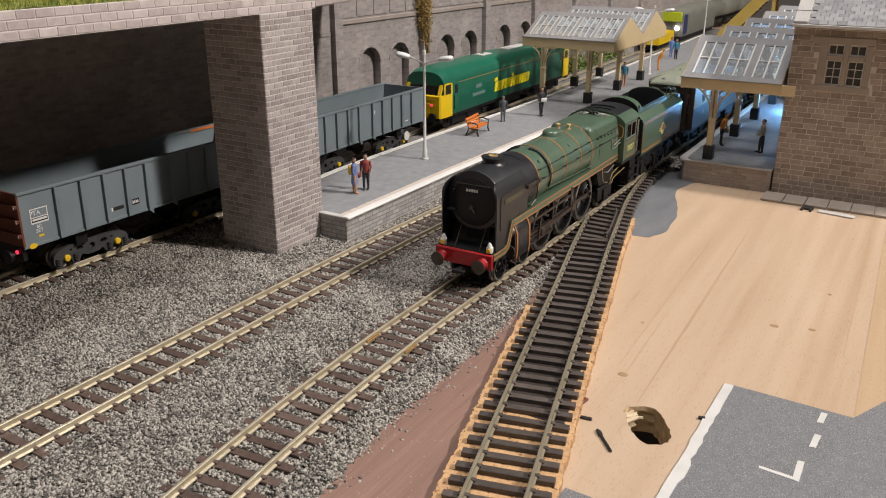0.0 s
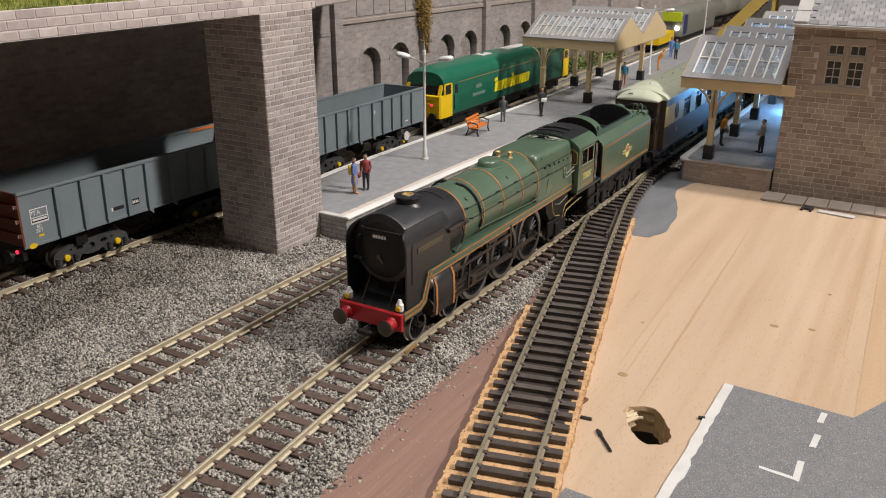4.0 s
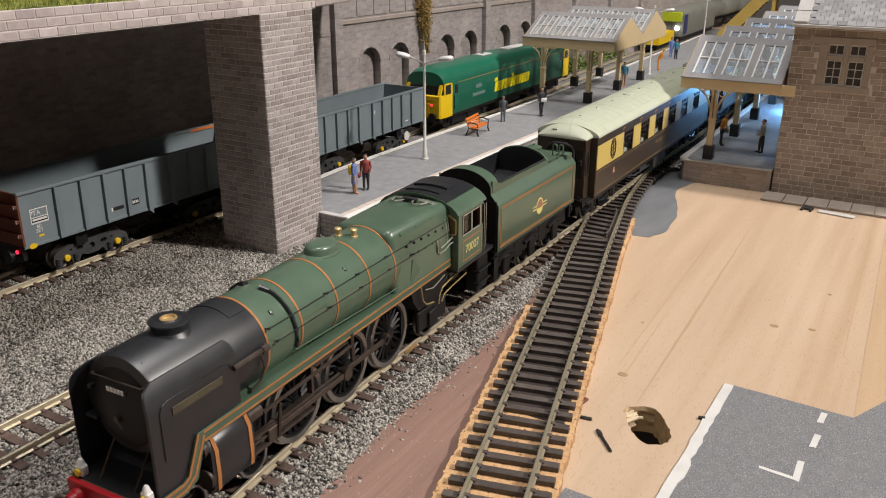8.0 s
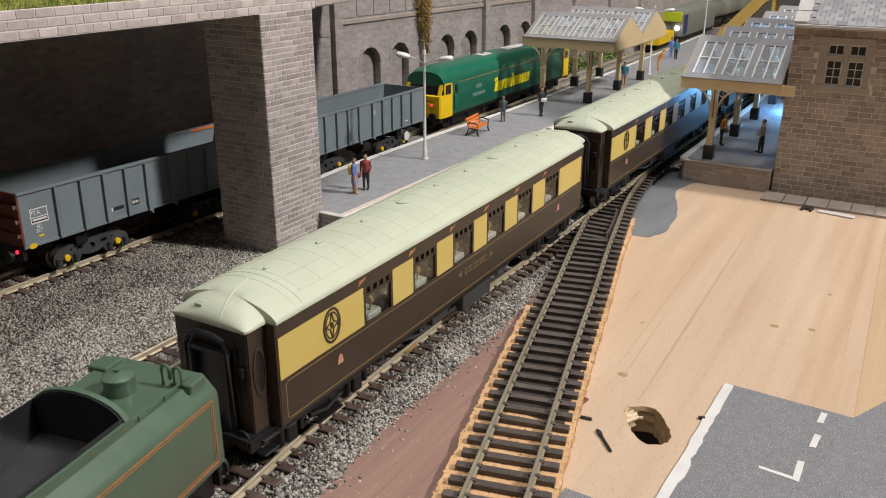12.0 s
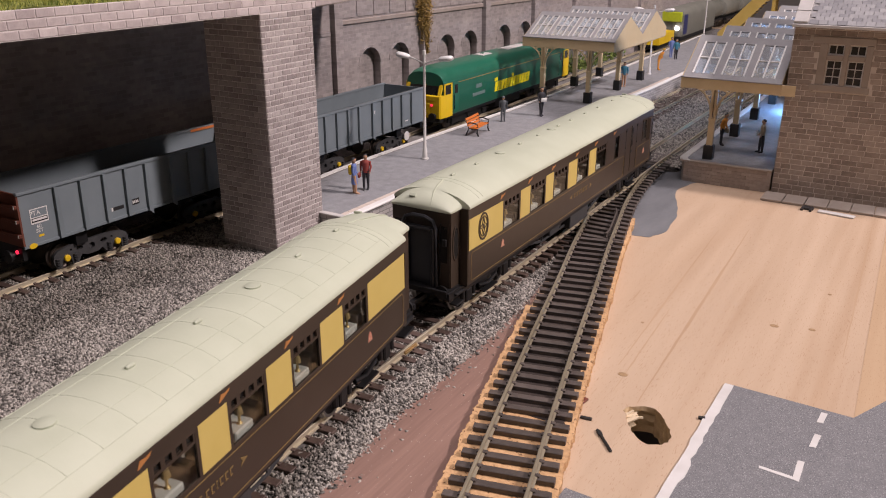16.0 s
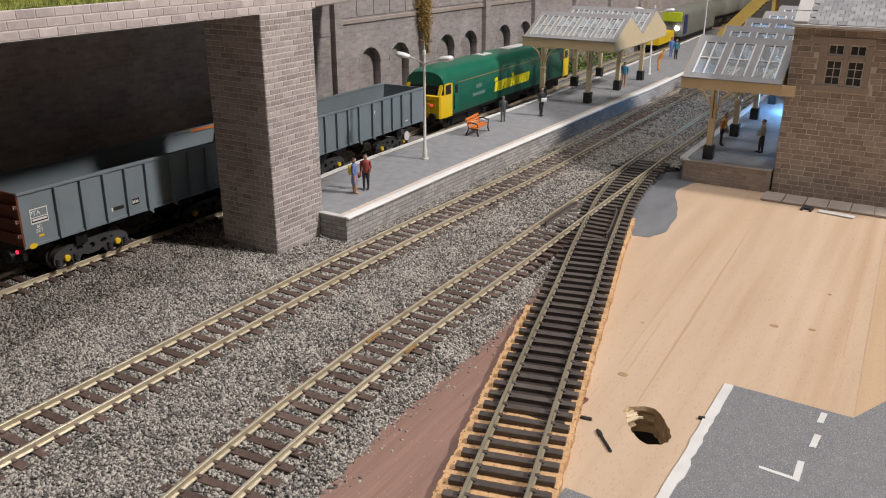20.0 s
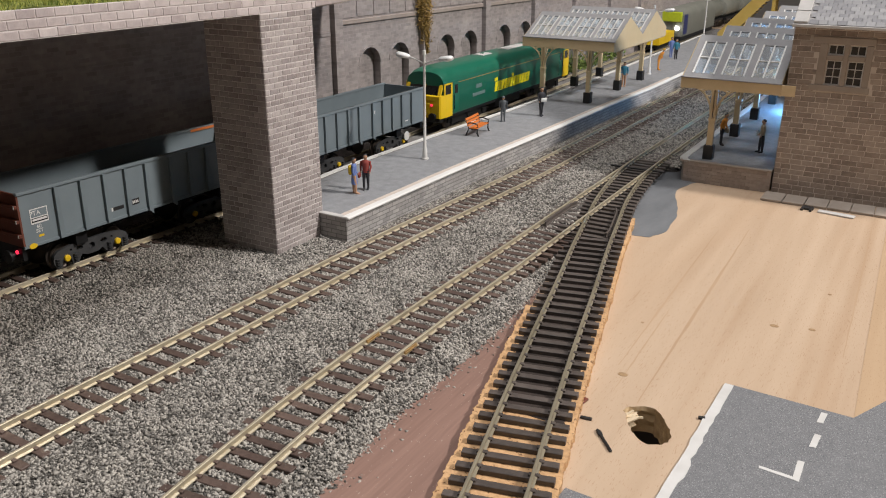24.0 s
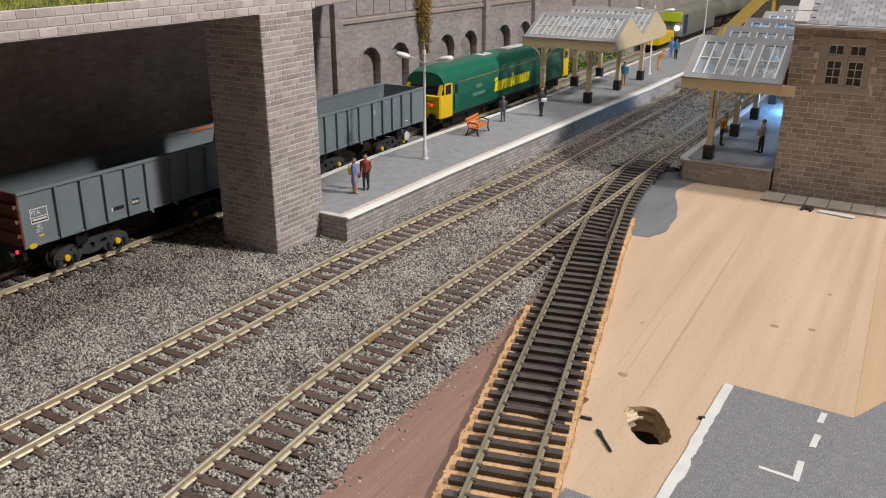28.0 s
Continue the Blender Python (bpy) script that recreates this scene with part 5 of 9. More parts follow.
def build_loco():
    L = thing("steam_locomotive", at(0, 0), "dark green express steam locomotive with orange lining", "locomotive")
    # frames and running gear
    bm = bmesh.new()
    for s in (-1, 1):
        box(bm, s * 6.2 - 0.6, s * 6.2 + 0.6, 14, 158, 7, 26)
        box(bm, s * 6.2 - 0.6, s * 6.2 + 0.6, -0.3, 14, 7, 16)
    box(bm, -6, 6, 16, 150, 14, 26)
    part("main_frame", bm, M_FRAME, L, "black main frames", smooth=False)
    bm = bmesh.new()
    box(bm, -5.2, 5.2, 8, 46, 4.5, 10.5, 0.8)
    for s in (-1, 1):
        box(bm, s * 5.6 - 0.6, s * 5.6 + 0.6, 10, 44, 4, 9, 0.5)
    part("bogie", bm, M_FRAME, L, "black leading bogie")
    for y in (15.0, 39.5):
        wheelset("bogie_wheelset", L, y, 6.0, 10, "small spoked bogie wheels")
    for y in DRIVERS:
        wheelset("driving_wheelset", L, y, DR, 20, "large black spoked driving wheels", crank=1)
    wheelset("trailing_wheelset", L, 141, 6.7, 10, "small spoked trailing wheels")
    bm = bmesh.new()
    for s in (-1, 1):
        box(bm, s * 10.8 - 0.8, s * 10.8 + 0.8, 131, 153, 4.5, 13, 0.5)
        box(bm, s * 11.8 - 0.8, s * 11.8 + 0.8, 138, 144.5, 4, 11, 0.4)
    part("trailing_truck", bm, M_FRAME, L)
    bm = bmesh.new()
    prism(bm, [(124, 27), (153, 27), (151, 17), (143, 14), (130, 15), (126, 20)], "x", -12.4, 12.4)
    part("ashpan", bm, M_FRAME, L, smooth=False)
    # running plate with its dropped front
    prof = [(-0.4, 17.7), (9.8, 17.7), (11.8, 18.7), (16.2, 28.6), (152.4, 28.6), (152.4, 27.8), (16.8, 27.8), (12.5, 18.0), (10.0, 16.9), (-0.4, 16.9)]
    bm = bmesh.new()
    prism(bm, prof, "x", -13.7, 13.7)
    part("running_plate", bm, M_GREEN, L, "green running plate", smooth=False)
    bm = bmesh.new()
    prism(bm, [(-0.2, 17.72), (9.8, 17.72), (11.7, 18.75), (16.1, 28.62), (15.9, 28.9), (11.4, 19.05), (9.7, 18.0), (-0.2, 18.0)], "x", -13.2, 13.2)
    part("front_platform", bm, M_FRAME, L, "black platform before the smokebox", smooth=False)
    for s in (-1, 1):
        bm = bmesh.new()
        x = s * 13.7
        a, b = (x, x + s * 0.5)
        a, b = min(a, b), max(a, b)
        prism(bm, [(16.4, 28.7), (152.4, 28.7), (152.4, 25.3), (18.0, 25.3)], "x", a, b)
        prism(bm, [(-0.4, 17.8), (9.8, 17.8), (11.8, 18.8), (16.2, 28.7), (18.2, 25.8), (14.6, 16.6), (10.8, 14.8), (-0.4, 14.8)], "x", a, b)
        val = part("valance", bm, M_GREEN, L, "green valance edge", smooth=False)
        bm = bmesh.new()
        x = s * 14.2
        for dz in (0.1, 2.6):
            a, b = min(x, x + s * 0.12), max(x, x + s * 0.12)
            box(bm, a, b, 18.0, 152.4, 25.45 + dz, 26.0 + dz)
        for d0 in (0, 1.9):
            pts = [(16.3 + d0 * 0.95, 28.7 - d0 * 0.6), (11.9 + d0, 18.8 - d0 * 0.4), (9.8 + d0 * 0.3, 17.8 - d0), (-0.3, 17.8 - d0)]
            for (p, q) in zip(pts, pts[1:]):
                n = Vector((q[1] - p[1], p[0] - q[0])).normalized() * 0.36
                prism(bm, [(p[0] - n.x, p[1] - n.y), (q[0] - n.x, q[1] - n.y), (q[0] + n.x, q[1] + n.y), (p[0] + n.x, p[1] + n.y)], "x", a, b)
        part("lining", bm, M_ORANGE, val, "thin orange lining", smooth=False)
    # buffer beam
    bm = bmesh.new()
    box(bm, -13.9, 13.9, -2.1, -0.4, 11.2, 17.8, 0.2)
    beam = part("buffer_beam", bm, M_RED, L, "bright red buffer beam")
    for s in (-1, 1):
        bm = bmesh.new()
        lathe(bm, [(2.6, -2.1), (2.4, -3.1), (2.0, -3.5), (1.9, -5.2)], (s * 10.0, 0, 13.9), "y", 16)
        buf = part("buffer", bm, M_RED, beam, "red buffer stock with steel head")
        bm = bmesh.new()
        lathe(bm, [(1.2, -5.2), (1.2, -6.2), (3.0, -6.5), (3.2, -7.1), (2.5, -7.5), (0.05, -7.7)], (s * 10.0, 0, 13.9), "y", 18)
        part("buffer_head", bm, M_GEAR, buf, "dull brown steel buffer head")
        bm = bmesh.new()
        box(bm, s * 11.4 - 1.3, s * 11.4 + 1.3, -0.2, 2.0, 17.8, 21.0, 0.4)
        lathe(bm, [(1.1, 20.8), (0.8, 22.0), (0.5, 22.6), (0.05, 22.7)], (s * 11.4, 0.9, 0), "z", 10)
        lamp = part("head_lamp", bm, M_WHITE, L, "white head lamp")
        bm = bmesh.new()
        lathe(bm, [(1.0, -0.2), (1.0, -0.7), (0.05, -0.9)], (s * 11.4, 0, 19.3), "y", 12)
        part("lens", bm, M_YELLOW, lamp, "yellow lamp lens")
    bm = bmesh.new()
    box(bm, -1.1, 1.1, -5.0, -2.0, 8.5, 10.5, 0.2)
    box(bm, -3.0, 3.0, -6.8, -5.0, 8.6, 10.4, 0.3)
    box(bm, -0.9, 0.9, -2.0, 12, 8.2, 10.2)
    part("coupling", bm, M_FRAME, L, "black tension-lock coupling")
    # smokebox, boiler
    zc = 38.0
    bm = bmesh.new()
    lathe(bm, [(12.2, 7.2), (13.1, 7.5), (13.35, 8.2), (13.3, 45.4), (13.0, 45.5)], (0, 0, zc), "y", 48)
    box(bm, -9.5, 9.5, 12, 45, 25.5, 30)
    part("smokebox", bm, M_SMOKE, L, "satin black smokebox")
    bm = bmesh.new()
    lathe(bm, [(10.9, 7.6), (10.7, 6.9), (10.2, 6.7), (8, 5.9), (4, 5.3), (0.05, 5.1)], (0, 0, zc - 0.6), "y", 36)
    door = part("smokebox_door", bm, M_FRAME, L, "domed black smokebox door")
    bm = bmesh.new()
    rod(bm, (0, 5.3, zc - 2.6), (0, 4.3, zc - 2.6), 0.9, n=10)
    tube(bm, [(0, 4.5, zc - 2.6), (1.8, 4.3, zc - 4.6)], 0.3, 5)
    tube(bm, [(-8.5, 6.0, zc + 7.3), (8.5, 6.0, zc + 7.3)], 0.22, 5)
    for x in (-8.5, 8.5):
        rod(bm, (x, 6.0, zc + 7.3), (x, 7.6, zc + 7.3), 0.2, n=5)
    part("door_handle", bm, M_GEAR, door)
    bm = bmesh.new()
    box(bm, -3.6, 3.6, 5.4, 6.3, zc + 4.0, zc + 5.8, 0.1)
    plate = part("number_plate", bm, M_FRAME, door, "black number plate")
    bm = bmesh.new()
    for i in range(5):
        box(bm, -2.9 + i * 1.2, -2.0 + i * 1.2, 5.3, 5.42, zc + 4.3, zc + 5.5)
    part("digit_bars", bm, M_WHITE, plate, "pale plain bars", smooth=False)
    for x in (3.6, 6.2):
        bm = bmesh.new()
        box(bm, -x - 6, x - 12 if x < 6 else -8, 5.0, 7.6, zc - 0.6 + (4.4 if x < 6 else -4.4) - 0.5, zc - 0.6 + (4.4 if x < 6 else -4.4) + 0.5, 0.15)
        part("door_hinge", bm, M_FRAME, door)
    bm = bmesh.new()
    secs = []
    for y in (38.6, 45.0):
        ring = [((13.55 + e) * math.sin(math.radians(a)), y, zc + (13.55 + e) * math.cos(math.radians(a))) for e, aa in ((0, range(-34, 35, 8)), (-0.4, range(30, -39, -8))) for a in aa]
        secs.append(ring)
    loft(bm, secs)
    part("smokebox_cover", bm, M_SMOKE, L, "black curved cover plate behind the chimney", angle=30)
    for k in range(13):
        bm = bmesh.new()
        a = math.radians(-78 + 13 * k)
        lathe(bm, [(0.3, 0), (0.22, 0.16), (0.05, 0.2)], (0, 0, 0), "z", 6)
        bmesh.ops.transform(bm, matrix=Matrix.Translation((13.3 * math.sin(a), 9.6, zc + 13.3 * math.cos(a))) @ Matrix.Rotation(a, 4, "Y"), verts=bm.verts)
        part("rivet", bm, M_SMOKE, L)
    bm = bmesh.new()
    lathe(bm, [(12.85, 45.5), (12.95, 80), (13.5, 112), (13.5, 116)], (0, 0, zc), "y", 48)
    part("boiler", bm, M_GREEN, L, "glossy dark green boiler")
    for y, r in ((46.0, 13.1), (61.4, 12.95), (79.2, 12.98), (97.2, 13.28), (112.6, 13.55)):
        bm = bmesh.new()
        lathe(bm, [(r - 0.2, y - 0.38), (r + 0.1, y - 0.38), (r + 0.1, y + 0.38), (r - 0.2, y + 0.38)], (0, 0, zc), "y", 48)
        part("boiler_band", bm, M_ORANGE, L, "orange boiler band")
    # firebox with square shoulders
    secs = []
    for y, w, top in ((112.6, 11.7, 49.6), (113.4, 12.6, 50.8), (115.0, 13.2, 51.4), (152.6, 13.9, 51.0)):
        pts = [(w + 0.3, 28.0), (w + 0.1, 33.0), (w - 0.2, 38.0), (w - 0.6, 42.0), (w - 1.0, 45.6)] + [(w - 4.2 + 3.1 * math.cos(a), 46.6 + (top - 47.0) * math.sin(a)) for a in [math.radians(12 + 13 * k) for k in range(7)]] + [(w * 0.35, top)]
        ring = [(p[0], y, p[1]) for p in pts] + [(-p[0], y, p[1]) for p in reversed(pts)]
        secs.append(ring)
    bm = bmesh.new()
    loft(bm, secs)
    firebox = part("firebox", bm, M_GREEN, L, "square shouldered green firebox", angle=50)
    for s in (-1, 1):
        for y, z in [(121 + 5.2 * k, 43.6 - 0.25 * k) for k in range(6)] + [(123.5 + 5.2 * k, 39.4 - 0.25 * k) for k in range(5)]:
            bm = bmesh.new()
            lathe(bm, [(0.5, s * 12.3), (0.5, s * 13.35), (0.3, s * 13.45), (0.05, s * 13.45)], (0, y, z), "x", 8)
            part("washout_plug", bm, M_FRAME, firebox, "small dark washout plug")
        for y in (119.5, 130, 140.5):
            bm = bmesh.new()
            obox(bm, (s * 11.6, y, 48.6), (1.6, 2.6, 1.0), Matrix.Rotation(s * radians(38), 3, "Y"), 0.25)
            part("mudhole_door", bm, M_GREEN, firebox)
    for y in (52.0, 88.0):
        bm = bmesh.new()
        lathe(bm, [(0.9, 13.0), (0.9, 13.5), (0.5, 13.6), (0.05, 13.6)], (0, 0, 0), "z", 8)
        bmesh.ops.transform(bm, matrix=Matrix.Translation((0, y, zc - 0.1)) @ Matrix.Rotation(radians(48), 4, "Y"), verts=bm.verts)
        part("boiler_plug", bm, M_GREEN, L)
    # chimney, dome, valves
    bm = bmesh.new()
    lathe(bm, [(6.4, 49.2), (5.2, 50.6), (4.7, 51.4), (4.9, 53.0), (5.3, 53.6), (5.2, 53.9), (3.4, 54.0), (2.6, 54.2), (2.5, 54.3), (2.2, 54.2), (2.1, 52.0), (0.05, 52.0)], (0, 24.4, 0), "z", 28)
    chim = part("chimney", bm, M_SMOKE, L, "short black double chimney")
    bm = bmesh.new()
    lathe(bm, [(2.2, 53.9), (2.2, 54.35), (1.7, 54.4), (1.6, 53.0), (0.05, 52.2)], (0, 24.4, 0), "z", 24)
    part("blastpipe", bm, M_BRASS, chim, "brass chimney lining")
    bm = bmesh.new()
    secs = []
    for k, sc in ((49.6, 1.28), (50.3, 1.24), (50.6, 1.06), (52.3, 1.0), (53.0, 0.93), (53.4, 0.78), (53.5, 0.5)):
        secs.append([(4.6 * sc * math.cos(a), 89.4 + 6.4 * sc * math.sin(a), k) for a in [2 * math.pi * i / 24 for i in range(24)]])
    loft(bm, secs)
    part("dome", bm, M_GREEN, L, "low green oval dome", angle=50)
    for x, y in ((-2.6, 102.6), (2.6, 104.2)):
        bm = bmesh.new()
        lathe(bm, [(1.4, 50.6), (1.4, 51.2), (0.85, 51.5), (0.85, 52.7), (1.25, 52.9), (1.25, 53.5), (0.9, 53.8), (0.05, 53.9)], (x, y, 0), "z", 14)
        part("safety_valve", bm, M_BRASS, L, "brass safety valve")
    # smoke deflectors
    for s in (-1, 1):
        bm = bmesh.new()
        secs = []
        for k in range(25):
            t = k / 24
            z = 17.9 + (47.4 - 17.9) * t
            inset = 0 if z < 40.5 else 2.6 * ((z - 40.5) / 6.9) ** 1.8
            x = s * (13.5 - inset)
            up = max(0.0, (z - 42.4) / 5.0)
            curve_in = 4.2 * (1 - math.sqrt(max(0.0, 1 - up * up)))
            y0 = 2.4 + curve_in
            y1 = (33.0 - 0.35 * curve_in) if z > 28.7 else 11.0 + (z - 17.9) * 0.42
            secs.append([(x, y0 + 0.3, z), (x, y1, z), (x - s * 0.55, y1, z - 0.1), (x - s * 0.55, y0, z - 0.1)])
        loft(bm, secs)
        d = part("smoke_deflector", bm, M_SMOKE, L, "black smoke deflector plate")
        bm = bmesh.new()
        a, b = sorted((s * 13.52, s * 13.75))
        box(bm, a, b, 9.8, 27.0, 37.6, 39.8, 0.05)
        part("nameplate", bm, M_NAMEPLATE, d, "bronze nameplate with illegible name")
        bm = bmesh.new()
        tube(bm, [(s * 13.7, 6.0, 27.0), (s * 13.7, 6.0, 40.0), (s * 13.6, 6.8, 41.6), (s * 13.5, 8.4, 42.2), (s * 13.5, 28.5, 42.2), (s * 13.5, 30.0, 41.6), (s * 13.6, 30.4, 40.2)], 0.17, 5)
        part("grab_rail", bm, M_SMOKE, d)
    # platform between the deflectors
    for s in (-1, 1):
        bm = bmesh.new()
        rod(bm, (s * 6.0, 1.4, 17.6), (s * 6.0, 10.0, 30.0), 0.25, n=6)
        part("front_stay", bm, M_GEAR, L, "thin grey front stay")
    bm = bmesh.new()
    box(bm, -6, 6, 11.5, 13.5, 17.8, 26.0, 0.4)
    part("saddle_front", bm, M_FRAME, L)
    # handrails and pipes along the boiler
    for s in (-1, 1):
        for ang, y0, y1, r in ((26, 46, 150, 14.6), (8, 48, 149, 14.4)):
            a = math.radians(ang)
            bm = bmesh.new()
            x, z = s * r * math.cos(a), zc + r * math.sin(a)
            tube(bm, [(x, y, z) for y in (y0, 80, 105)] + [(x + s * 0.8, y1, z + 0.4)], 0.15, 5)
            for y in (y0 + 1, 74, 91, 108, 124):
                rod(bm, (x, y, z), (x - s * 1.8, y, z - 0.6), 0.24, n=5)
                rod(bm, (x, y - 0.4, z), (x, y + 0.4, z), 0.4, n=6)
            part("handrail", bm, M_SMOKE, L, "thin black handrail")
        bm = bmesh.new()
        tube(bm, [(s * (13.5 * math.cos(math.radians(b))), 56.5 + (88 - b) * 0.02, zc + 13.5 * math.sin(math.radians(b))) for b in (72, 60, 50, 35, 20, 5, -12, -22)], 0.5, 6)
        rod(bm, (s * 2.6, 56.2, 50.9), (s * 5.4, 56.8, 50.2), 1.0, 0.7, n=8)
        part("feed_pipe", bm, M_SMOKE, L, "black boiler feed pipe")
        bm = bmesh.new()
        tube(bm, [(s * 14.0, 31, 40.0), (s * 14.1, 42, 40.2)], 0.8, 8)
        rod(bm, (s * 14.1, 42, 40.2), (s * 14.1, 44.5, 40.3), 1.1, n=8)
        tube(bm, [(s * 14.0, 41, 39.8), (s * 14.2, 42.5, 35), (s * 13.8, 41, 31.5), (s * 13.2, 38, 29.5)], 0.4, 5)
        part("ejector_pipe", bm, M_GEAR, L)
        bm = bmesh.new()
        tube(bm, [(s * 13.3, 57, 33.2), (s * 13.3, 100, 31.2), (s * 13.4, 128, 30.2)], 0.2, 5)
        part("sand_pipe", bm, M_GREEN, L)
        bm = bmesh.new()
        prism(bm, [(121.8, 28.6), (132.0, 28.6), (125.4, 37.4), (124.2, 37.4)], "x", *sorted((s * 12.0, s * 13.6)))
        part("sandbox", bm, M_GREEN, L, smooth=False)
        bm = bmesh.new()
        tube(bm, [(s * -1, 147.0, 51.7), (s * 3.5, 147.0, 51.7), (s * 7.2, 147.4, 51.3), (s * 9.8, 148.2, 50.2), (s * 11.8, 149.2, 47.8), (s * 13.0, 149.8, 44.0), (s * 13.6, 149.8, 39.5), (s * 13.9, 149.2, 36.0)], 0.3, 6)
        tube(bm, [(s * 1, 148.6, 51.6), (s * 5.5, 148.6, 51.5), (s * 9.2, 149.4, 50.6), (s * 11.6, 150.4, 48.4), (s * 13.0, 151.2, 45.0), (s * 13.6, 151.4, 40.0)], 0.28, 6)
        tube(bm, [(s * 2.0, 147.2, 51.9), (s * 2.2, 143.4, 52.1), (s * 4.0, 141.4, 52.0), (s * 6.2, 142.4, 51.8), (s * 7.2, 146.8, 51.6)], 0.3, 6)
        tube(bm, [(s * 14.0, 141.7, 39.4), (s * 14.1, 141.7, 34.6), (s * 14.2, 143.2, 33.6), (s * 14.4, 147.2, 33.8), (s * 14.6, 150.2, 35.0), (s * 15.0, 152.4, 35.4)], 0.3, 6)
        tube(bm, [(s * 14.2, 143.4, 38.6), (s * 14.3, 143.6, 35.6), (s * 14.6, 147.0, 36.2), (s * 14.9, 152.4, 37.4)], 0.28, 6)
        part("injector_pipe", bm, M_SILVER, L, "silvery bent pipework")
        bm = bmesh.new()
        box(bm, *sorted((s * 0.2, s * 3.0)), 144.8, 146.8, 51.2, 52.9, 0.3)
        part("manifold", bm, M_SMOKE, L)
        bm = bmesh.new()
        tube(bm, [(s * 14.2, 161.7, 20.9), (s * 14.3, 152, 20.2), (s * 14.2, 144.9, 19.0), (s * 14.0, 143.1, 16.0), (s * 13.8, 143.0, 13.0)], 0.3, 6)
        tube(bm, [(s * 14.2, 165.7, 17.6), (s * 14.3, 154, 16.8), (s * 14.2, 146.6, 15.8), (s * 14.0, 144.9, 13.2)], 0.3, 6)
        tube(bm, [(s * 13.6, 129.7, 24.9), (s * 13.7, 131, 19.0), (s * 13.7, 133.7, 16.4), (s * 13.7, 139.1, 15.2)], 0.28, 6)
        part("copper_pipework", bm, M_COPPER, L, "brass coloured injector pipes")
        bm = bmesh.new()
        tube(bm, [(s * 13.5, 133.0, 22.5), (s * 13.6, 138.9, 21.1), (s * 13.6, 148.1, 23.0)], 0.26, 6)
        part("drain_pipe", bm, M_SILVER, L, "silvery drain pipe")
        bm = bmesh.new()
        box(bm, *sorted((s * 9.0, s * 14.4)), 175.6, 185.6, 5.0, 20.4, 0.5)
        box(bm, *sorted((s * 13.0, s * 15.8)), 174.8, 186.4, 8.6, 9.4, 0.2)
        box(bm, *sorted((s * 13.0, s * 15.8)), 174.8, 186.4, 14.2, 15.0, 0.2)
        part("cab_step", bm, M_FRAME, L, "black cab steps")
    # cylinders
    for s in (-1, 1):
        bm = bmesh.new()
        secs = []
        for y in (19.6, 21.0, 34.4, 35.8):
            k = 0.9 if y in (19.6, 35.8) else 1.0
            ring = []
            for px, pz in ((8.5, 8.0), (12.8, 7.8), (14.4, 9.2), (14.7, 13.6), (14.5, 21.0), (13.2, 24.2), (11.0, 25.0), (8.5, 24.4)):
                ring.append((s * (11.6 + (px - 11.6) * k), y, 15.6 + (pz - 15.6) * k))
            secs.append(ring)
        loft(bm, secs)
        cyl = part("cylinder", bm, M_SMOKE, L, "black cylinder block", angle=50)
        bm = bmesh.new()
        for y in (20.6, 33.4):
            sec = []
            for yy in (y, y + 1.3):
                sec.append([(s * px, yy, pz) for px, pz in ((12.9, 7.7), (14.55, 9.0), (14.9, 13.6), (14.7, 21.1), (13.3, 24.4), (12.4, 23.6), (13.8, 13.6), (12.2, 8.6))])
            loft(bm, sec)
        part("lining", bm, M_ORANGE, cyl, "orange lining band")
        bm = bmesh.new()
        rod(bm, (s * 11.4, 18.2, 21.6), (s * 11.4, 41, 21.6), 2.3, n=14)
        rod(bm, (s * 11.8, 18.6, 12.8), (s * 11.8, 19.8, 12.8), 3.0, n=16)
        rod(bm, (s * 12.5, 35.6, 12.4), (s * 12.5, 60, 12.4), 0.55, n=8)
        part("valve_chest", bm, M_GEAR, cyl)
        for dz in (-2.4, 2.4):
            bm = bmesh.new()
            box(bm, *sorted((s * 11.6, s * 13.4)), 36, 64, 12.4 + dz - 0.5, 12.4 + dz + 0.5)
            part("slide_bar", bm, M_GEAR, L, smooth=False)
        bm = bmesh.new()
        box(bm, *sorted((s * 11.4, s * 13.3)), 63.4, 64.4, 14, 27)
        part("bar_bracket", bm, M_GEAR, L, smooth=False)
        bm = bmesh.new()
        prism(bm, [(64, 25.2), (86, 25.2), (84, 23.6), (66, 23.2)], "x", *sorted((s * 12.8, s * 13.4)))
        part("gear_bracket", bm, M_GEAR, L, smooth=False)
        bm = bmesh.new()
        tube(bm, [(s * 13.4, 41, 21.2), (s * 13.9, 78, 22.0), (s * 13.9, 84, 22.4)], 0.6, 5)
        tube(bm, [(s * 13.9, 48, 20.6), (s * 13.9, 46.5, 10.6)], 0.6, 5)
        tube(bm, [(s * 13.9, 84, 26.5), (s * 13.9, 84.5, 16.5)], 0.9, 6)
        part("valve_rod", bm, M_GEAR, L)
        # coupling rod and connecting rod, keyed below
        bm = bmesh.new()
        for a, b in zip(DRIVERS, DRIVERS[1:]):
            box(bm, -0.5, 0.5, a - 87 + 1.5, b - 87 - 1.5, -0.95, 0.95, 0.15)
        for a in DRIVERS:
            rod(bm, (-0.65, a - 87, 0), (0.65, a - 87, 0), 2.0, n=14)
        cr = part("coupling_rod", bm, M_GEAR, L, "steel coupling rod")
        RODS.append(("couple", cr, s))
        bm = bmesh.new()
        box(bm, -0.55, 0.55, 1.5, 36.5, -0.9, 0.9, 0.15)
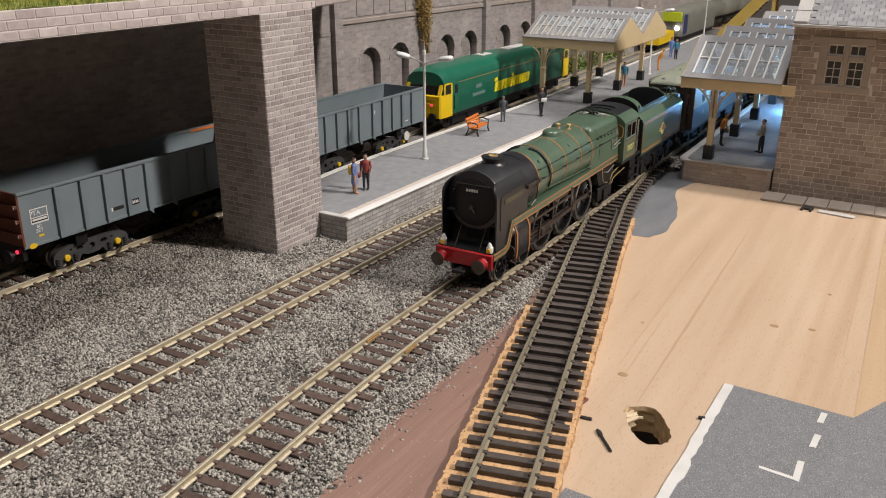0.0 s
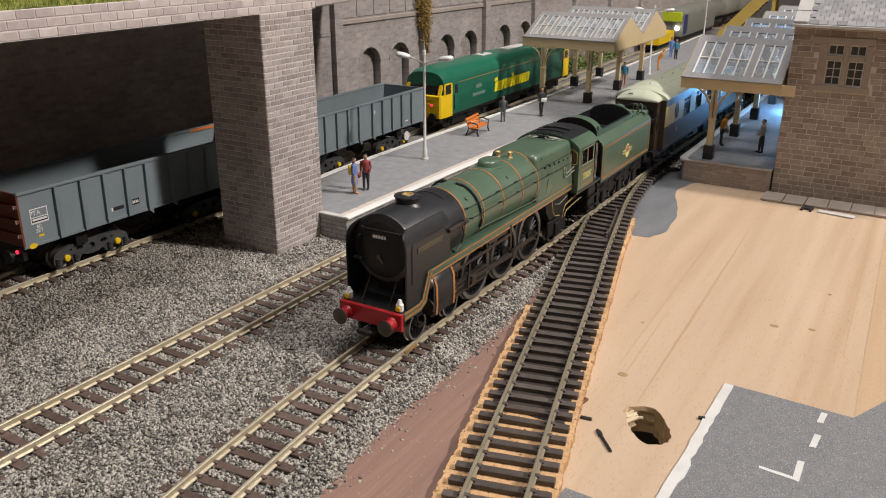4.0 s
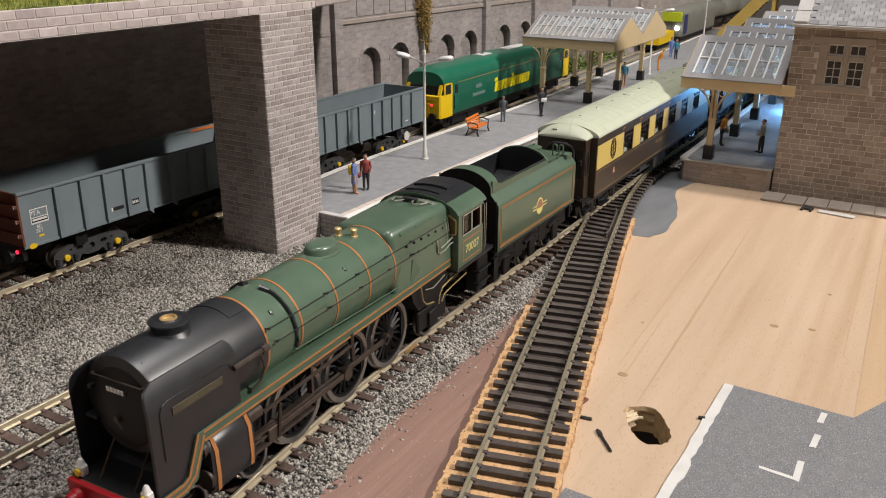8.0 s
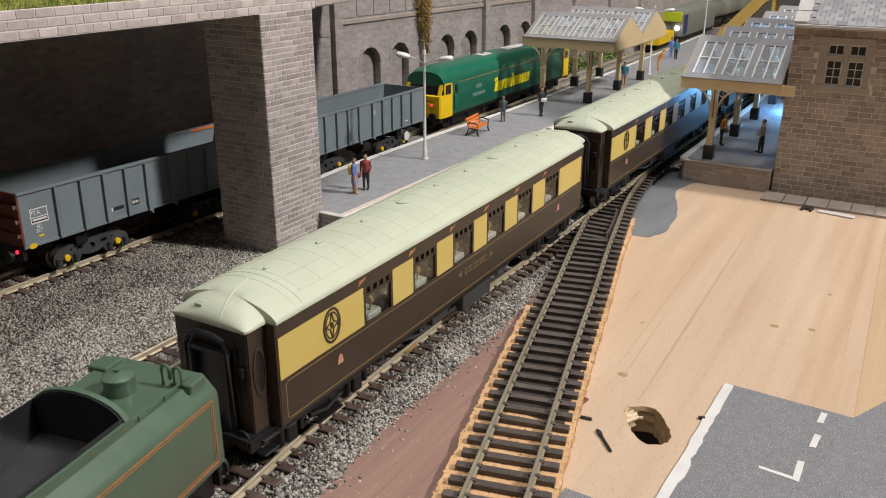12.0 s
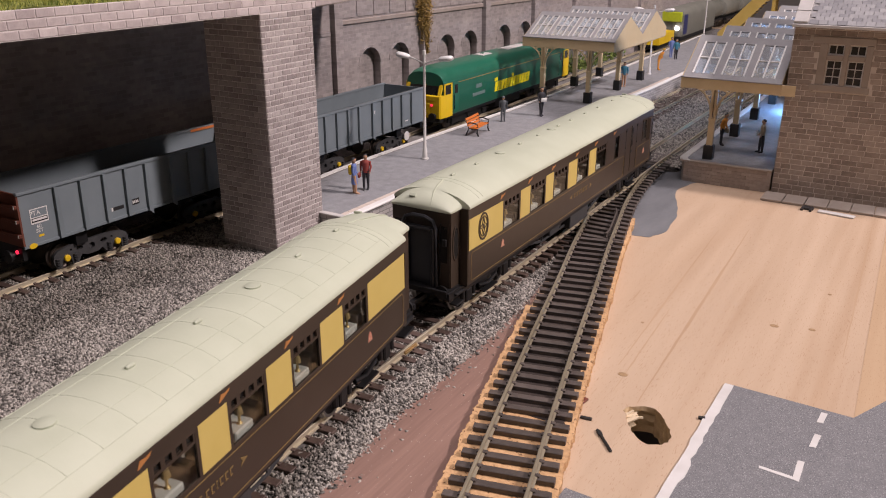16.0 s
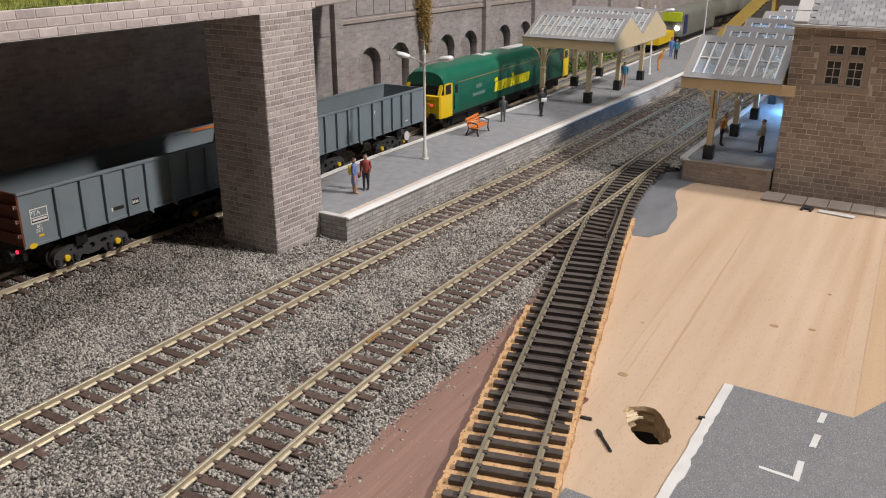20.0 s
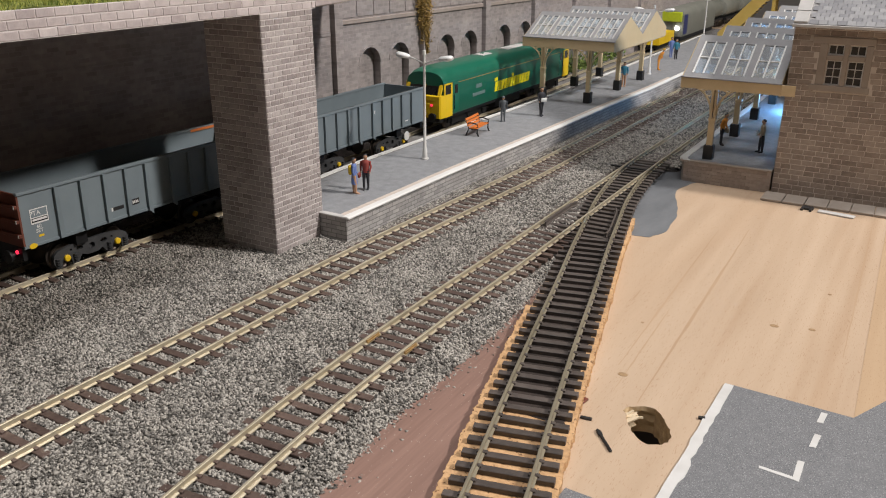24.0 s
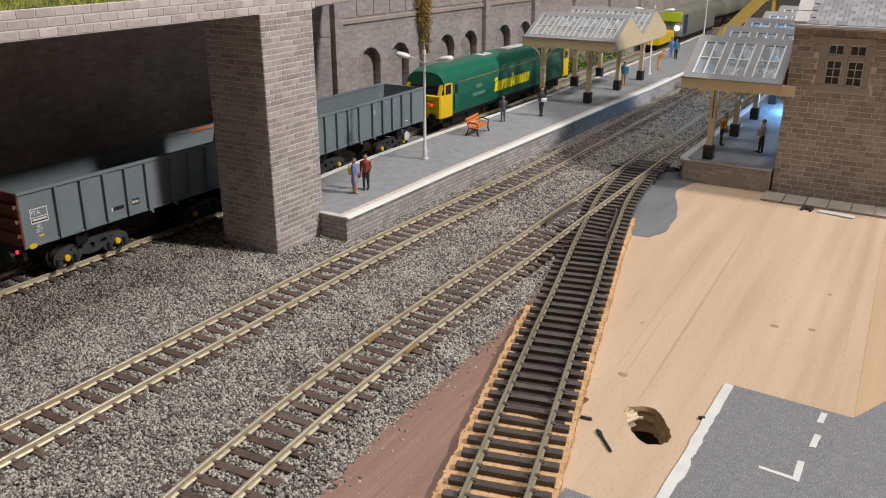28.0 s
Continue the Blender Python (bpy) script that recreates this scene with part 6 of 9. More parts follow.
        rod(bm, (-0.8, 0, 0), (0.8, 0, 0), 1.5, n=12)
        rod(bm, (-0.8, 38, 0), (0.8, 38, 0), 2.3, n=14)
        box(bm, -1.1, 1.1, -2.2, 2.0, -2.0, 2.0, 0.3)
        mr = part("connecting_rod", bm, M_GEAR, L, "steel connecting rod")
        RODS.append(("main", mr, s))
        bm = bmesh.new()
        tube(bm, [(s * 12.6, 9, 16.5), (s * 13.0, 9.5, 12), (s * 12.8, 11, 8.5)], 0.5, 5)
        box(bm, *sorted((s * 11.2, s * 14.0)), 9.5, 14, 8.0, 8.6)
        box(bm, *sorted((s * 11.2, s * 14.0)), 8, 12, 13.0, 13.6)
        part("front_steps", bm, M_FRAME, L)
    # cab
    for s in (-1, 1):
        x = s * 17.2
        bm = bmesh.new()
        a, b = sorted((x, x - s * 0.7))
        for q in ((152.6, 174.0, 24.4, 36.8), (152.6, 155.6, 36.8, 45.2), (171.4, 173.2, 36.8, 45.2), (152.6, 174.0, 45.2, 46.6)):
            box(bm, a, b, *q)
        cs = part("cab_side", bm, M_GREEN, L, "green cab side with two windows", smooth=False)
        a, b = sorted((x + s * 0.05, x + s * 0.3))
        for y0, y1 in ((155.8, 163.4), (163.8, 171.2)):
            bm = bmesh.new()
            box(bm, a, b, y0, y1, 36.8, 37.15)
            box(bm, a, b, y0, y1, 44.75, 45.1)
            box(bm, a, b, y0, y0 + 0.35, 37.15, 44.75)
            box(bm, a, b, y1 - 0.35, y1, 37.15, 44.75)
            part("window_surround", bm, M_SILVER, cs, "pale window surround", smooth=False)
        bm = bmesh.new()
        box(bm, *sorted((x - s * 0.35, x - s * 0.5)), 155.6, 163.4, 36.8, 45.2)
        part("pane", bm, M_CLEAR, cs, "clear cab window pane", smooth=False)
        bm = bmesh.new()
        ring_lines(bm, x, 156.3, 172.8, 26.0, 34.6, 0.4)
        part("lining", bm, M_ORANGE, cs, "orange lined panel", smooth=False)
        bm = bmesh.new()
        tube(bm, [(x, 175.4, 25), (x, 175.4, 44), (x - s * 1.4, 175.2, 46.4)], 0.2, 6)
        tube(bm, [(x, 177.0, 26), (x, 177.0, 44.5)], 0.2, 6)
        part("cab_handrail", bm, M_SILVER, cs)
        if s > 0:
            text_mesh("cab_number", "70007", 4.7, M_NUMBER, cs, side_text(17.28, 164.4, 30.4), "cream painted running number")
    bm = bmesh.new()
    secs = []
    for y in (151.6, 176.6):
        pts = [(17.5, 46.3), (16.7, 47.6), (14.6, 49.4), (11, 51.2), (6.5, 52.4), (2.2, 52.9)]
        outer = [(p[0], y, p[1]) for p in pts] + [(-p[0], y, p[1]) for p in reversed(pts)]
        inner = [(-p[0] * 0.95, y, p[1] - 0.8) for p in pts] + [(p[0] * 0.95, y, p[1] - 0.8) for p in reversed(pts)]
        secs.append(outer + inner)
    loft(bm, secs)
    roof = part("cab_roof", bm, M_GREEN, L, "curved green cab roof", angle=60)
    bm = bmesh.new()
    secs = []
    for y in (152.0, 176.3):
        pts = [(12.4, 50.75), (9.5, 51.85), (6.5, 52.6), (2.2, 53.1)]
        secs.append([(p[0], y, p[1]) for p in pts] + [(-p[0], y, p[1]) for p in reversed(pts)] + [(-11.8, y, 50.0), (11.8, y, 50.0)])
    loft(bm, secs)
    part("roof_top", bm, M_SMOKE, roof, "black roof top", angle=60)
    bm = bmesh.new()
    for y0, y1, h in ((155.0, 160.6, 0.35), (161.6, 167.2, 0.6)):
        secs = []
        for y, e in ((y0, h + 0.25), (y0 + 0.5, h + 0.25), (y0 + 0.51, h), (y1, h * 0.4)):
            top = [(7.4, 52.45), (4.5, 52.85), (0, 53.15), (-4.5, 52.85), (-7.4, 52.45)]
            secs.append([(px, y, pz + e) for px, pz in top] + [(-7.4, y, 51.6), (7.4, y, 51.6)])
        loft(bm, secs)
    part("roof_vent", bm, M_SMOKE, roof, "raised roof ventilator hatch")
    bm = bmesh.new()
    box(bm, -17, 17, 152.7, 153.4, 23.4, 36.0)
    box(bm, -9.8, 9.8, 152.7, 153.4, 36.0, 51)
    for s in (-1, 1):
        box(bm, *sorted((s * 15.9, s * 17)), 152.7, 153.4, 36.0, 46.5)
        box(bm, *sorted((s * 9.8, s * 15.9)), 152.7, 153.4, 36.0, 48.4)
    part("cab_front", bm, M_GREEN, L, smooth=False)
    for s in (-1, 1):
        rim = [(11.7, 38.2), (11.8, 45.0), (12.6, 45.9), (13.6, 45.9), (16.2, 44.2), (16.4, 43.6), (16.4, 39.0), (16.0, 38.2), (12.2, 37.6)]
        mid = Vector((14.0, 41.6))
        inner = [tuple(mid + (Vector(q) - mid) * 0.86) for q in rim]
        secs = [[(s * q[0], 152.0, q[1]), (s * r[0], 152.0, r[1]), (s * r[0], 152.72, r[1]), (s * q[0], 152.72, q[1])] for q, r in zip(rim + rim[:1], inner + inner[:1])]
        bm = bmesh.new()
        loft(bm, secs, caps=False)
        part("spectacle_frame", bm, M_COPPER, L, "brass spectacle frame", smooth=False)
        bm = bmesh.new()
        prism(bm, [(s * q[0], q[1]) for q in inner], "y", 152.4, 152.66)
        part("spectacle_glass", bm, M_AMBER, L, "brownish spectacle glass", smooth=False)
    bm = bmesh.new()
    box(bm, -16.4, 16.4, 153.4, 187, 22, 23.4)
    box(bm, -9, 9, 153.5, 156, 23, 44, 0.8)
    for s in (-1, 1):
        box(bm, *sorted((s * 10, s * 15)), 164, 169, 23, 31, 0.5)
    part("cab_interior", bm, M_SMOKE, L)
    bm = bmesh.new()
    box(bm, -16.2, 16.2, 173.2, 173.8, 45.0, 47.8)
    for s in (-1, 1):
        box(bm, *sorted((s * 15.6, s * 16.3)), 171.6, 173.9, 23.4, 45)
        rod(bm, (s * 9, 157, 40), (s * 9, 157, 42), 1.3, n=10)
    part("red_cab_lining", bm, M_CABRED, L, "red painted cab lining", smooth=False)
    return L


def build_tender():
    T = thing("tender", at(0, 0), "dark green lined tender with an empty coal space", "tender")
    bm = bmesh.new()
    box(bm, -14, 14, 0, 80, 16.6, 19.6, 0.3)
    for s in (-1, 1):
        box(bm, s * 12.2 - 0.8, s * 12.2 + 0.8, 1, 79, 9.5, 17)
        for y in (12, 38, 64):
            box(bm, s * 13.4 - 0.9, s * 13.4 + 0.9, y - 3, y + 3, 4.6, 13.5, 0.5)
            tube(bm, [(s * 13.8, y - 8, 13.2), (s * 13.9, y, 15.2), (s * 13.8, y + 8, 13.2)], 0.9, 5)
        for y in (25, 51):
            box(bm, s * 12.6 - 0.6, s * 12.6 + 0.6, y - 4, y + 4, 8, 16)
        box(bm, s * 13 - 1.5, s * 13 + 1.5, -1, 3, 5.5, 16)
    part("tender_frame", bm, M_FRAME, T, "black tender frames with springs")
    for y in (12, 38, 64):
        wheelset("tender_wheelset", T, y, 6.7, 10, "small spoked tender wheels")
    side = [(16.4, 19.6), (16.8, 20.2), (16.8, 39.6), (16.55, 40.5), (16.0, 41.2), (13.0, 44.6)]
    bm = bmesh.new()
    full = [(p[0], p[1]) for p in side] + [(-p[0], p[1]) for p in reversed(side)]
    loft(bm, [[(p[0], y, p[1]) for p in full] for y in (53.0, 79.7)])
    for s in (-1, 1):
        wall = [(s * p[0], p[1]) for p in side] + [(s * 12.3, 44.6), (s * 12.3, 19.6)]
        loft(bm, [[(p[0], y, p[1]) for p in wall] for y in (-2.4, 53.0)])
    tank = part("tank", bm, M_GREEN, T, "green tender tank with rolled-in sides", angle=40)
    # coal space walls
    for s in (-1, 1):
        bm = bmesh.new()
        prism(bm, [(-1, 42.6), (54.6, 42.6), (54.6, 46.9), (50, 46.9), (8, 47.2), (3, 48.6), (-1, 50.2)], "x", *sorted((s * 13.0, s * 12.3)))
        part("coal_rail", bm, M_GREEN, T, "green coal space side", smooth=False)
    pts = [(13.0, 44.4)] + [(12.9 * math.cos(math.radians(a)), 46.4 + 7.6 * math.sin(math.radians(a))) for a in range(10, 171, 16)] + [(-13.0, 44.4)]
    low = [(p[0], min(p[1], 44.4 + (p[1] - 44.4) * 0.81)) for p in pts]
    bm = bmesh.new()
    prism(bm, low, "y", 52.6, 54.0)
    part("rear_bulkhead", bm, M_GREEN, T, "arched coal bulkhead", smooth=False)
    bm = bmesh.new()
    n = len(pts)
    hollow = [(p[0] * 0.9, 44.4 + (p[1] - 44.4) * 0.88) for p in pts]
    secs = [[(p[0], y, p[1]) for p in pts] + [(q[0], y, q[1]) for q in reversed(hollow)] for y in (-2.2, 4.6)]
    loft(bm, secs)
    part("front_arch", bm, M_GREEN, T, "green arched front plate", angle=50)
    for x in (-12.25, 12.05):
        bm = bmesh.new()
        box(bm, x, x + 0.2, 1.2, 52.5, 25, 48.0)
        part("coal_side", bm, M_SMOKE, T, "black inner side of the coal space", smooth=False)
    bm = bmesh.new()
    prism(bm, [(-1.2, 24), (-1.2, 28), (20, 29), (52.4, 39.5), (52.4, 24)], "x", -12.0, 12.0)
    part("coal_space", bm, M_SMOKE, T, "black empty sloping coal space", smooth=False)
    bm = bmesh.new()
    box(bm, -11.9, -6.0, 7, 30, 29.4, 45.0, 0.4)
    part("tool_locker", bm, M_SMOKE, T, "black locker in the coal space")
    bm = bmesh.new()
    prism(bm, [(12.2, 34), (12.2, 45.5)] + [(12.2 * math.cos(math.radians(a)), 45.9 + 5.9 * math.sin(math.radians(a))) for a in range(10, 171, 16)] + [(-12.2, 45.5), (-12.2, 34)], "y", 52.3, 52.55)
    part("bulkhead_face", bm, M_SMOKE, T, smooth=False)
    bm = bmesh.new()
    box(bm, -16.0, 16.0, -2.9, -2.2, 20, 42.0)
    box(bm, -9, 9, -3.8, -2.8, 22, 42, 0.5)
    part("front_plate", bm, M_FRAME, T, "black tender front", smooth=False)
    bm = bmesh.new()
    face = [(16.5, 20), (16.5, 39.6), (15.9, 41.0)] + pts + [(-15.9, 41.0), (-16.5, 39.6), (-16.5, 20)]
    prism(bm, face, "y", -2.62, -2.28)
    part("front_bulkhead", bm, M_FRAME, T, "black arched tender front", smooth=False)
    bm = bmesh.new()
    lathe(bm, [(3.6, 44.5), (3.6, 48.2), (3.9, 48.3), (3.9, 49.0), (2.6, 49.6), (0.6, 49.9), (0.6, 50.6), (0.05, 50.6)], (0, 66, 0), "z", 20)
    part("water_filler", bm, M_GREEN, T, "round green water filler")
    for x in (7.5, 10.8):
        bm = bmesh.new()
        tube(bm, [(x, 72, 44.5), (x, 72, 49)] + [(x + 1.1 - 1.1 * math.cos(a), 72, 49 + 1.1 * math.sin(a)) for a in (0.5, 1.2, 1.9, 2.6)] + [(x + 2.2, 72, 46.5)], 0.42, 6)
        part("vent_pipe", bm, M_GREEN, T)
    bm = bmesh.new()
    tube(bm, [(12.4, 55, 46), (12.6, 75, 46)], 0.25, 5)
    for y in (57, 66, 75):
        rod(bm, (12.5, y, 44.4), (12.5, y, 46.2), 0.3, n=5)
    part("tank_rail", bm, M_GREEN, T)
    for s in (-1, 1):
        bm = bmesh.new()
        box(bm, *sorted((s * 9.4, s * 15.2)), 72, 78, 43.4, 45.6, 0.3)
        part("tool_box", bm, M_GREEN, T)
    for s in (-1, 1):
        bm = bmesh.new()
        ring_lines(bm, s * 16.82, -0.6, 77.4, 21.3, 39.4, 0.38)
        ring_lines(bm, s * 16.82, 0.4, 76.4, 22.2, 38.5, 0.2)
        part("lining", bm, M_ORANGE, tank, "orange lined panel", smooth=False)
        bm = bmesh.new()
        x = s * 16.84
        a, b = sorted((x, x + s * 0.12))
        pts = [(38.4 + 3.5 * math.cos(t), 29.4 + 3.9 * math.sin(t)) for t in [2 * math.pi * k / 20 for k in range(20)]]
        prism(bm, pts, "x", a, b)
        for dz in (-0.75, 0.75):
            prism(bm, [(31.0, 29.2 + dz), (46.0, 29.2 + dz), (46.0, 29.6 + dz), (31.0, 29.6 + dz)], "x", a, b)
        crest = part("crest", bm, M_NUMBER, tank, "round yellow and red crest with side bars", smooth=False)
        bm = bmesh.new()
        a, b = sorted((x + s * 0.12, x + s * 0.2))
        prism(bm, [(38.4 + 2.9 * math.cos(t), 29.4 + 3.3 * max(-0.25, math.sin(t))) for t in [2 * math.pi * k / 20 for k in range(20)]], "x", a, b)
        part("crest_centre", bm, mat("crest_red", (0.34, 0.16, 0.12), 0.5), crest)
    for s in (-1, 1):
        bm = bmesh.new()
        lathe(bm, [(1.9, 80), (1.9, 83.2), (3.0, 83.6), (3.1, 84.4), (0.05, 84.8)], (s * 11.4, 0, 14.4), "y", 16)
        part("buffer", bm, M_FRAME, T)
    bm = bmesh.new()
    box(bm, -15, 15, 79, 80.3, 12, 19.6, 0.2)
    box(bm, -1, 1, 80, 90, 8.4, 10.4)
    part("rear_beam", bm, M_FRAME, T)
    bm = bmesh.new()
    box(bm, -5, 5, -7.5, 1, 15.5, 18.5)
    part("drawbar", bm, M_FRAME, T)
    return T


LOCO = build_loco()
TENDER = build_tender()


M_UMBER = mat("umber_brown", (0.031, 0.0210, 0.0142), 0.40, scale=150, bump=0.03, col2=(0.050, 0.0355, 0.0255))
M_COACHCREAM = mat("coach_cream", (0.56, 0.43, 0.115), 0.45, scale=150, bump=0.02, col2=(0.62, 0.485, 0.15))
M_COACHROOF = mat("coach_roof", (0.42, 0.455, 0.345), 0.5, scale=90, bump=0.05, col2=(0.50, 0.535, 0.42))
M_ROOFSEAM = mat("roof_seam", (0.36, 0.39, 0.295), 0.6, scale=90, bump=0, col2=(0.44, 0.475, 0.37))
M_GOLD = mat("gold_line", (0.20, 0.135, 0.05), 0.45, scale=300, bump=0)
M_CLOTH = mat("table_cloth", (0.78, 0.77, 0.74), 0.8, scale=300, bump=0)
M_SEAT = mat("coach_seat", (0.46, 0.37, 0.33), 0.8, scale=300, bump=0)
M_INSIDE = mat("coach_lining", (0.56, 0.48, 0.42), 0.7, scale=300, bump=0)
M_CRESTRED = mat("crest_red_gilt", (0.40, 0.07, 0.04), 0.5, scale=1400, bump=0, col2=(0.62, 0.40, 0.28))


def coach_side(C, s, windows, brake, main):
    """One side of a coach: lower panel, window band, cantrail."""
    y0, y1 = 13.0, 13.0 + main
    x1, x0 = s * 18.0, s * 17.2

    def slab(nm, m, a, b, c, d, out=0.0, lab="", parent=C, bev=0.0):
        bm = bmesh.new()
        box(bm, *sorted((x0, x1 + s * out)), a, b, c, d, bev)
        return part(nm, bm, m, parent, lab, smooth=False)
    lower = slab("lower_panel", M_UMBER, y0, y1, 15.0, 29.5, 0, "umber brown lower panel")
    slab("cantrail", M_UMBER, y0, y1, 42.5, 47.0, 0, "umber brown cantrail")
    edge = y0
    for a, b in windows:
        guard = brake and a > 153
        slab("cream_panel" if not (brake and a > 153) else "brown_panel", M_COACHCREAM if not (brake and a > 153) else M_UMBER, edge + 0.5, y0 + a - 0.5, 29.5, 42.5, 0.06,
             "cream painted panel" if not (brake and a > 153) else "umber brown panel")
        for q in ((y0 + a - 0.5, y0 + a + 0.6), (y0 + b - 0.6, y0 + b + 0.5)):
            slab("window_pillar", M_UMBER, q[0], q[1], 29.5, 42.5)
        slab("window_head", M_UMBER, y0 + a + 0.6, y0 + b - 0.6, 41.7, 42.5)
        bm = bmesh.new()
        box(bm, *sorted((s * 17.35, s * 17.5)), y0 + a + 0.6, y0 + b - 0.6, 29.5, 41.7 if guard else 38.8)
        part("pane", bm, M_CLEAR, C, "clear window pane", smooth=False)
        edge = y0 + b
        if guard:
            # four pale upright strips behind one edge of the pane
            bm = bmesh.new()
            for k in range(4):
                box(bm, *sorted((s * (16.5 + 0.12 * (k % 2)), s * (16.8 + 0.12 * (k % 2)))), y0 + a + 0.7 + k * 0.65, y0 + a + 1.35 + k * 0.65, 29.5, 41.7)
            part("blind", bm, M_CLOTH, C, "pale strips behind one edge of the window", smooth=False)
            continue
        bm = bmesh.new()
        n = 4
        w = (b - a - 1.2) / n
        box(bm, *sorted((x0, x1 - s * 0.1)), y0 + a + 0.6, y0 + b - 0.6, 38.8, 39.5)
        for k in range(n + 1):
            yy = y0 + a + 0.6 + k * w
            box(bm, *sorted((x0, x1 - s * 0.1)), max(yy - 0.7, y0 + a + 0.6), min(yy + 0.7, y0 + b - 0.6), 39.5, 41.7)
        part("toplight", bm, M_UMBER, C, "row of small ventilator lights", smooth=False)
        bm = bmesh.new()
        box(bm, *sorted((s * 17.0, s * 17.15)), y0 + a + 0.6, y0 + b - 0.6, 39.5, 41.7)
        part("toplight_glass", bm, M_DARKGLASS, C, smooth=False)
    slab("cream_panel" if not brake else "brown_panel", M_COACHCREAM if not brake else M_UMBER, edge + 0.5, y1 - (0.8 if not brake else 0), 29.5, 42.5, 0.06, "cream painted panel" if not brake else "umber brown panel")
    if brake:
        for k, yy in enumerate((194.8, 204.6)):
            bm = bmesh.new()
            ring_lines(bm, x1 + s * 0.05, yy, yy + 9.4, 16.5, 43.5, 0.3, 0.12)
            door = part("guard_door", bm, M_UMBER, lower, "panelled guard door", smooth=False)
            for z in (21.5, 32.4, 42.0):
                bm = bmesh.new()
                yh = yy + (0.1 if k == 0 else 9.2)
                box(bm, *sorted((x1, x1 + s * 0.55)), yh - 0.6, yh + 0.6, z - 0.5, z + 0.5, 0.15)
                part("hinge", bm, M_SMOKE, door, "small black hinge", smooth=False)
        bm = bmesh.new()
        for yy in (203.6, 205.2):
            tube(bm, [(x1, yy, 42.0), (x1 + s * 0.6, yy, 41.6), (x1 + s * 0.6, yy, 32.0), (x1, yy, 31.4)], 0.22, 5)
        box(bm, *sorted((x1 - s * 0.02, x1 + s * 0.14)), 203.9, 204.9, 31.5, 42)
        for q in (-1, 1):
            tube(bm, [(x1 + s * 0.5, 204.4, 29.2), (x1 + s * 0.5, 204.4 + q * 1.6, 27.9)], 0.25, 5)
        part("door_rail", bm, M_SMOKE, lower, "dark door grab rail")
        bm = bmesh.new()
        box(bm, *sorted((x1, x1 + s * 0.12)), 225.2, 231.2, 31.2, 42.2)
        part("guard_window", bm, M_DARKGLASS, lower, "dark guard window", smooth=False)
        bm = bmesh.new()
        ring_lines(bm, x1 + s * 0.1, 224.3, 232.0, 30.4, 43.0, 0.7, 0.3)
        part("window_surround", bm, M_UMBER, lower, smooth=False)
        bm = bmesh.new()
        prism(bm, [(x1 - s * 0.2, 232.4), (x1 + s * 2.0, 233.4), (x1 + s * 2.0, 238.2), (x1 - s * 0.2, 239.2)], "z", 29.6, 42.6)
        lookout = part("lookout", bm, M_UMBER, lower, "projecting guard lookout", smooth=False)
        bm = bmesh.new()
        box(bm, *sorted((x1 + s * 1.9, x1 + s * 2.1)), 236.0, 237.6, 32.2, 39.6)
        part("lookout_window", bm, M_DARKGLASS, lookout, "dark narrow lookout window", smooth=False)
    # thin gold lines and lettering as plain bars
    bm = bmesh.new()
    d = s * 0.1
    for a, b in (((y0 + 2.2, 193.8), (215.6, y1 - 2.2)) if brake else ((y0 + 2.2, y1 - 2.2),)):
        for z in (16.1, 28.0):
            box(bm, *sorted((x1, x1 + d)), a + 1.0, b - 1.0, z, z + 0.28)
        for q in (a, b - 0.35):
            box(bm, *sorted((x1, x1 + d)), q, q + 0.35, 17.1, 27.2)
        for q, e in ((a, 1), (b, -1)):
            for zc, f in ((17.1, -1), (27.2, 1)):
                prism(bm, [(q, zc), (q + e * 0.35, zc), (q + e * 1.15, zc + f * 0.75), (q + e * 1.15, zc + f * 1.05)], "x", *sorted((x1, x1 + d)))
    part("gold_lining", bm, M_GOLD, lower, "thin gold lining", smooth=False)
    mid = y0 + 117
    bm = bmesh.new()
    yy = mid - 9.2
    for w in (1.5, 1.2, 1.5, 0.0, 1.4, 1.4, 0.6, 1.5, 1.3, 1.4):
        if w:
            box(bm, *sorted((x1, x1 + d)), yy, yy + w * 0.35, 22.6, 24.9)
            box(bm, *sorted((x1, x1 + d)), yy + w * 0.35, yy + w, 24.5, 24.9)
            box(bm, *sorted((x1, x1 + d)), yy + w * 0.35, yy + w * 0.8, 22.6, 22.95)
        yy += w + 0.65
    for q in (-1, 1):
        prism(bm, [(mid + q * 14.5, 23.8), (mid + q * 11.5, 25.1), (mid + q * 12.3, 23.8), (mid + q * 11.5, 22.5)], "x", *sorted((x1, x1 + d)))
    part("name_bar", bm, M_GOLD, lower, "gold name lettering as plain bars", smooth=False)
    gaps = [(a, b) for a, b in windows][:7]
    bm = bmesh.new()
    for a, b in gaps:
        yy = y0 + a - 3.2
        prism(bm, [(yy, 43.7), (yy + 0.5, 43.7), (yy + 4.0, 44.9), (yy + 4.4, 45.6), (yy + 2.6, 45.2), (yy + 0.9, 45.5)], "x", *sorted((x1, x1 + d)))
    part("cantrail_bar", bm, mat("gilt_letters", (0.46, 0.20, 0.06), 0.5), lower, "gilt letters as plain bars", smooth=False)
    for c in ([27.7, main - 28.8] if not brake else [29.7, main - 14.2]):
        bm = bmesh.new()
        prism(bm, [(y0 + c - 1.6, 22.2), (y0 + c + 1.6, 22.2), (y0 + c + 1.3, 23.0), (y0 + c + 1.0, 24.6), (y0 + c, 25.6), (y0 + c - 1.0, 24.6), (y0 + c - 1.3, 23.0)], "x", *sorted((x1, x1 + d)))
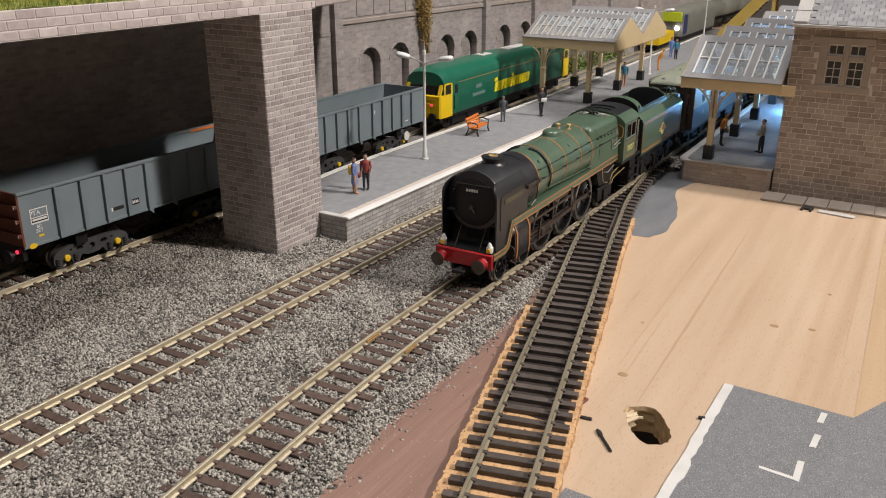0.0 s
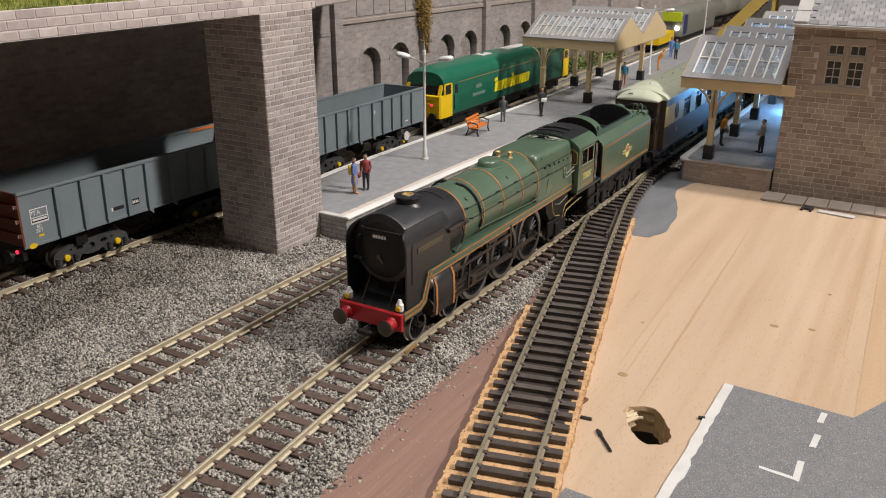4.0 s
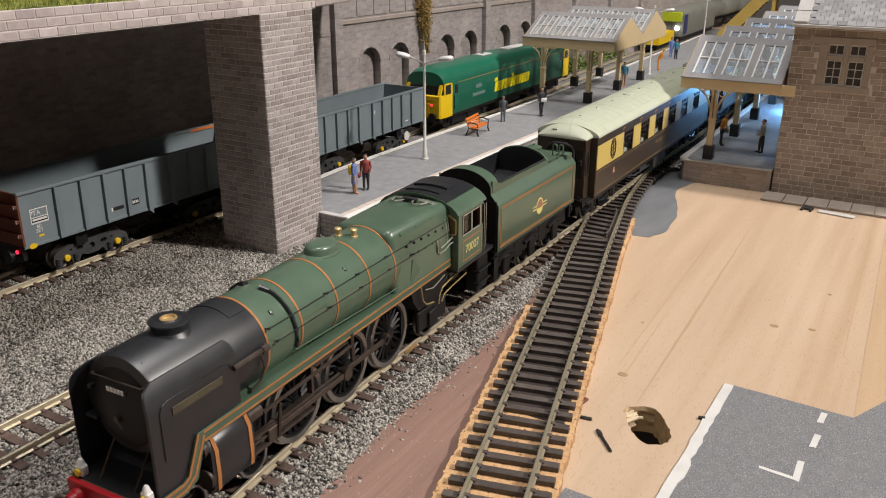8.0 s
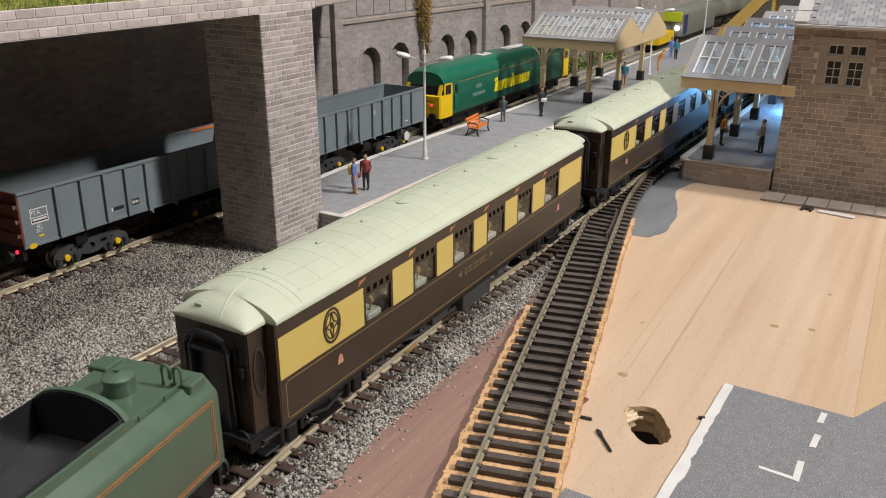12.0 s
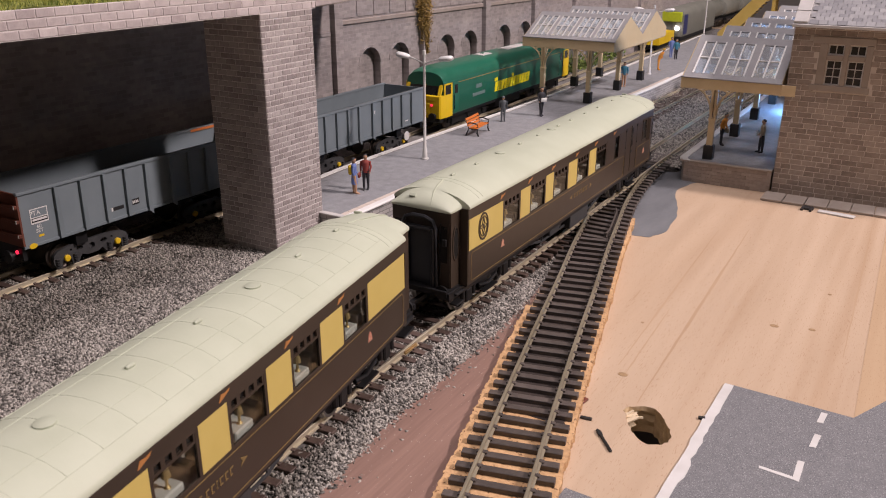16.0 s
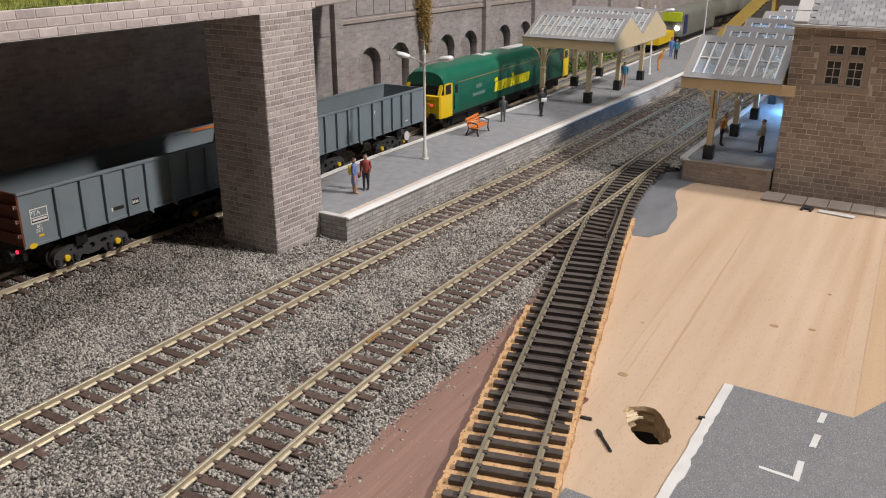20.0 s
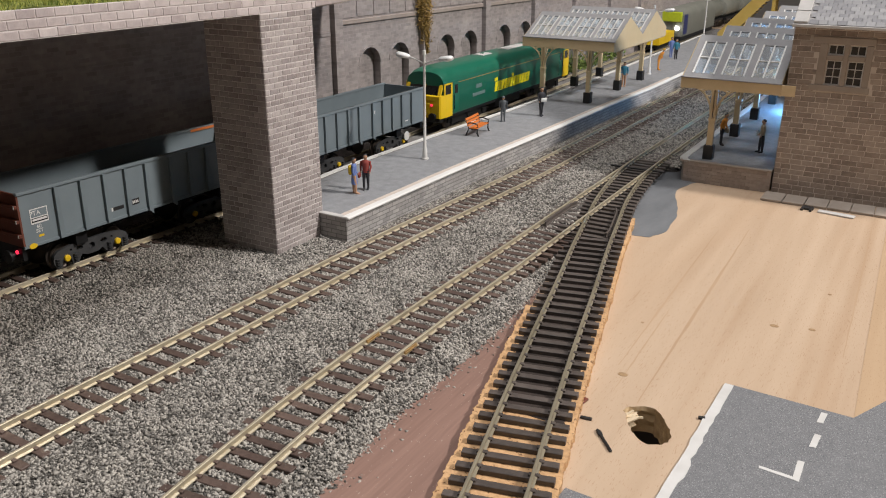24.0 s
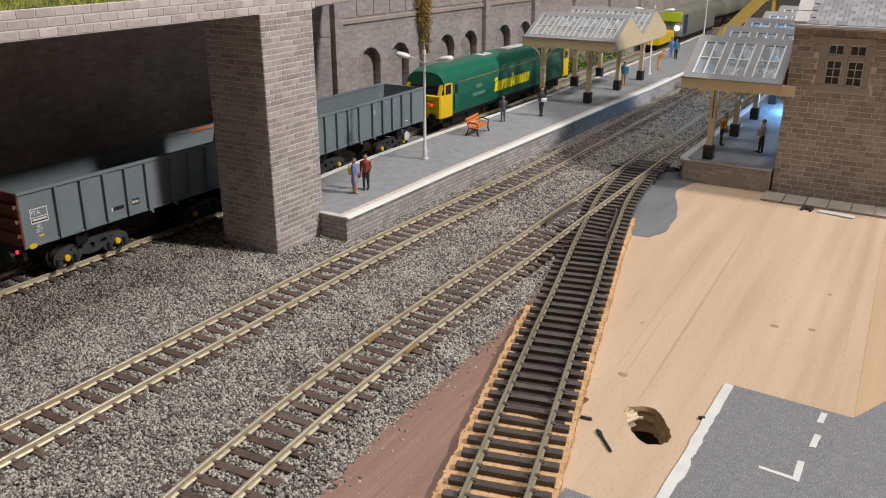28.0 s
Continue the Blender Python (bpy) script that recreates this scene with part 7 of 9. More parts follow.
        part("crest", bm, M_CRESTRED, lower, "small red and white crest", smooth=False)
    # oval lattice roundel on the first cream panel
    cy, cz = y0 + (12.0 if brake else 24.2), 36.6
    bm = bmesh.new()
    for r0, r1 in ((1.0, 0.86), (0.76, 0.68)):
        secs = []
        for k in range(25):
            t = 2 * math.pi * k / 24
            c_, s_ = math.cos(t), math.sin(t)
            a, b = sorted((x1 + s * 0.06, x1 + s * 0.3))
            secs.append([(a, cy + 4.2 * r0 * c_, cz + 5.8 * r0 * s_), (b, cy + 4.2 * r0 * c_, cz + 5.8 * r0 * s_), (b, cy + 4.2 * r1 * c_, cz + 5.8 * r1 * s_), (a, cy + 4.2 * r1 * c_, cz + 5.8 * r1 * s_)])
        loft(bm, secs, caps=False)
    for q in range(4):
        t = math.pi / 2 * q
        tip = (cy + 3.0 * math.cos(t), cz + 4.2 * math.sin(t))
        for dd in (-0.75, 0.75):
            e = (cy + 1.2 * math.cos(t + dd), cz + 1.6 * math.sin(t + dd))
            p, r = Vector(tip), Vector(e)
            n = Vector((r.y - p.y, p.x - r.x)).normalized() * 0.22
            prism(bm, [tuple(p - n), tuple(r - n), tuple(r + n), tuple(p + n)], "x", *sorted((x1 + s * 0.06, x1 + s * 0.28)))
    prism(bm, [(cy + 0.8 * math.cos(t), cz + 1.1 * math.sin(t)) for t in [k * 0.7854 for k in range(8)]], "x", *sorted((x1 + s * 0.06, x1 + s * 0.28)))
    part("roundel", bm, M_UMBER, C, "dark oval lattice window roundel", smooth=False)


def coach_bogie(C, yc):
    bm = bmesh.new()
    for s in (-1, 1):
        prism(bm, [(yc - 22, 8.5), (yc - 20, 11.4), (yc + 20, 11.4), (yc + 22, 8.5), (yc + 15, 6.6), (yc + 9, 8.6), (yc - 9, 8.6), (yc - 15, 6.6)], "x", *sorted((s * 11.6, s * 12.8)))
        for y in (yc - 16.5, yc + 16.5):
            box(bm, *sorted((s * 12.4, s * 14.2)), y - 2.4, y + 2.4, 4.4, 10.4, 0.5)
            for k in (-4.5, 4.5):
                rod(bm, (s * 13.2, y + k, 6.2), (s * 13.2, y + k, 11), 1.1, n=8)
        tube(bm, [(s * 13.4, yc - 8, 8.2), (s * 13.6, yc, 6.4), (s * 13.4, yc + 8, 8.2)], 0.9, 6)
        box(bm, *sorted((s * 13.0, s * 15.6)), yc - 6, yc + 6, 4.6, 5.3)
    box(bm, -11.6, 11.6, yc - 3.5, yc + 3.5, 6.5, 12)
    for y in (yc - 20, yc + 20):
        box(bm, -11.6, 11.6, y - 0.8, y + 0.8, 7.5, 10)
    b = part("bogie", bm, M_FRAME, C, "black coach bogie")
    for y in (yc - 16.5, yc + 16.5):
        wheelset("coach_wheelset", C, y, 6.9, 0, "black disc wheels with bright rims")


def build_coach(label, windows, brake=False, main=230.0, ribs=True):
    C = thing("dining_coach", at(0, 0), label, "railway coach", "coaches of the express")
    full = main + 26
    for s in (-1, 1):
        coach_side(C, s, windows, brake, main)
    # floor and underframe
    bm = bmesh.new()
    box(bm, -17.2, 17.2, 13, 13 + main, 14.4, 16.6)
    box(bm, -14.6, 14.6, 1.5, full - 1.5, 13.4, 15.6)
    for s in (-1, 1):
        box(bm, *sorted((s * 14.2, s * 15.6)), 2, full - 2, 11.6, 14.8)
    part("underframe", bm, M_FRAME, C, "black underframe", smooth=False)
    bm = bmesh.new()
    mid = full / 2
    for s in (-1, 1):
        box(bm, *sorted((s * 8.4, s * 15.4)), mid - 4, mid + 20, 4.6, 12.0, 0.3)
        tube(bm, [(s * 12, 72, 11.6), (s * 12, 96, 6.2), (s * 12, full - 96, 6.2), (s * 12, full - 72, 11.6)], 0.6, 5)
        for y in (96, 118, full - 96):
            rod(bm, (s * 12, y, 6.2), (s * 12, y, 12), 0.5, n=5)
        box(bm, *sorted((s * 6, s * 13.0)), mid - 24, mid - 12, 6.4, 12.0, 0.3)
    part("battery_box", bm, mat("box_grey", (0.04, 0.042, 0.045), 0.55), C, "dark grey battery boxes")
    coach_bogie(C, 37.5)
    coach_bogie(C, full - 37.5)
    # interior
    bm = bmesh.new()
    box(bm, -17.0, 17.0, 14, 12 + main, 16.7, 17.6)
    box(bm, -1.2, 1.2, 14, 12 + main, 17.6, 24)
    for y in (13.5, 12.5 + main):
        box(bm, -17, 17, y, y + 0.8, 16.7, 46)
    part("interior", bm, M_INSIDE, C, smooth=False)
    for a, b in windows:
        if brake and a > 153:
            continue
        yc = 13 + (a + b) / 2
        for s in (-1, 1):
            bm = bmesh.new()
            box(bm, *sorted((s * 10, s * 16.6)), yc - 4.4, yc + 3.4, 24.0, 31.0, 0.4)
            tb = part("dining_table", bm, M_CLOTH, C, "white clothed dining table")
            bm = bmesh.new()
            lathe(bm, [(0.9, 31.0), (0.4, 31.6), (0.35, 33.6), (1.2, 33.8), (0.8, 35.8), (0.05, 35.8)], (s * 14.6, yc, 0), "z", 10)
            part("table_lamp", bm, M_BRASS, tb, "tiny brass table lamp")
            bm = bmesh.new()
            for q in (-1, 1):
                box(bm, *sorted((s * 7, s * 15)), yc + q * 8.2 - 1.6, yc + q * 8.2 + 1.6, 17.6, 32, 0.5)
            part("armchair", bm, M_SEAT, C)
    # roof
    secs = []
    prof = [(5.0, 14.1, 46.5, 47.6), (5.3, 14.4, 46.6, 48.4), (6.2, 14.6, 46.65, 49.6), (8.0, 14.8, 46.7, 50.9), (10.4, 14.9, 46.8, 52.0), (12.9, 15.0, 46.85, 52.75), (13.0, 18.5, 46.9, 52.8), (16.0, 18.5, 46.9, 53.4), (20.0, 18.5, 46.9, 53.85), (24.0, 18.5, 46.9, 54.0)]
    reach = 1.55
    tail = 13 + main + 5 + 8 * reach
    back = [(5 + (p[0] - 5) * reach if p[0] <= 13 else p[0] + 8 * (reach - 1), p[1], p[2], p[3] + max(0, 53 - p[3]) * 0.55) for p in prof]
    prof = prof + [(tail - p[0], *p[1:]) for p in reversed(back)]
    for y, w, z0, z1 in prof:
        pts = [(w, z0), (w, z0 + 0.7)]
        for k in range(1, 12):
            t = k / 12
            ang = math.pi * t
            pts.append((w * math.cos(ang) * (1 if abs(math.cos(ang)) < 0.97 else 0.995), z0 + 0.7 + (z1 - z0 - 0.7) * math.sin(ang) ** 1.4))
        pts += [(-w, z0 + 0.7), (-w, z0)]
        secs.append([(p[0], y, p[1]) for p in pts])
    bm = bmesh.new()
    loft(bm, secs)
    roof = part("roof", bm, M_COACHROOF, C, "off-white coach roof", angle=40)

    def roof_z(x):
        return 47.6 + 6.4 * math.sin(math.acos(max(-1, min(1, x / 18.5)))) ** 1.4
    if ribs:
        for y in steps(28, full - 28, 9.6):
            bm = bmesh.new()
            tube(bm, [(x, y, roof_z(x) - 0.03) for x in (-14.5, -13, -9, -4.5, 0, 4.5, 9, 13, 14.5)], 0.09, 4)
            part("roof_seam", bm, M_ROOFSEAM, roof, "raised roof seam")
        for x in (-14.5, -7.5, 7.5, 14.5):
            bm = bmesh.new()
            tube(bm, [(x, 24, roof_z(x) - 0.03), (x, full - 24, roof_z(x) - 0.03)], 0.08, 4)
            part("roof_seam", bm, M_ROOFSEAM, roof, "raised roof seam")
    for e in (0, 1):
        def end_y(a):
            if e:
                return tail - (5 + (a - 5) * reach if a <= 13 else a + 8 * (reach - 1))
            return a

        def end_z(z):
            return z + max(0, 53 - z) * 0.55 if e else z
        for y in (22.0, 25.0):
            bm = bmesh.new()
            tube(bm, [(x, end_y(y), roof_z(x) - (0.1 if y < 23 else 0)) for x in (-17.6, -16, -13, -9, -4.5, 0, 4.5, 9, 13, 16, 17.6)], 0.13, 4)
            part("roof_seam", bm, M_ROOFSEAM, roof, "raised roof seam")
        bm = bmesh.new()
        tube(bm, [(0.0, end_y(22), 53.95), (1.2, end_y(16), 53.4), (2.6, end_y(11), end_z(52.1)), (3.9, end_y(7.6), end_z(50.3)), (4.6, end_y(5.9), end_z(48.9)), (5.0, end_y(5.0), end_z(47.0))], 0.3, 5)
        part("roof_strip", bm, M_COACHROOF, roof)
        bm = bmesh.new()
        obox(bm, (-5.2, end_y(7.6), end_z(50.6)), (3.0, 1.6, 0.9), Matrix.Rotation(radians(28 if e == 0 else -12), 3, "X"), 0.2)
        part("end_vent", bm, M_ROOFSEAM, roof, "small flat end ventilator")
    spots = [30, 50, 72, 92, 112, 128, 136.6, 153.4, 173, 192.6, 216.4, 232.2] if brake else steps(30, full - 30, 24)
    for i, y in enumerate(spots):
        bm = bmesh.new()
        if i in ((2, 5) if brake else (3, 6)):
            lathe(bm, [(2.4, 53.4), (2.4, 54.3), (1.2, 54.7), (0.05, 54.7)], (0, y, 0), "z", 14)
        else:
            lathe(bm, [(0.05, y - 1.5), (0.5, y - 1.3), (0.75, y - 0.5), (0.75, y + 0.5), (0.5, y + 1.3), (0.05, y + 1.5)], (0, 0, 54.15), "y", 10)
            rod(bm, (0, y, 53.2), (0, y, 54.2), 0.5, n=8)
        part("ventilator", bm, M_ROOFSEAM, roof, "small roof ventilator")
    # vestibules and ends
    for e in (0, 1):
        def fy(a):
            d = 5.0 + (a * 0.75 * (reach if e else 1.0) if a > 0 else a)
            return d if e == 0 else tail - d
        for s in (-1, 1):
            bm = bmesh.new()
            a, b = sorted((fy(1.0), fy(10.6)))
            box(bm, *sorted((s * 13.4, s * 14.2)), a, b, 14.6, 46.4)
            v = part("vestibule", bm, M_UMBER, C, "recessed umber vestibule side", smooth=False)
            bm = bmesh.new()
            yc = fy(5.6)
            for r0 in (1.0,):
                secs = []
                for k in range(21):
                    t = 2 * math.pi * k / 20
                    x_a, x_b = sorted((s * 14.2, s * 14.55))
                    secs.append([(x_a, yc + 2.5 * math.cos(t), 33.5 + 7.4 * math.sin(t)), (x_b, yc + 2.5 * math.cos(t), 33.5 + 7.4 * math.sin(t)), (x_b, yc + 1.9 * math.cos(t), 33.5 + 6.6 * math.sin(t)), (x_a, yc + 1.9 * math.cos(t), 33.5 + 6.6 * math.sin(t))])
                loft(bm, secs, caps=False)
            tube(bm, [(s * 14.8, fy(9.6), 24), (s * 14.8, fy(9.6), 33)], 0.25, 5)
            part("door_window_frame", bm, M_UMBER, v)
            bm = bmesh.new()
            prism(bm, [(yc + 1.9 * math.cos(t), 33.5 + 6.6 * math.sin(t)) for t in [2 * math.pi * k / 20 for k in range(20)]], "x", *sorted((s * 14.18, s * 14.3)))
            part("oval_window", bm, M_DARKGLASS, v, "dark oval door window")
            bm = bmesh.new()
            a, b = sorted((fy(1.6), fy(9.8)))
            box(bm, *sorted((s * 13.0, s * 16.8)), a, b, 12.6, 13.6, 0.2)
            box(bm, *sorted((s * 13.0, s * 16.8)), a, b, 8.2, 9.0, 0.2)
            part("footstep", bm, M_FRAME, v)
            bm = bmesh.new()
            a, b = sorted((fy(10.0), fy(10.5)))
            box(bm, *sorted((s * 13.6, s * 17.9)), a, b, 15, 46.8)
            part("end_return", bm, M_UMBER, v, smooth=False)
        bm = bmesh.new()
        a, b = sorted((fy(0.6), fy(1.4)))
        pts = [(13.8, 14), (13.8, 46.4), (-13.8, 46.4), (-13.8, 14)]
        prism(bm, pts, "y", a, b)
        end = part("end_wall", bm, M_UMBER, C, "dark umber coach end", smooth=False)
        bm = bmesh.new()
        a, b = sorted((fy(-2.0), fy(0.7)))
        for x0, x1, z0, z1 in ((-7.4, -5.8, 14.5, 40), (5.8, 7.4, 14.5, 40), (-5.8, 5.8, 38.6, 40)):
            box(bm, x0, x1, a, b, z0, z1, 0.3)
        tube(bm, [(-8.2, fy(-1.2), 15), (-8.2, fy(-1.2), 40), (-6.6, fy(-1.2), 43), (-3, fy(-1.2), 44.3), (3, fy(-1.2), 44.3), (6.6, fy(-1.2), 43), (8.2, fy(-1.2), 40), (8.2, fy(-1.2), 15)], 0.75, 6)
        part("gangway", bm, M_SMOKE, end, "black gangway surround")
        bm = bmesh.new()
        a, b = sorted((fy(0.35), fy(0.65)))
        box(bm, -5.8, 5.8, a, b, 15, 38.5)
        part("gangway_door", bm, M_SMOKE, end)
        for s in (-1, 1):
            bm = bmesh.new()
            box(bm, *sorted((s * 9.4, s * 12.6)), *sorted((fy(0.45), fy(0.62))), 26, 41)
            part("end_window", bm, M_DARKGLASS, end, "dark narrow end window", smooth=False)
        bm = bmesh.new()
        tube(bm, [(9.2, fy(0.4), 20), (9.2, fy(0.2), 40), (9.8, fy(0.2), 42)], 0.4, 5)
        box(bm, 10.6, 12.6, *sorted((fy(-0.6), fy(0.6))), 33, 36, 0.3)
        part("end_pipe", bm, M_FRAME, end)
        for s in (-1, 1):
            bm = bmesh.new()
            lathe(bm, [(1.7, fy(0.6)), (1.7, fy(-1.2)), (3.0, fy(-1.5)), (3.1, fy(-2.2)), (0.05, fy(-2.5))], (s * 11.4, 0, 14.2), "y", 14)
            part("buffer", bm, M_FRAME, end)
        bm = bmesh.new()
        box(bm, -1, 1, *sorted((fy(-9.5), fy(3))), 8.2, 10.2)
        box(bm, -3.4, 3.4, *sorted((fy(-10.4), fy(-9))), 8.2, 10.4)
        part("coupling", bm, M_FRAME, C)
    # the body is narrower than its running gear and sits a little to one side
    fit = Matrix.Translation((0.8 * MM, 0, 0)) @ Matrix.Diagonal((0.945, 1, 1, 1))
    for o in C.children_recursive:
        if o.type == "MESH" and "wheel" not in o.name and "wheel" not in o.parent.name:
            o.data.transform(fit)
    return C


SALOON = [(41.2, 56.9), (70.6, 85.8), (98.6, 114.2), (126.1, 141.9), (154.6, 169.7), (184.1, 200.1)]
BRAKE = [(29.7, 45.5), (56.1, 71.9), (81.4, 98.2), (110.2, 125.3), (135.7, 150.6), (163.5, 171.1)]
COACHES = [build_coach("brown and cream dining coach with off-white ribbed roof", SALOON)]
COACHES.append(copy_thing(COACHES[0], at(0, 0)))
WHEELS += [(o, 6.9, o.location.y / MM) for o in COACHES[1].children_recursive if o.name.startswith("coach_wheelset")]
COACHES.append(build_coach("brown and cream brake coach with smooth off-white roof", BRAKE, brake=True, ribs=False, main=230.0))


# ---- standing freight ----
M_WAGON = mat("wagon_grey", (0.150, 0.185, 0.205), 0.5, scale=90, bump=0.06, col2=(0.200, 0.240, 0.262))
M_RUSTRED = mat("wagon_red", (0.115, 0.030, 0.018), 0.55, scale=120, bump=0.1, col2=(0.18, 0.055, 0.032))
M_BOGIE = mat("bogie_grey", (0.035, 0.036, 0.038), 0.5, scale=200, bump=0.1, col2=(0.07, 0.07, 0.072))
M_AXLEYELLOW = mat("axle_yellow", (0.80, 0.52, 0.02), 0.4, scale=300, bump=0, var=0.06)
M_TAIL = glow("tail_red", (1.0, 0.04, 0.10), 1.3)
M_DIESELGREEN = mat("diesel_green", (0.006, 0.105, 0.062), 0.38, scale=120, bump=0.03, col2=(0.012, 0.145, 0.088), coat=0.2)
M_DIESELYELLOW = mat("diesel_yellow", (0.78, 0.52, 0.012), 0.4, scale=200, bump=0.02, var=0.08)
M_DULLGOLD = mat("dull_gold", (0.34, 0.21, 0.06), 0.5, scale=200, bump=0)
M_LOGO = mat("logo_yellow", (0.80, 0.68, 0.01), 0.45, scale=300, bump=0, var=0.05)
M_BLUEGREY = mat("blue_grey", (0.13, 0.20, 0.19), 0.45, scale=200, bump=0.03, var=0.1)
M_STRIPE = mat("stripe_orange", (0.70, 0.20, 0.05), 0.45, scale=200, bump=0, var=0.08)
M_TANK = mat("tank_grey", (0.14, 0.145, 0.12), 0.6, scale=60, bump=0.05, col2=(0.22, 0.22, 0.19))
M_BROWNCOACH = mat("maroon_coach", (0.16, 0.05, 0.03), 0.5, scale=60, bump=0.03, col2=(0.24, 0.08, 0.045))
M_BRIDGEYELLOW = mat("footbridge_yellow", (0.46, 0.31, 0.06), 0.6, scale=90, bump=0.05, col2=(0.58, 0.41, 0.11))


def freight_bogie(W, yc, parent_z=0):
    bm = bmesh.new()
    top = [(-20.2, 4.0), (-20.6, 6.4), (-19.8, 8.6), (-17.6, 10.2), (-13, 11.0), (-7, 11.6), (7, 11.6), (13, 11.0), (17.6, 10.2), (19.8, 8.6), (20.6, 6.4), (20.2, 4.0)]
    low = [(19.4, 2.2), (16.8, 1.8), (16.2, 5.2), (11.6, 5.2), (11.0, 2.4), (7.6, 2.6), (5.6, 5.4), (3.0, 4.2), (-3.0, 4.2), (-5.6, 5.4), (-7.6, 2.6), (-11.0, 2.4), (-11.6, 5.2), (-16.2, 5.2), (-16.8, 1.8), (-19.4, 2.2)]
    holes = [(-6.6, 8.6, 1.9, 0.95), (6.6, 8.6, 1.9, 0.95), (0, 7.9, 1.7, 1.5)] + [(q, 9.0, 0.6, 0.6) for q in (-11.2, 11.2)]
    for s in (-1, 1):
        t = bmesh.new()
        edges = []
        for loop in [top + low] + [[(cy + ry * math.cos(k * 0.5236), cz + rz * math.sin(k * 0.5236)) for k in range(12)] for cy, cz, ry, rz in holes]:
            vs = [t.verts.new((s * 11.6, yc + q[0], q[1])) for q in loop]
            edges += [t.edges.new((vs[i], vs[(i + 1) % len(vs)])) for i in range(len(vs))]
        bmesh.ops.triangle_fill(t, edges=edges, use_beauty=True)
        ext = bmesh.ops.extrude_face_region(t, geom=list(t.faces))
        bmesh.ops.translate(t, vec=(s * 1.5, 0, 0), verts=[g for g in ext["geom"] if isinstance(g, bmesh.types.BMVert)])
        join(bm, t)
        for y in (yc - 13.9, yc + 13.9):
            for k in (-4.6, 4.6):
                rod(bm, (s * 13.3, y + k, 2.4), (s * 13.3, y + k, 6.6), 0.7, n=6)
                for z in (2.6, 3.8, 5.0, 6.2):
                    rod(bm, (s * 13.3, y + k, z), (s * 13.3, y + k, z + 0.6), 1.35, n=8)
    box(bm, -11.4, 11.4, yc - 3, yc + 3, 6.4, 10.5)
    b = part("bogie", bm, M_BOGIE, W, "dark grey cast bogie frame")
    for y in (yc - 13.9, yc + 13.9):
        for s in (-1, 1):
            bm = bmesh.new()
            lathe(bm, [(1.6, s * 12.8), (1.6, s * 14.0), (1.3, s * 14.3), (0.05, s * 14.4)], (0, y, 5.9), "x", 14)
            part("axlebox", bm, M_AXLEYELLOW, b, "yellow axlebox cover")
        for s in (-1, 1):
            bm = bmesh.new()
            lathe(bm, [(0.05, s * 9.2), (4.8, s * 9.3), (5.3, s * 9.7), (6.1, s * 9.7), (6.1, s * 8.0), (6.9, s * 7.6), (6.9, s * 7.3), (0.05, s * 7.3)], (0, y, 6.1), "x", 26)
            part("wheel", bm, M_GEAR, b)


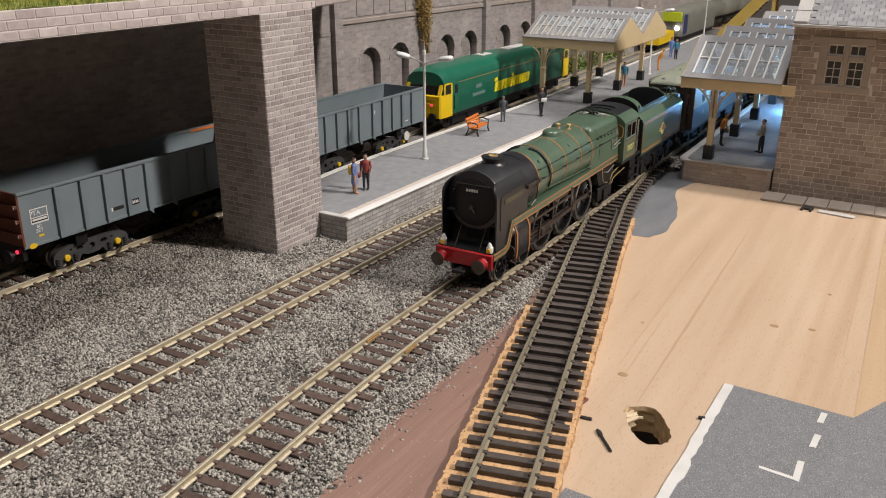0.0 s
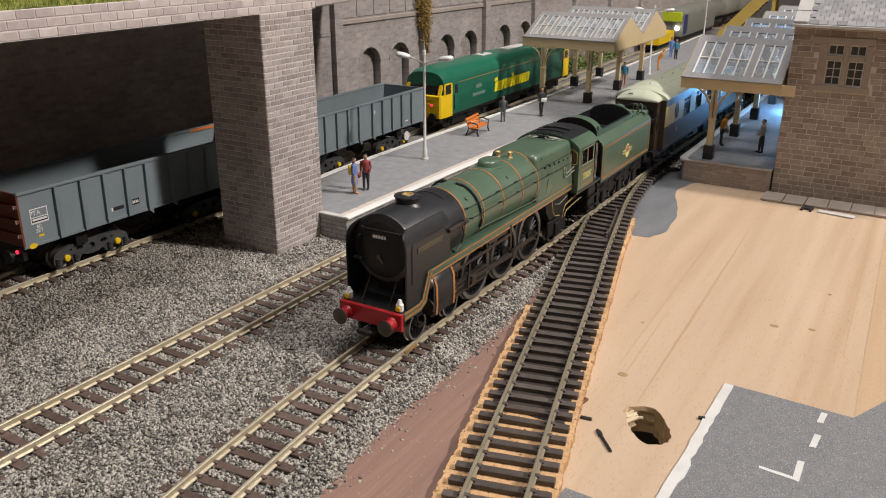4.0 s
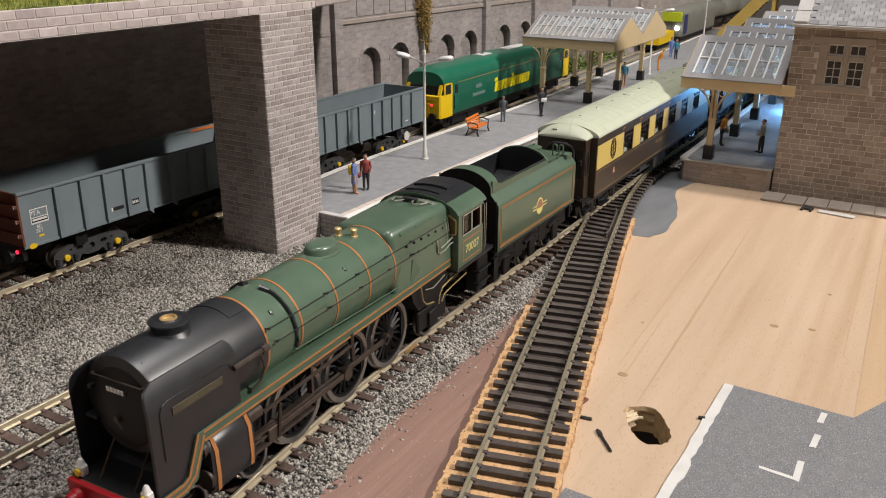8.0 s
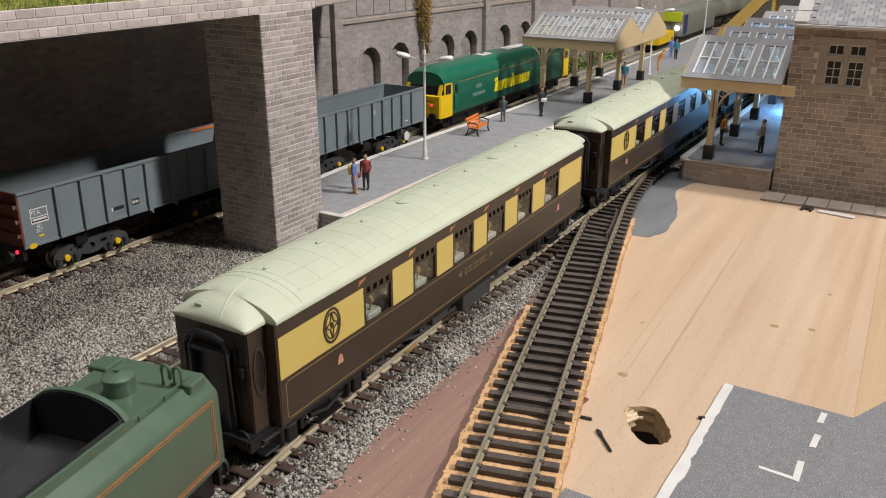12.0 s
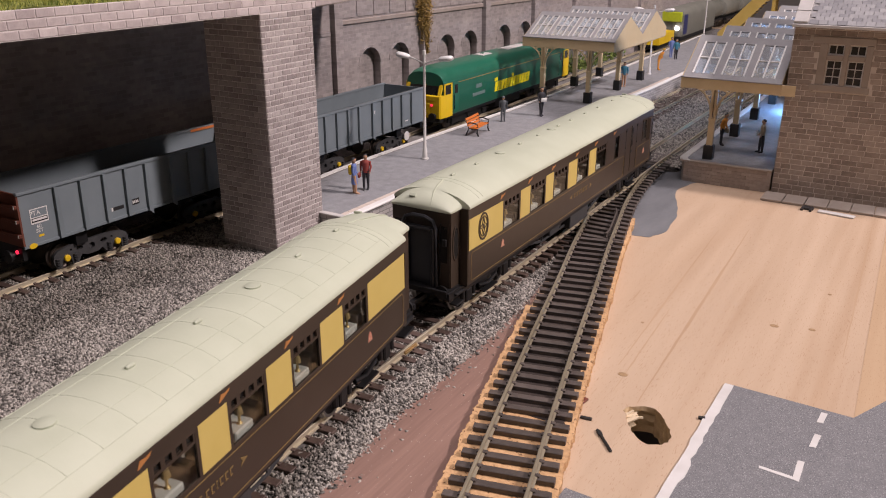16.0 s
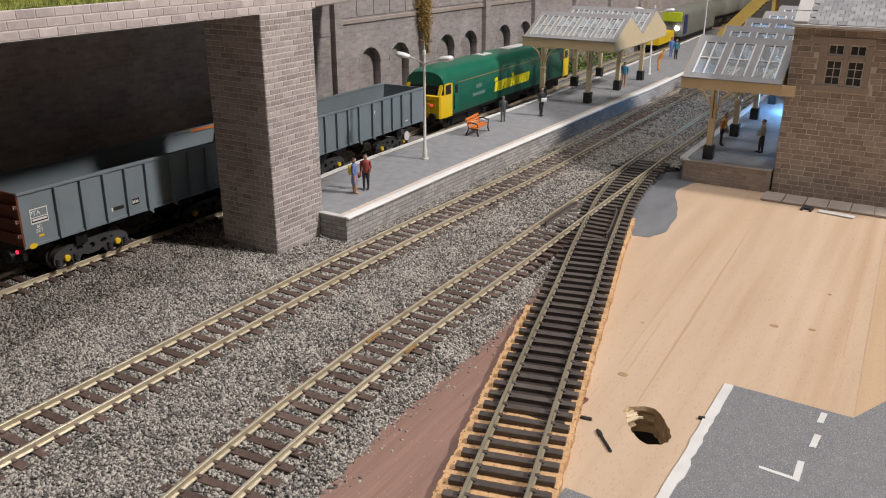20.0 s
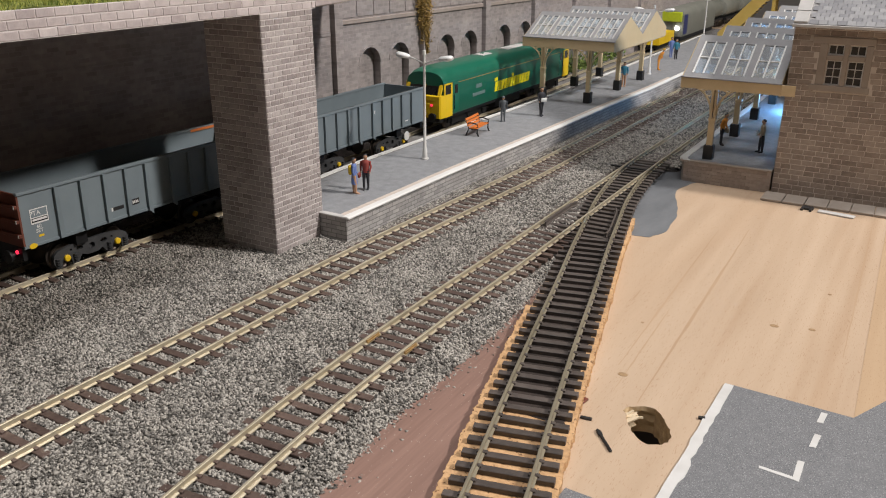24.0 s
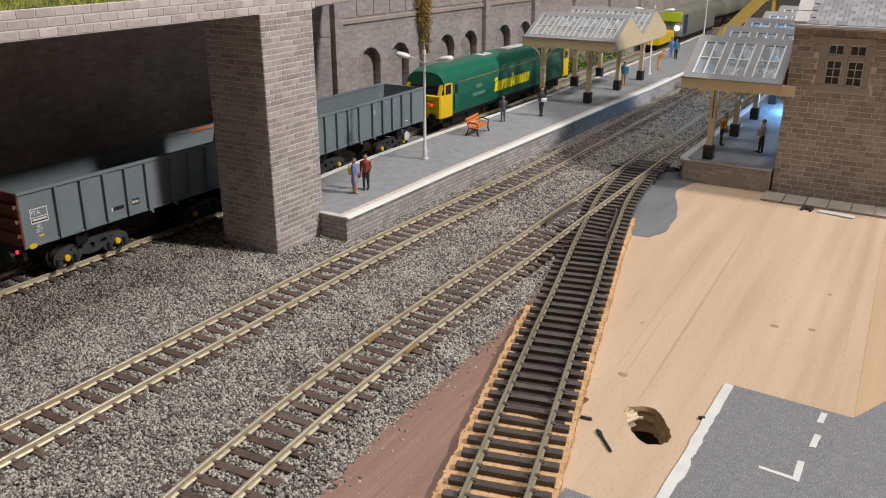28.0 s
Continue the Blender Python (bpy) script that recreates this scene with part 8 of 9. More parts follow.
def build_wagon(label, m_end, marks):
    W = thing("box_wagon", at(0, 0), label, "freight wagon", "grey box wagons")
    ln, z0, z1, hw = 150.0, 18.6, 41.6, 17.9
    bm = bmesh.new()
    box(bm, -hw, hw, 1, ln - 1, z0, z0 + 1.4)
    part("floor", bm, M_WAGON, W, smooth=False)
    for s in (-1, 1):
        bm = bmesh.new()
        box(bm, *sorted((s * hw, s * (hw - 0.9))), 0.9, ln - 0.9, z0 + 1.4, z1)
        side = part("side", bm, M_WAGON, W, "grey steel wagon side", smooth=False)
        bm = bmesh.new()
        box(bm, *sorted((s * (hw + 0.9), s * (hw - 1.3))), 0, ln, z1, z1 + 1.5, 0.25)
        part("top_rail", bm, M_WAGON, W)
        bm = bmesh.new()
        box(bm, *sorted((s * (hw + 0.5), s * (hw - 0.9))), 0, ln, z0 - 0.9, z0 + 0.5, 0.15)
        part("sole_bar", bm, M_WAGON, W)
        for i, y in enumerate((18, 31, 43.2, 55.2, 67.3, 82.7, 94.8, 106.8, 119, 132)):
            bm = bmesh.new()
            prism(bm, [(y - 0.9, z0 - 0.4), (y - 0.7, z1), (y + 0.9, z1), (y + 1.6, z0 - (2.8 if i in (4, 5) else 0.4))], "x", *sorted((s * hw, s * (hw + 1.5))))
            part("rib", bm, M_WAGON, side, smooth=False)
    for y0, y1, m in ((0, 0.9, m_end), (ln - 0.9, ln, M_WAGON)):
        bm = bmesh.new()
        box(bm, -hw, hw, y0, y1, z0, z1 + 0.8)
        e = part("end", bm, m, W, "rust red wagon end" if m is M_RUSTRED else "grey wagon end", smooth=False)
        sgn = -1 if y0 == 0 else 1
        for z in (23, 29.5, 36):
            bm = bmesh.new()
            yy = sorted((y0 if sgn < 0 else y1, (y0 - 1.2) if sgn < 0 else y1 + 1.2))
            box(bm, -hw, hw, yy[0], yy[1], z, z + 1.6, 0.2)
            part("end_rib", bm, m, e)
            bm = bmesh.new()
            for s in (-1, 1):
                box(bm, *sorted((s * 16.9, s * 17.6)), yy[0] - 0.15, yy[1], z + 0.1, z + 1.5)
            part("end_tab", bm, M_WHITE, e, smooth=False)
        bm = bmesh.new()
        for s in (-1, 1):
            a = y0 if sgn < 0 else y1
            lathe(bm, [(1.8, a), (1.8, a + sgn * 3), (3.0, a + sgn * 3.4), (3.0, a + sgn * 4.2), (0.05, a + sgn * 4.5)], (s * 11.4, 0, 14.4), "y", 14)
        box(bm, -1, 1, *sorted((y0, y0 + sgn * 7)), 9, 11)
        box(bm, -16, 16, *sorted((y0 if sgn < 0 else y1, (y0 + 2) if sgn < 0 else y1 - 2)), 12, z0)
        part("headstock", bm, M_FRAME, W)
    bm = bmesh.new()
    box(bm, -8, 8, 6, ln - 6, 13, z0)
    for y in (30, ln - 30):
        box(bm, -15, 15, y - 3, y + 3, 11, z0)
    part("underframe", bm, M_FRAME, W, smooth=False)
    freight_bogie(W, 36.0)
    freight_bogie(W, ln - 36.0)
    if marks:
        x = hw + 0.02
        bm = bmesh.new()
        box(bm, x, x + 0.05, 5.0, 13.4, 27.6, 34.4)
        panel = part("data_panel", bm, M_WAGON, W, "lettering panel", smooth=False)
        for a, b, c, d in ((5.0, 13.4, 27.6, 28.3), (5.0, 13.4, 30.2, 30.6), (5.0, 13.4, 34.0, 34.4), (5.0, 5.4, 28.3, 34.0), (13.0, 13.4, 28.3, 34.0), (5.8, 12.6, 28.9, 29.8)):
            bm = bmesh.new()
            box(bm, x + 0.06, x + 0.14, a, b, c, d)
            part("panel_bar", bm, M_WHITE, panel, "white panel line", smooth=False)
        bm = bmesh.new()
        box(bm, x, x + 0.1, 5.4, 13.0, 28.3, 30.2)
        part("panel_ground", bm, M_BLACK, panel, smooth=False)
        text_mesh("wagon_code", "PTA", 2.9, M_WHITE, panel, side_text(x + 0.08, 7.4, 32.3), "white code letters")
        text_mesh("wagon_set", "60", 2.3, M_WHITE, panel, side_text(x + 0.08, 8.4, 26.2))
        text_mesh("wagon_set", "SET", 2.3, M_WHITE, panel, side_text(x + 0.08, 8.4, 24.2))
        bm = bmesh.new()
        for y in (4.0, ):
            prism(bm, [(y + 1.9 * math.cos(t), z0 - 0.2 + 1.2 * math.sin(t)) for t in [2 * math.pi * k / 14 for k in range(14)]], "x", hw + 0.5, hw + 0.7)
        box(bm, x, x + 0.08, 7.6, 10.2, 21.4, 22.4)
        part("yellow_label", bm, M_AXLEYELLOW, panel, "oval yellow label", smooth=False)
        bm = bmesh.new()
        box(bm, x, x + 0.1, 45.6, 52.8, 22.6, 24.4)
        box(bm, x, x + 0.1, 57.2, 62.0, 22.6, 25.6)
        part("brake_plate", bm, M_BLACK, panel, "black brake plate", smooth=False)
        bm = bmesh.new()
        box(bm, x + 0.1, x + 0.18, 45.6, 46.6, 22.6, 24.4)
        for k in range(4):
            box(bm, x + 0.1, x + 0.18, 57.9 + k * 0.95, 58.5 + k * 0.95, 23.4, 24.8)
        part("plate_bars", bm, M_WHITE, panel, smooth=False)
        bm = bmesh.new()
        box(bm, -hw + 0.95, -hw + 1.45, 130, 148, z1 - 0.4, z1 + 1.0)
        part("orange_stripe", bm, M_STRIPE, W, "orange stripe inside the top rail", smooth=False)
        bm = bmesh.new()
        for s in (-1, 1):
            lathe(bm, [(0.9, -0.4), (0.9, -1.0), (0.05, -1.2)], (s * 13.2, 0, 15.9), "y", 10)
        part("tail_light", bm, M_TAIL, W, "glowing red tail light")
    else:
        x = hw + 0.02
        bm = bmesh.new()
        box(bm, x, x + 0.1, 85, 86.4, 33.4, 36.0)
        box(bm, x, x + 0.1, 124, 128, 21.6, 22.4)
        part("white_mark", bm, M_WHITE, W, smooth=False)
        bm = bmesh.new()
        lathe(bm, [(3.4, hw - 3.0), (3.4, hw - 2.6), (0.05, hw - 2.5)], (0, 130, 9.5), "x", 18)
        part("brake_wheel", bm, M_WHITE, W, "white hand brake wheel")
    return W


def on_d(y, ln):
    a, b = Vector((track_d(y + 12), y + 12, height_d(y + 12))), Vector((track_d(y + ln - 12), y + ln - 12, height_d(y + ln - 12)))
    d = (b - a).normalized()
    o = a - d * 12
    return at(o.x, o.y, o.z, rx=math.degrees(math.asin(d.z)), rz=-math.degrees(math.atan2(d.x, d.y)))


wagon_one = build_wagon("grey steel box wagon with a rust red end", M_RUSTRED, True)
wagon_one.matrix_world = on_d(189.5, 150)
wagon_two = build_wagon("empty grey steel box wagon behind the platform", M_WAGON, False)
wagon_two.matrix_world = on_d(367, 150)


def diesel_section(y, w, z0, zs, zt, n=7):
    pts = [(w * 0.96, z0), (w, z0 + 1.5), (w, zs)]
    for k in range(1, n + 1):
        a = math.pi / 2 * k / (n + 1)
        pts.append((w * math.cos(a) ** 0.62, zs + (zt - zs) * math.sin(a)))
    pts.append((w * 0.2, zt))
    return [(p[0], y, p[1]) for p in pts] + [(-p[0], y, p[1]) for p in reversed(pts)]


def build_diesel():
    D = thing("diesel_locomotive", at(0, 0), "green diesel locomotive with a yellow cab front", "locomotive")
    ln = 264.0
    bm = bmesh.new()
    secs = [diesel_section(y, w, z0, zs, zt) for y, w, z0, zs, zt in ((5.0, 17.0, 13, 38, 47.5), (9.5, 17.4, 13, 38.5, 49.6), (16, 17.6, 13, 38.8, 50.4), (ln - 16, 17.6, 13, 38.8, 50.4), (ln - 9.5, 17.4, 13, 38.5, 49.6), (ln - 5, 17, 13, 38, 47.5))]
    loft(bm, secs)
    part("body", bm, M_DIESELGREEN, D, "glossy green diesel body side and roof", angle=45)
    for e in (0, 1):
        def fy(a):
            return a if e == 0 else ln - a
        bm = bmesh.new()
        secs = []
        for y, w, z0, z1 in ((fy(0.0), 15.8, 12.5, 29.5), (fy(1.2), 17.0, 12.2, 30.2), (fy(9.0), 17.75, 12.2, 30.2), (fy(18.0), 17.8, 12.2, 30.2)):
            secs.append([(w, y, z0), (w, y, z1), (-w, y, z1), (-w, y, z0)])
        loft(bm, secs)
        nose = part("yellow_nose", bm, M_DIESELYELLOW, D, "bright yellow lower cab front", smooth=False)
        for x0, x1 in ((-16.4, -13.6), (-1.2, 1.2), (13.6, 16.4)):
            bm = bmesh.new()
            a, b = (fy(1.0), 30.2), (fy(5.4), 39.2)
            lo = [(x0, a[0], a[1]), (x1, a[0], a[1]), (x1, b[0], b[1]), (x0, b[0], b[1])]
            hi = [(x, y + (1.4 if e == 0 else -1.4), z) for x, y, z in lo]
            loft(bm, [lo, hi])
            part("window_pillar", bm, M_DIESELYELLOW, nose, "yellow cab pillar", smooth=False)
        for s in (-1, 1):
            bm = bmesh.new()
            x = s * 17.82
            for q in ((fy(6.8), fy(5.0)), (fy(17.5), fy(15.5)), (fy(18.0), fy(17.4))):
                box(bm, *sorted((x, x - s * 0.5)), *sorted(q), 30.2, 39)
            box(bm, *sorted((x, x - s * 0.5)), *sorted((fy(5.0), fy(18.0))), 37.8, 39)
            part("side_window_frame", bm, M_DIESELYELLOW, nose, "yellow side window frame", smooth=False)
        bm = bmesh.new()
        lo = [(-15.8, fy(2.2), 30.2), (15.8, fy(2.2), 30.2), (15.8, fy(5.9), 39.4), (-15.8, fy(5.9), 39.4)]
        hi = [(x, fy(9.0), z) for x, y, z in lo]
        loft(bm, [lo, hi])
        part("windscreen", bm, M_DARKGLASS, nose, "dark windscreen", smooth=False)
        for s in (-1, 1):
            bm = bmesh.new()
            box(bm, *sorted((s * 17.4, s * 17.74)), *sorted((fy(6.8), fy(15.5))), 30.4, 37.8)
            part("cab_side_window", bm, M_DARKGLASS, nose, smooth=False)
        bm = bmesh.new()
        for s in (-1, 1):
            lathe(bm, [(1.0, fy(0.3)), (1.0, fy(-0.5)), (0.05, fy(-0.7))], (s * 9.0, 0, 22.6), "y", 12)
        part("marker_light", bm, M_TAIL if e == 0 else M_WHITE, nose, "glowing red marker light" if e == 0 else "")
        bm = bmesh.new()
        box(bm, -12, 12, *sorted((fy(-0.35), fy(0.2))), 26.6, 27.2)
        box(bm, -7, 7, *sorted((fy(-0.4), fy(0.2))), 16, 24, 0.2)
        part("nose_panel", bm, M_DIESELYELLOW, nose)
        bm = bmesh.new()
        for s in (-1, 1):
            lathe(bm, [(1.9, fy(1)), (1.9, fy(-3)), (3.1, fy(-3.4)), (3.1, fy(-4.2)), (0.05, fy(-4.5))], (s * 11.4, 0, 14.2), "y", 14)
        box(bm, -16.5, 16.5, *sorted((fy(0.6), fy(6))), 9.0, 12.6, 0.4)
        part("buffer_beam", bm, M_FRAME, D)
        for s in (-1, 1):
            bm = bmesh.new()
            box(bm, *sorted((s * 17.6, s * 17.75)), *sorted((fy(20.6), fy(28.0))), 14.5, 38.0)
            door = part("cab_door", bm, M_DIESELGREEN, D, smooth=False)
            bm = bmesh.new()
            box(bm, *sorted((s * 17.74, s * 17.8)), *sorted((fy(21.8), fy(26.8))), 29.5, 36.4)
            part("door_window", bm, M_DARKGLASS, door, "dark door window", smooth=False)
            bm = bmesh.new()
            tube(bm, [(s * 18.3, fy(20.4), 17), (s * 18.3, fy(20.4), 29)], 0.25, 5)
            part("grab_rail", bm, M_FRAME, door)
    for s in (-1, 1):
        x = s * 17.66
        bm = bmesh.new()
        box(bm, *sorted((x, x - s * 0.4)), 21, ln - 21, 37.4, 37.95)
        part("cantrail_line", bm, M_DULLGOLD, D, "thin orange cantrail line", smooth=False)
    bm = bmesh.new()
    bars(bm, 17.62, 92.0, 164.0, 20.0, 28.4, 12, 0.86, 1.8)
    box(bm, 17.62, 17.74, 92, 98, 29.0, 32.0)
    box(bm, 17.62, 17.74, 126, 130, 29.0, 31.6)
    part("logo_shapes", bm, M_LOGO, D, "yellow slanted logo as plain blocks", smooth=False)
    bm = bmesh.new()
    box(bm, 17.62, 17.75, 58, 68, 28.4, 31.4)
    box(bm, 17.62, 17.75, 52, 74, 22.0, 24.6)
    part("side_plate", bm, M_BLUEGREY, D, "pale nameplate", smooth=False)
    bm = bmesh.new()
    for y0, y1 in ((92, 110), (140, 182)):
        secs = [[(x, y, 50.9 - (abs(x) / 17) ** 2.6 * 9.5) for x in (-10, -5, 0, 5, 10)] + [(x, y, 50.2 - (abs(x) / 17) ** 2.6 * 9.5) for x in (10, 5, 0, -5, -10)] for y in (y0, y1)]
        loft(bm, secs)
    part("roof_panel", bm, M_COPING, D, "pale grey roof panels")
    bm = bmesh.new()
    rod(bm, (0, 101, 50.2), (0, 101, 51.6), 1.6, n=12)
    for y0, y1 in ((40, 84), (114, 134), (186, 222)):
        for s in (-1, 1):
            box(bm, *sorted((s * 9.0, s * 14.2)), y0, y1, 44.2, 47.2, 0.5)
    part("roof_grille", bm, M_DIESELGREEN, D)
    bm = bmesh.new()
    box(bm, -16.6, 16.6, 8, ln - 8, 10.4, 13.2)
    box(bm, -14, 14, 100, 152, 4.5, 11, 0.6)
    for s in (-1, 1):
        for yc in (52, ln - 52):
            prism(bm, [(yc - 34, 5.5), (yc - 32, 10.5), (yc + 32, 10.5), (yc + 34, 5.5), (yc + 26, 3.8), (yc - 26, 3.8)], "x", *sorted((s * 12, s * 13.6)))
            for k in (-27, 0, 27):
                box(bm, *sorted((s * 13.4, s * 15)), yc + k - 3, yc + k + 3, 3.4, 9, 0.5)
    part("underframe", bm, M_FRAME, D)
    bm = bmesh.new()
    for yc in (52, ln - 52):
        for k in (-27, 0, 27):
            for s in (-1, 1):
                lathe(bm, [(0.05, s * 9.4), (6.2, s * 9.5), (6.9, s * 9.2), (7.5, s * 7.3), (0.05, s * 7.3)], (0, yc + k, 7.0), "x", 20)
    part("running_gear", bm, M_GEAR, D)
    return D


diesel = build_diesel()
diesel.matrix_world = on_d(548.5, 264)


# ---- platform furniture ----
M_BENCH = mat("bench_orange", (0.60, 0.17, 0.03), 0.5, scale=300, bump=0.05, var=0.12)
M_POST = mat("post_white", (0.60, 0.59, 0.565), 0.5, scale=200, bump=0.03, var=0.06)


def build_bench():
    B = thing("platform_bench", at(-284.6, 518.6, 9.75, rz=6), "orange slatted bench with black cast ends", "bench")
    for i, x in enumerate((1.2, 3.4, 5.6)):
        bm = bmesh.new()
        box(bm, x - 0.95, x + 0.95, -11.5, 11.5, 5.6, 6.3, 0.12)
        part("seat_slat", bm, M_BENCH, B, "orange seat slat")
    for i, z in enumerate((7.6, 9.7, 11.8)):
        bm = bmesh.new()
        x = -0.7 - i * 0.75
        obox(bm, (x, 0, z), (0.7, 23, 1.75), Matrix.Rotation(radians(-20), 3, "Y"), 0.12)
        part("back_slat", bm, M_BENCH, B, "orange back slat")
    for y in (-10.2, 10.2):
        bm = bmesh.new()
        tube(bm, [(-2.9, y, 13.2), (-1.2, y, 8.6), (-0.2, y, 5.4), (-1.6, y, 2.2), (-2.6, y, 0.1)], 0.55, 6)
        tube(bm, [(-0.4, y, 5.4), (3, y, 5.2), (6.4, y, 5.4), (6.2, y, 2.4), (7.4, y, 0.1)], 0.55, 6)
        tube(bm, [(-1.4, y, 9.2), (1.5, y, 9.6), (4.6, y, 9.2), (6.6, y, 8.4), (6.8, y, 7.0), (5.6, y, 6.0)], 0.5, 6)
        part("cast_end", bm, M_BLACK, B, "black cast iron bench end")


build_bench()


def build_lamp(x, y, z):
    Lm = thing("platform_lamp", at(x, y, z), "white double-armed platform lamp post", "lamp post", "platform lamps")
    bm = bmesh.new()
    lathe(bm, [(2.4, 0), (2.4, 0.8), (1.7, 1.2), (1.5, 7), (1.0, 7.8), (0.85, 40), (0.75, 66), (1.2, 66.4), (1.1, 69), (0.05, 69.3)], (0, 0, 0), "z", 14)
    post = part("post", bm, M_POST, Lm, "slim white lamp post")
    for s in (-1, 1):
        bm = bmesh.new()
        tube(bm, [(0, 0, 61.0), (s * 4, 0, 62.2), (s * 9, 0, 63.8), (s * 13, 0, 64.8)], 0.5, 6)
        arm = part("arm", bm, M_POST, post, "curved white arm")
        bm = bmesh.new()
        secs = []
        for t, w, h in ((10.8, 0.8, 0.7), (11.8, 2.4, 1.4), (16, 2.9, 1.8), (19.2, 2.7, 1.7), (20.4, 1.4, 1.0)):
            zz = 64.4 + (t - 11) * 0.12
            secs.append([(s * t, w * math.cos(a), zz + h * math.sin(a)) for a in [2 * math.pi * k / 12 for k in range(12)]])
        loft(bm, secs)
        part("lantern", bm, M_LAMPGLASS, post, "white lantern head", angle=60)


build_lamp(-275.9, 436.5, 9.75)
build_lamp(-260.6, 850.7, 9.75)
build_lamp(-259.3, 1056.8, 9.75)


def colour(name, c):
    return mat(name, c, 0.7, scale=300, bump=0, var=0.12)


C_SKIN = colour("figure_tan", (0.45, 0.26, 0.16))
C_DARK = colour("figure_dark", (0.03, 0.03, 0.035))
C_BLUE = colour("figure_blue", (0.13, 0.19, 0.42))
C_RED = colour("figure_red", (0.28, 0.05, 0.04))
C_YEL = colour("figure_yellow", (0.65, 0.42, 0.02))
C_GREY = colour("figure_grey", (0.10, 0.11, 0.12))
C_TAN = colour("figure_beige", (0.34, 0.29, 0.21))
C_TEAL = colour("figure_teal", (0.03, 0.17, 0.25))
C_ORANGE = colour("figure_orange", (0.70, 0.28, 0.04))
C_WHITE = colour("figure_white", (0.65, 0.65, 0.62))


def figure(x, y, z, rz, label, legs, torso, hair, lean=0.0, bag=None, pack=None, tall=23.0, skirt=False, bare=False, paper=False, hold=1):
    """A small painted model figure as one plain mesh."""
    mats = [legs, torso, C_SKIN, hair, bag or legs, pack or torso, C_WHITE]
    bm = bmesh.new()
    k = tall / 23.0

    def seg(pts, mi, n=10):
        secs = []
        for (cx, cy, cz, rx, ry) in pts:
            tilt = lean * max(0, cz - 11)
            secs.append([((cx + rx * math.cos(a)) * k, (cy + ry * math.sin(a) - tilt) * k, cz * k) for a in [2 * math.pi * i / n for i in range(n)]])
        loft(bm, secs, mi=mi)
    for s in (-1, 1):
        st = 0.8 * s
        seg([(s * 1.2, st - 1.3, 0, 0.6, 1.6), (s * 1.2, st - 0.6, 0.9, 0.7, 1.5), (s * 1.2, st, 1.2, 0.7, 0.8)], 4 if not bag else 0)
        seg([(s * 1.2, st, 1.0, 0.65, 0.7), (s * 1.15, st * 0.9, 5.5, 0.9, 0.95), (s * 1.1, st * 0.3, 10.5, 1.3, 1.3), (s * 0.9, 0, 12.2, 1.4, 1.4)], 2 if bare else 0)
    if skirt:
        seg([(0, 0, 6.2, 2.4, 2.0), (0, 0, 10, 2.4, 1.9), (0, 0, 13, 1.9, 1.5)], 1)
    seg([(0, 0, 11.2, 2.3, 1.6), (0, 0, 13.5, 2.1, 1.5), (0, 0, 17, 2.8, 1.7), (0, 0, 18.8, 2.4, 1.4), (0, 0, 19.4, 1.0, 0.9)], 1)
    for s in (-1, 1):
        fw = -1.6 if (s > 0 or paper) else -0.4
        seg([(s * 2.7, 0, 18.4, 0.75, 0.8), (s * 3.3, 0.3, 15, 0.7, 0.75), (s * 3.0, fw, 12.2, 0.55, 0.6)], 1, 8)
        seg([(s * 3.0, fw, 12.4, 0.5, 0.55), (s * 2.9, fw - 0.2, 11.2, 0.5, 0.5)], 2, 6)
    seg([(0, 0, 19.2, 0.8, 0.8), (0, 0, 20.0, 0.8, 0.8), (0, -0.1, 20.5, 1.25, 1.35), (0, -0.1, 21.7, 1.35, 1.5), (0, 0, 22.4, 1.1, 1.2)], 2)
    seg([(0, 0.35, 21.4, 1.42, 1.35), (0, 0.2, 22.4, 1.3, 1.3), (0, 0.1, 23.0, 0.6, 0.6)], 3)
    if bag:
        t = bmesh.new()
        box(t, 3.0, 4.6, -3.2, 0.6, 8.2, 11.4, 0.4)
        join(bm, t, Matrix.Scale(k, 4) @ Matrix.Translation((0 if hold > 0 else -7.6, 0, 0)), 4)
    if pack:
        t = bmesh.new()
        box(t, -1.9, 1.9, 1.3, 3.4, 12.2, 18.2, 0.6)
        join(bm, t, Matrix.Scale(k, 4), 5)
    if paper:
        t = bmesh.new()
        box(t, -2.6, 2.6, -3.6, -3.2, 11.8, 15.0, 0.1)
        join(bm, t, Matrix.Scale(k, 4), 6)
    ob = part("model_figure", bm, mats, None, angle=60)
    ob.matrix_world = at(x, y, z, rz=rz)
    return tagged(ob, label, "figurine", "model figures")


figure(-269.2, 352.0, 9.8, 118, "painted figurine in blue dress with yellow backpack", C_SKIN, C_BLUE, C_DARK, skirt=True, bare=True, pack=C_YEL, tall=20.6)
figure(-268.2, 361.5, 9.8, 22, "painted figurine in red jacket holding a bag", C_DARK, C_RED, C_DARK, bag=C_RED, hold=-1, tall=20.6)
figure(-284.7, 564.1, 9.8, 200, "painted figurine in a dark grey coat", C_GREY, C_GREY, C_GREY, tall=20)
figure(-268.4, 598.9, 9.8, 60, "painted figurine in black suit reading a paper", C_DARK, C_DARK, C_DARK, paper=True)
figure(-258.5, 766.0, 9.8, 20, "painted figurine in teal top under the canopy", C_SKIN, C_TEAL, C_DARK)
figure(-261.5, 884.8, 9.8, 80, "painted figurine in orange working clothes bending", C_ORANGE, C_ORANGE, C_YEL, lean=0.5)
figure(-268.9, 975.5, 9.8, 30, "painted figurine in dark clothes on the far platform", C_DARK, C_TEAL, C_DARK)
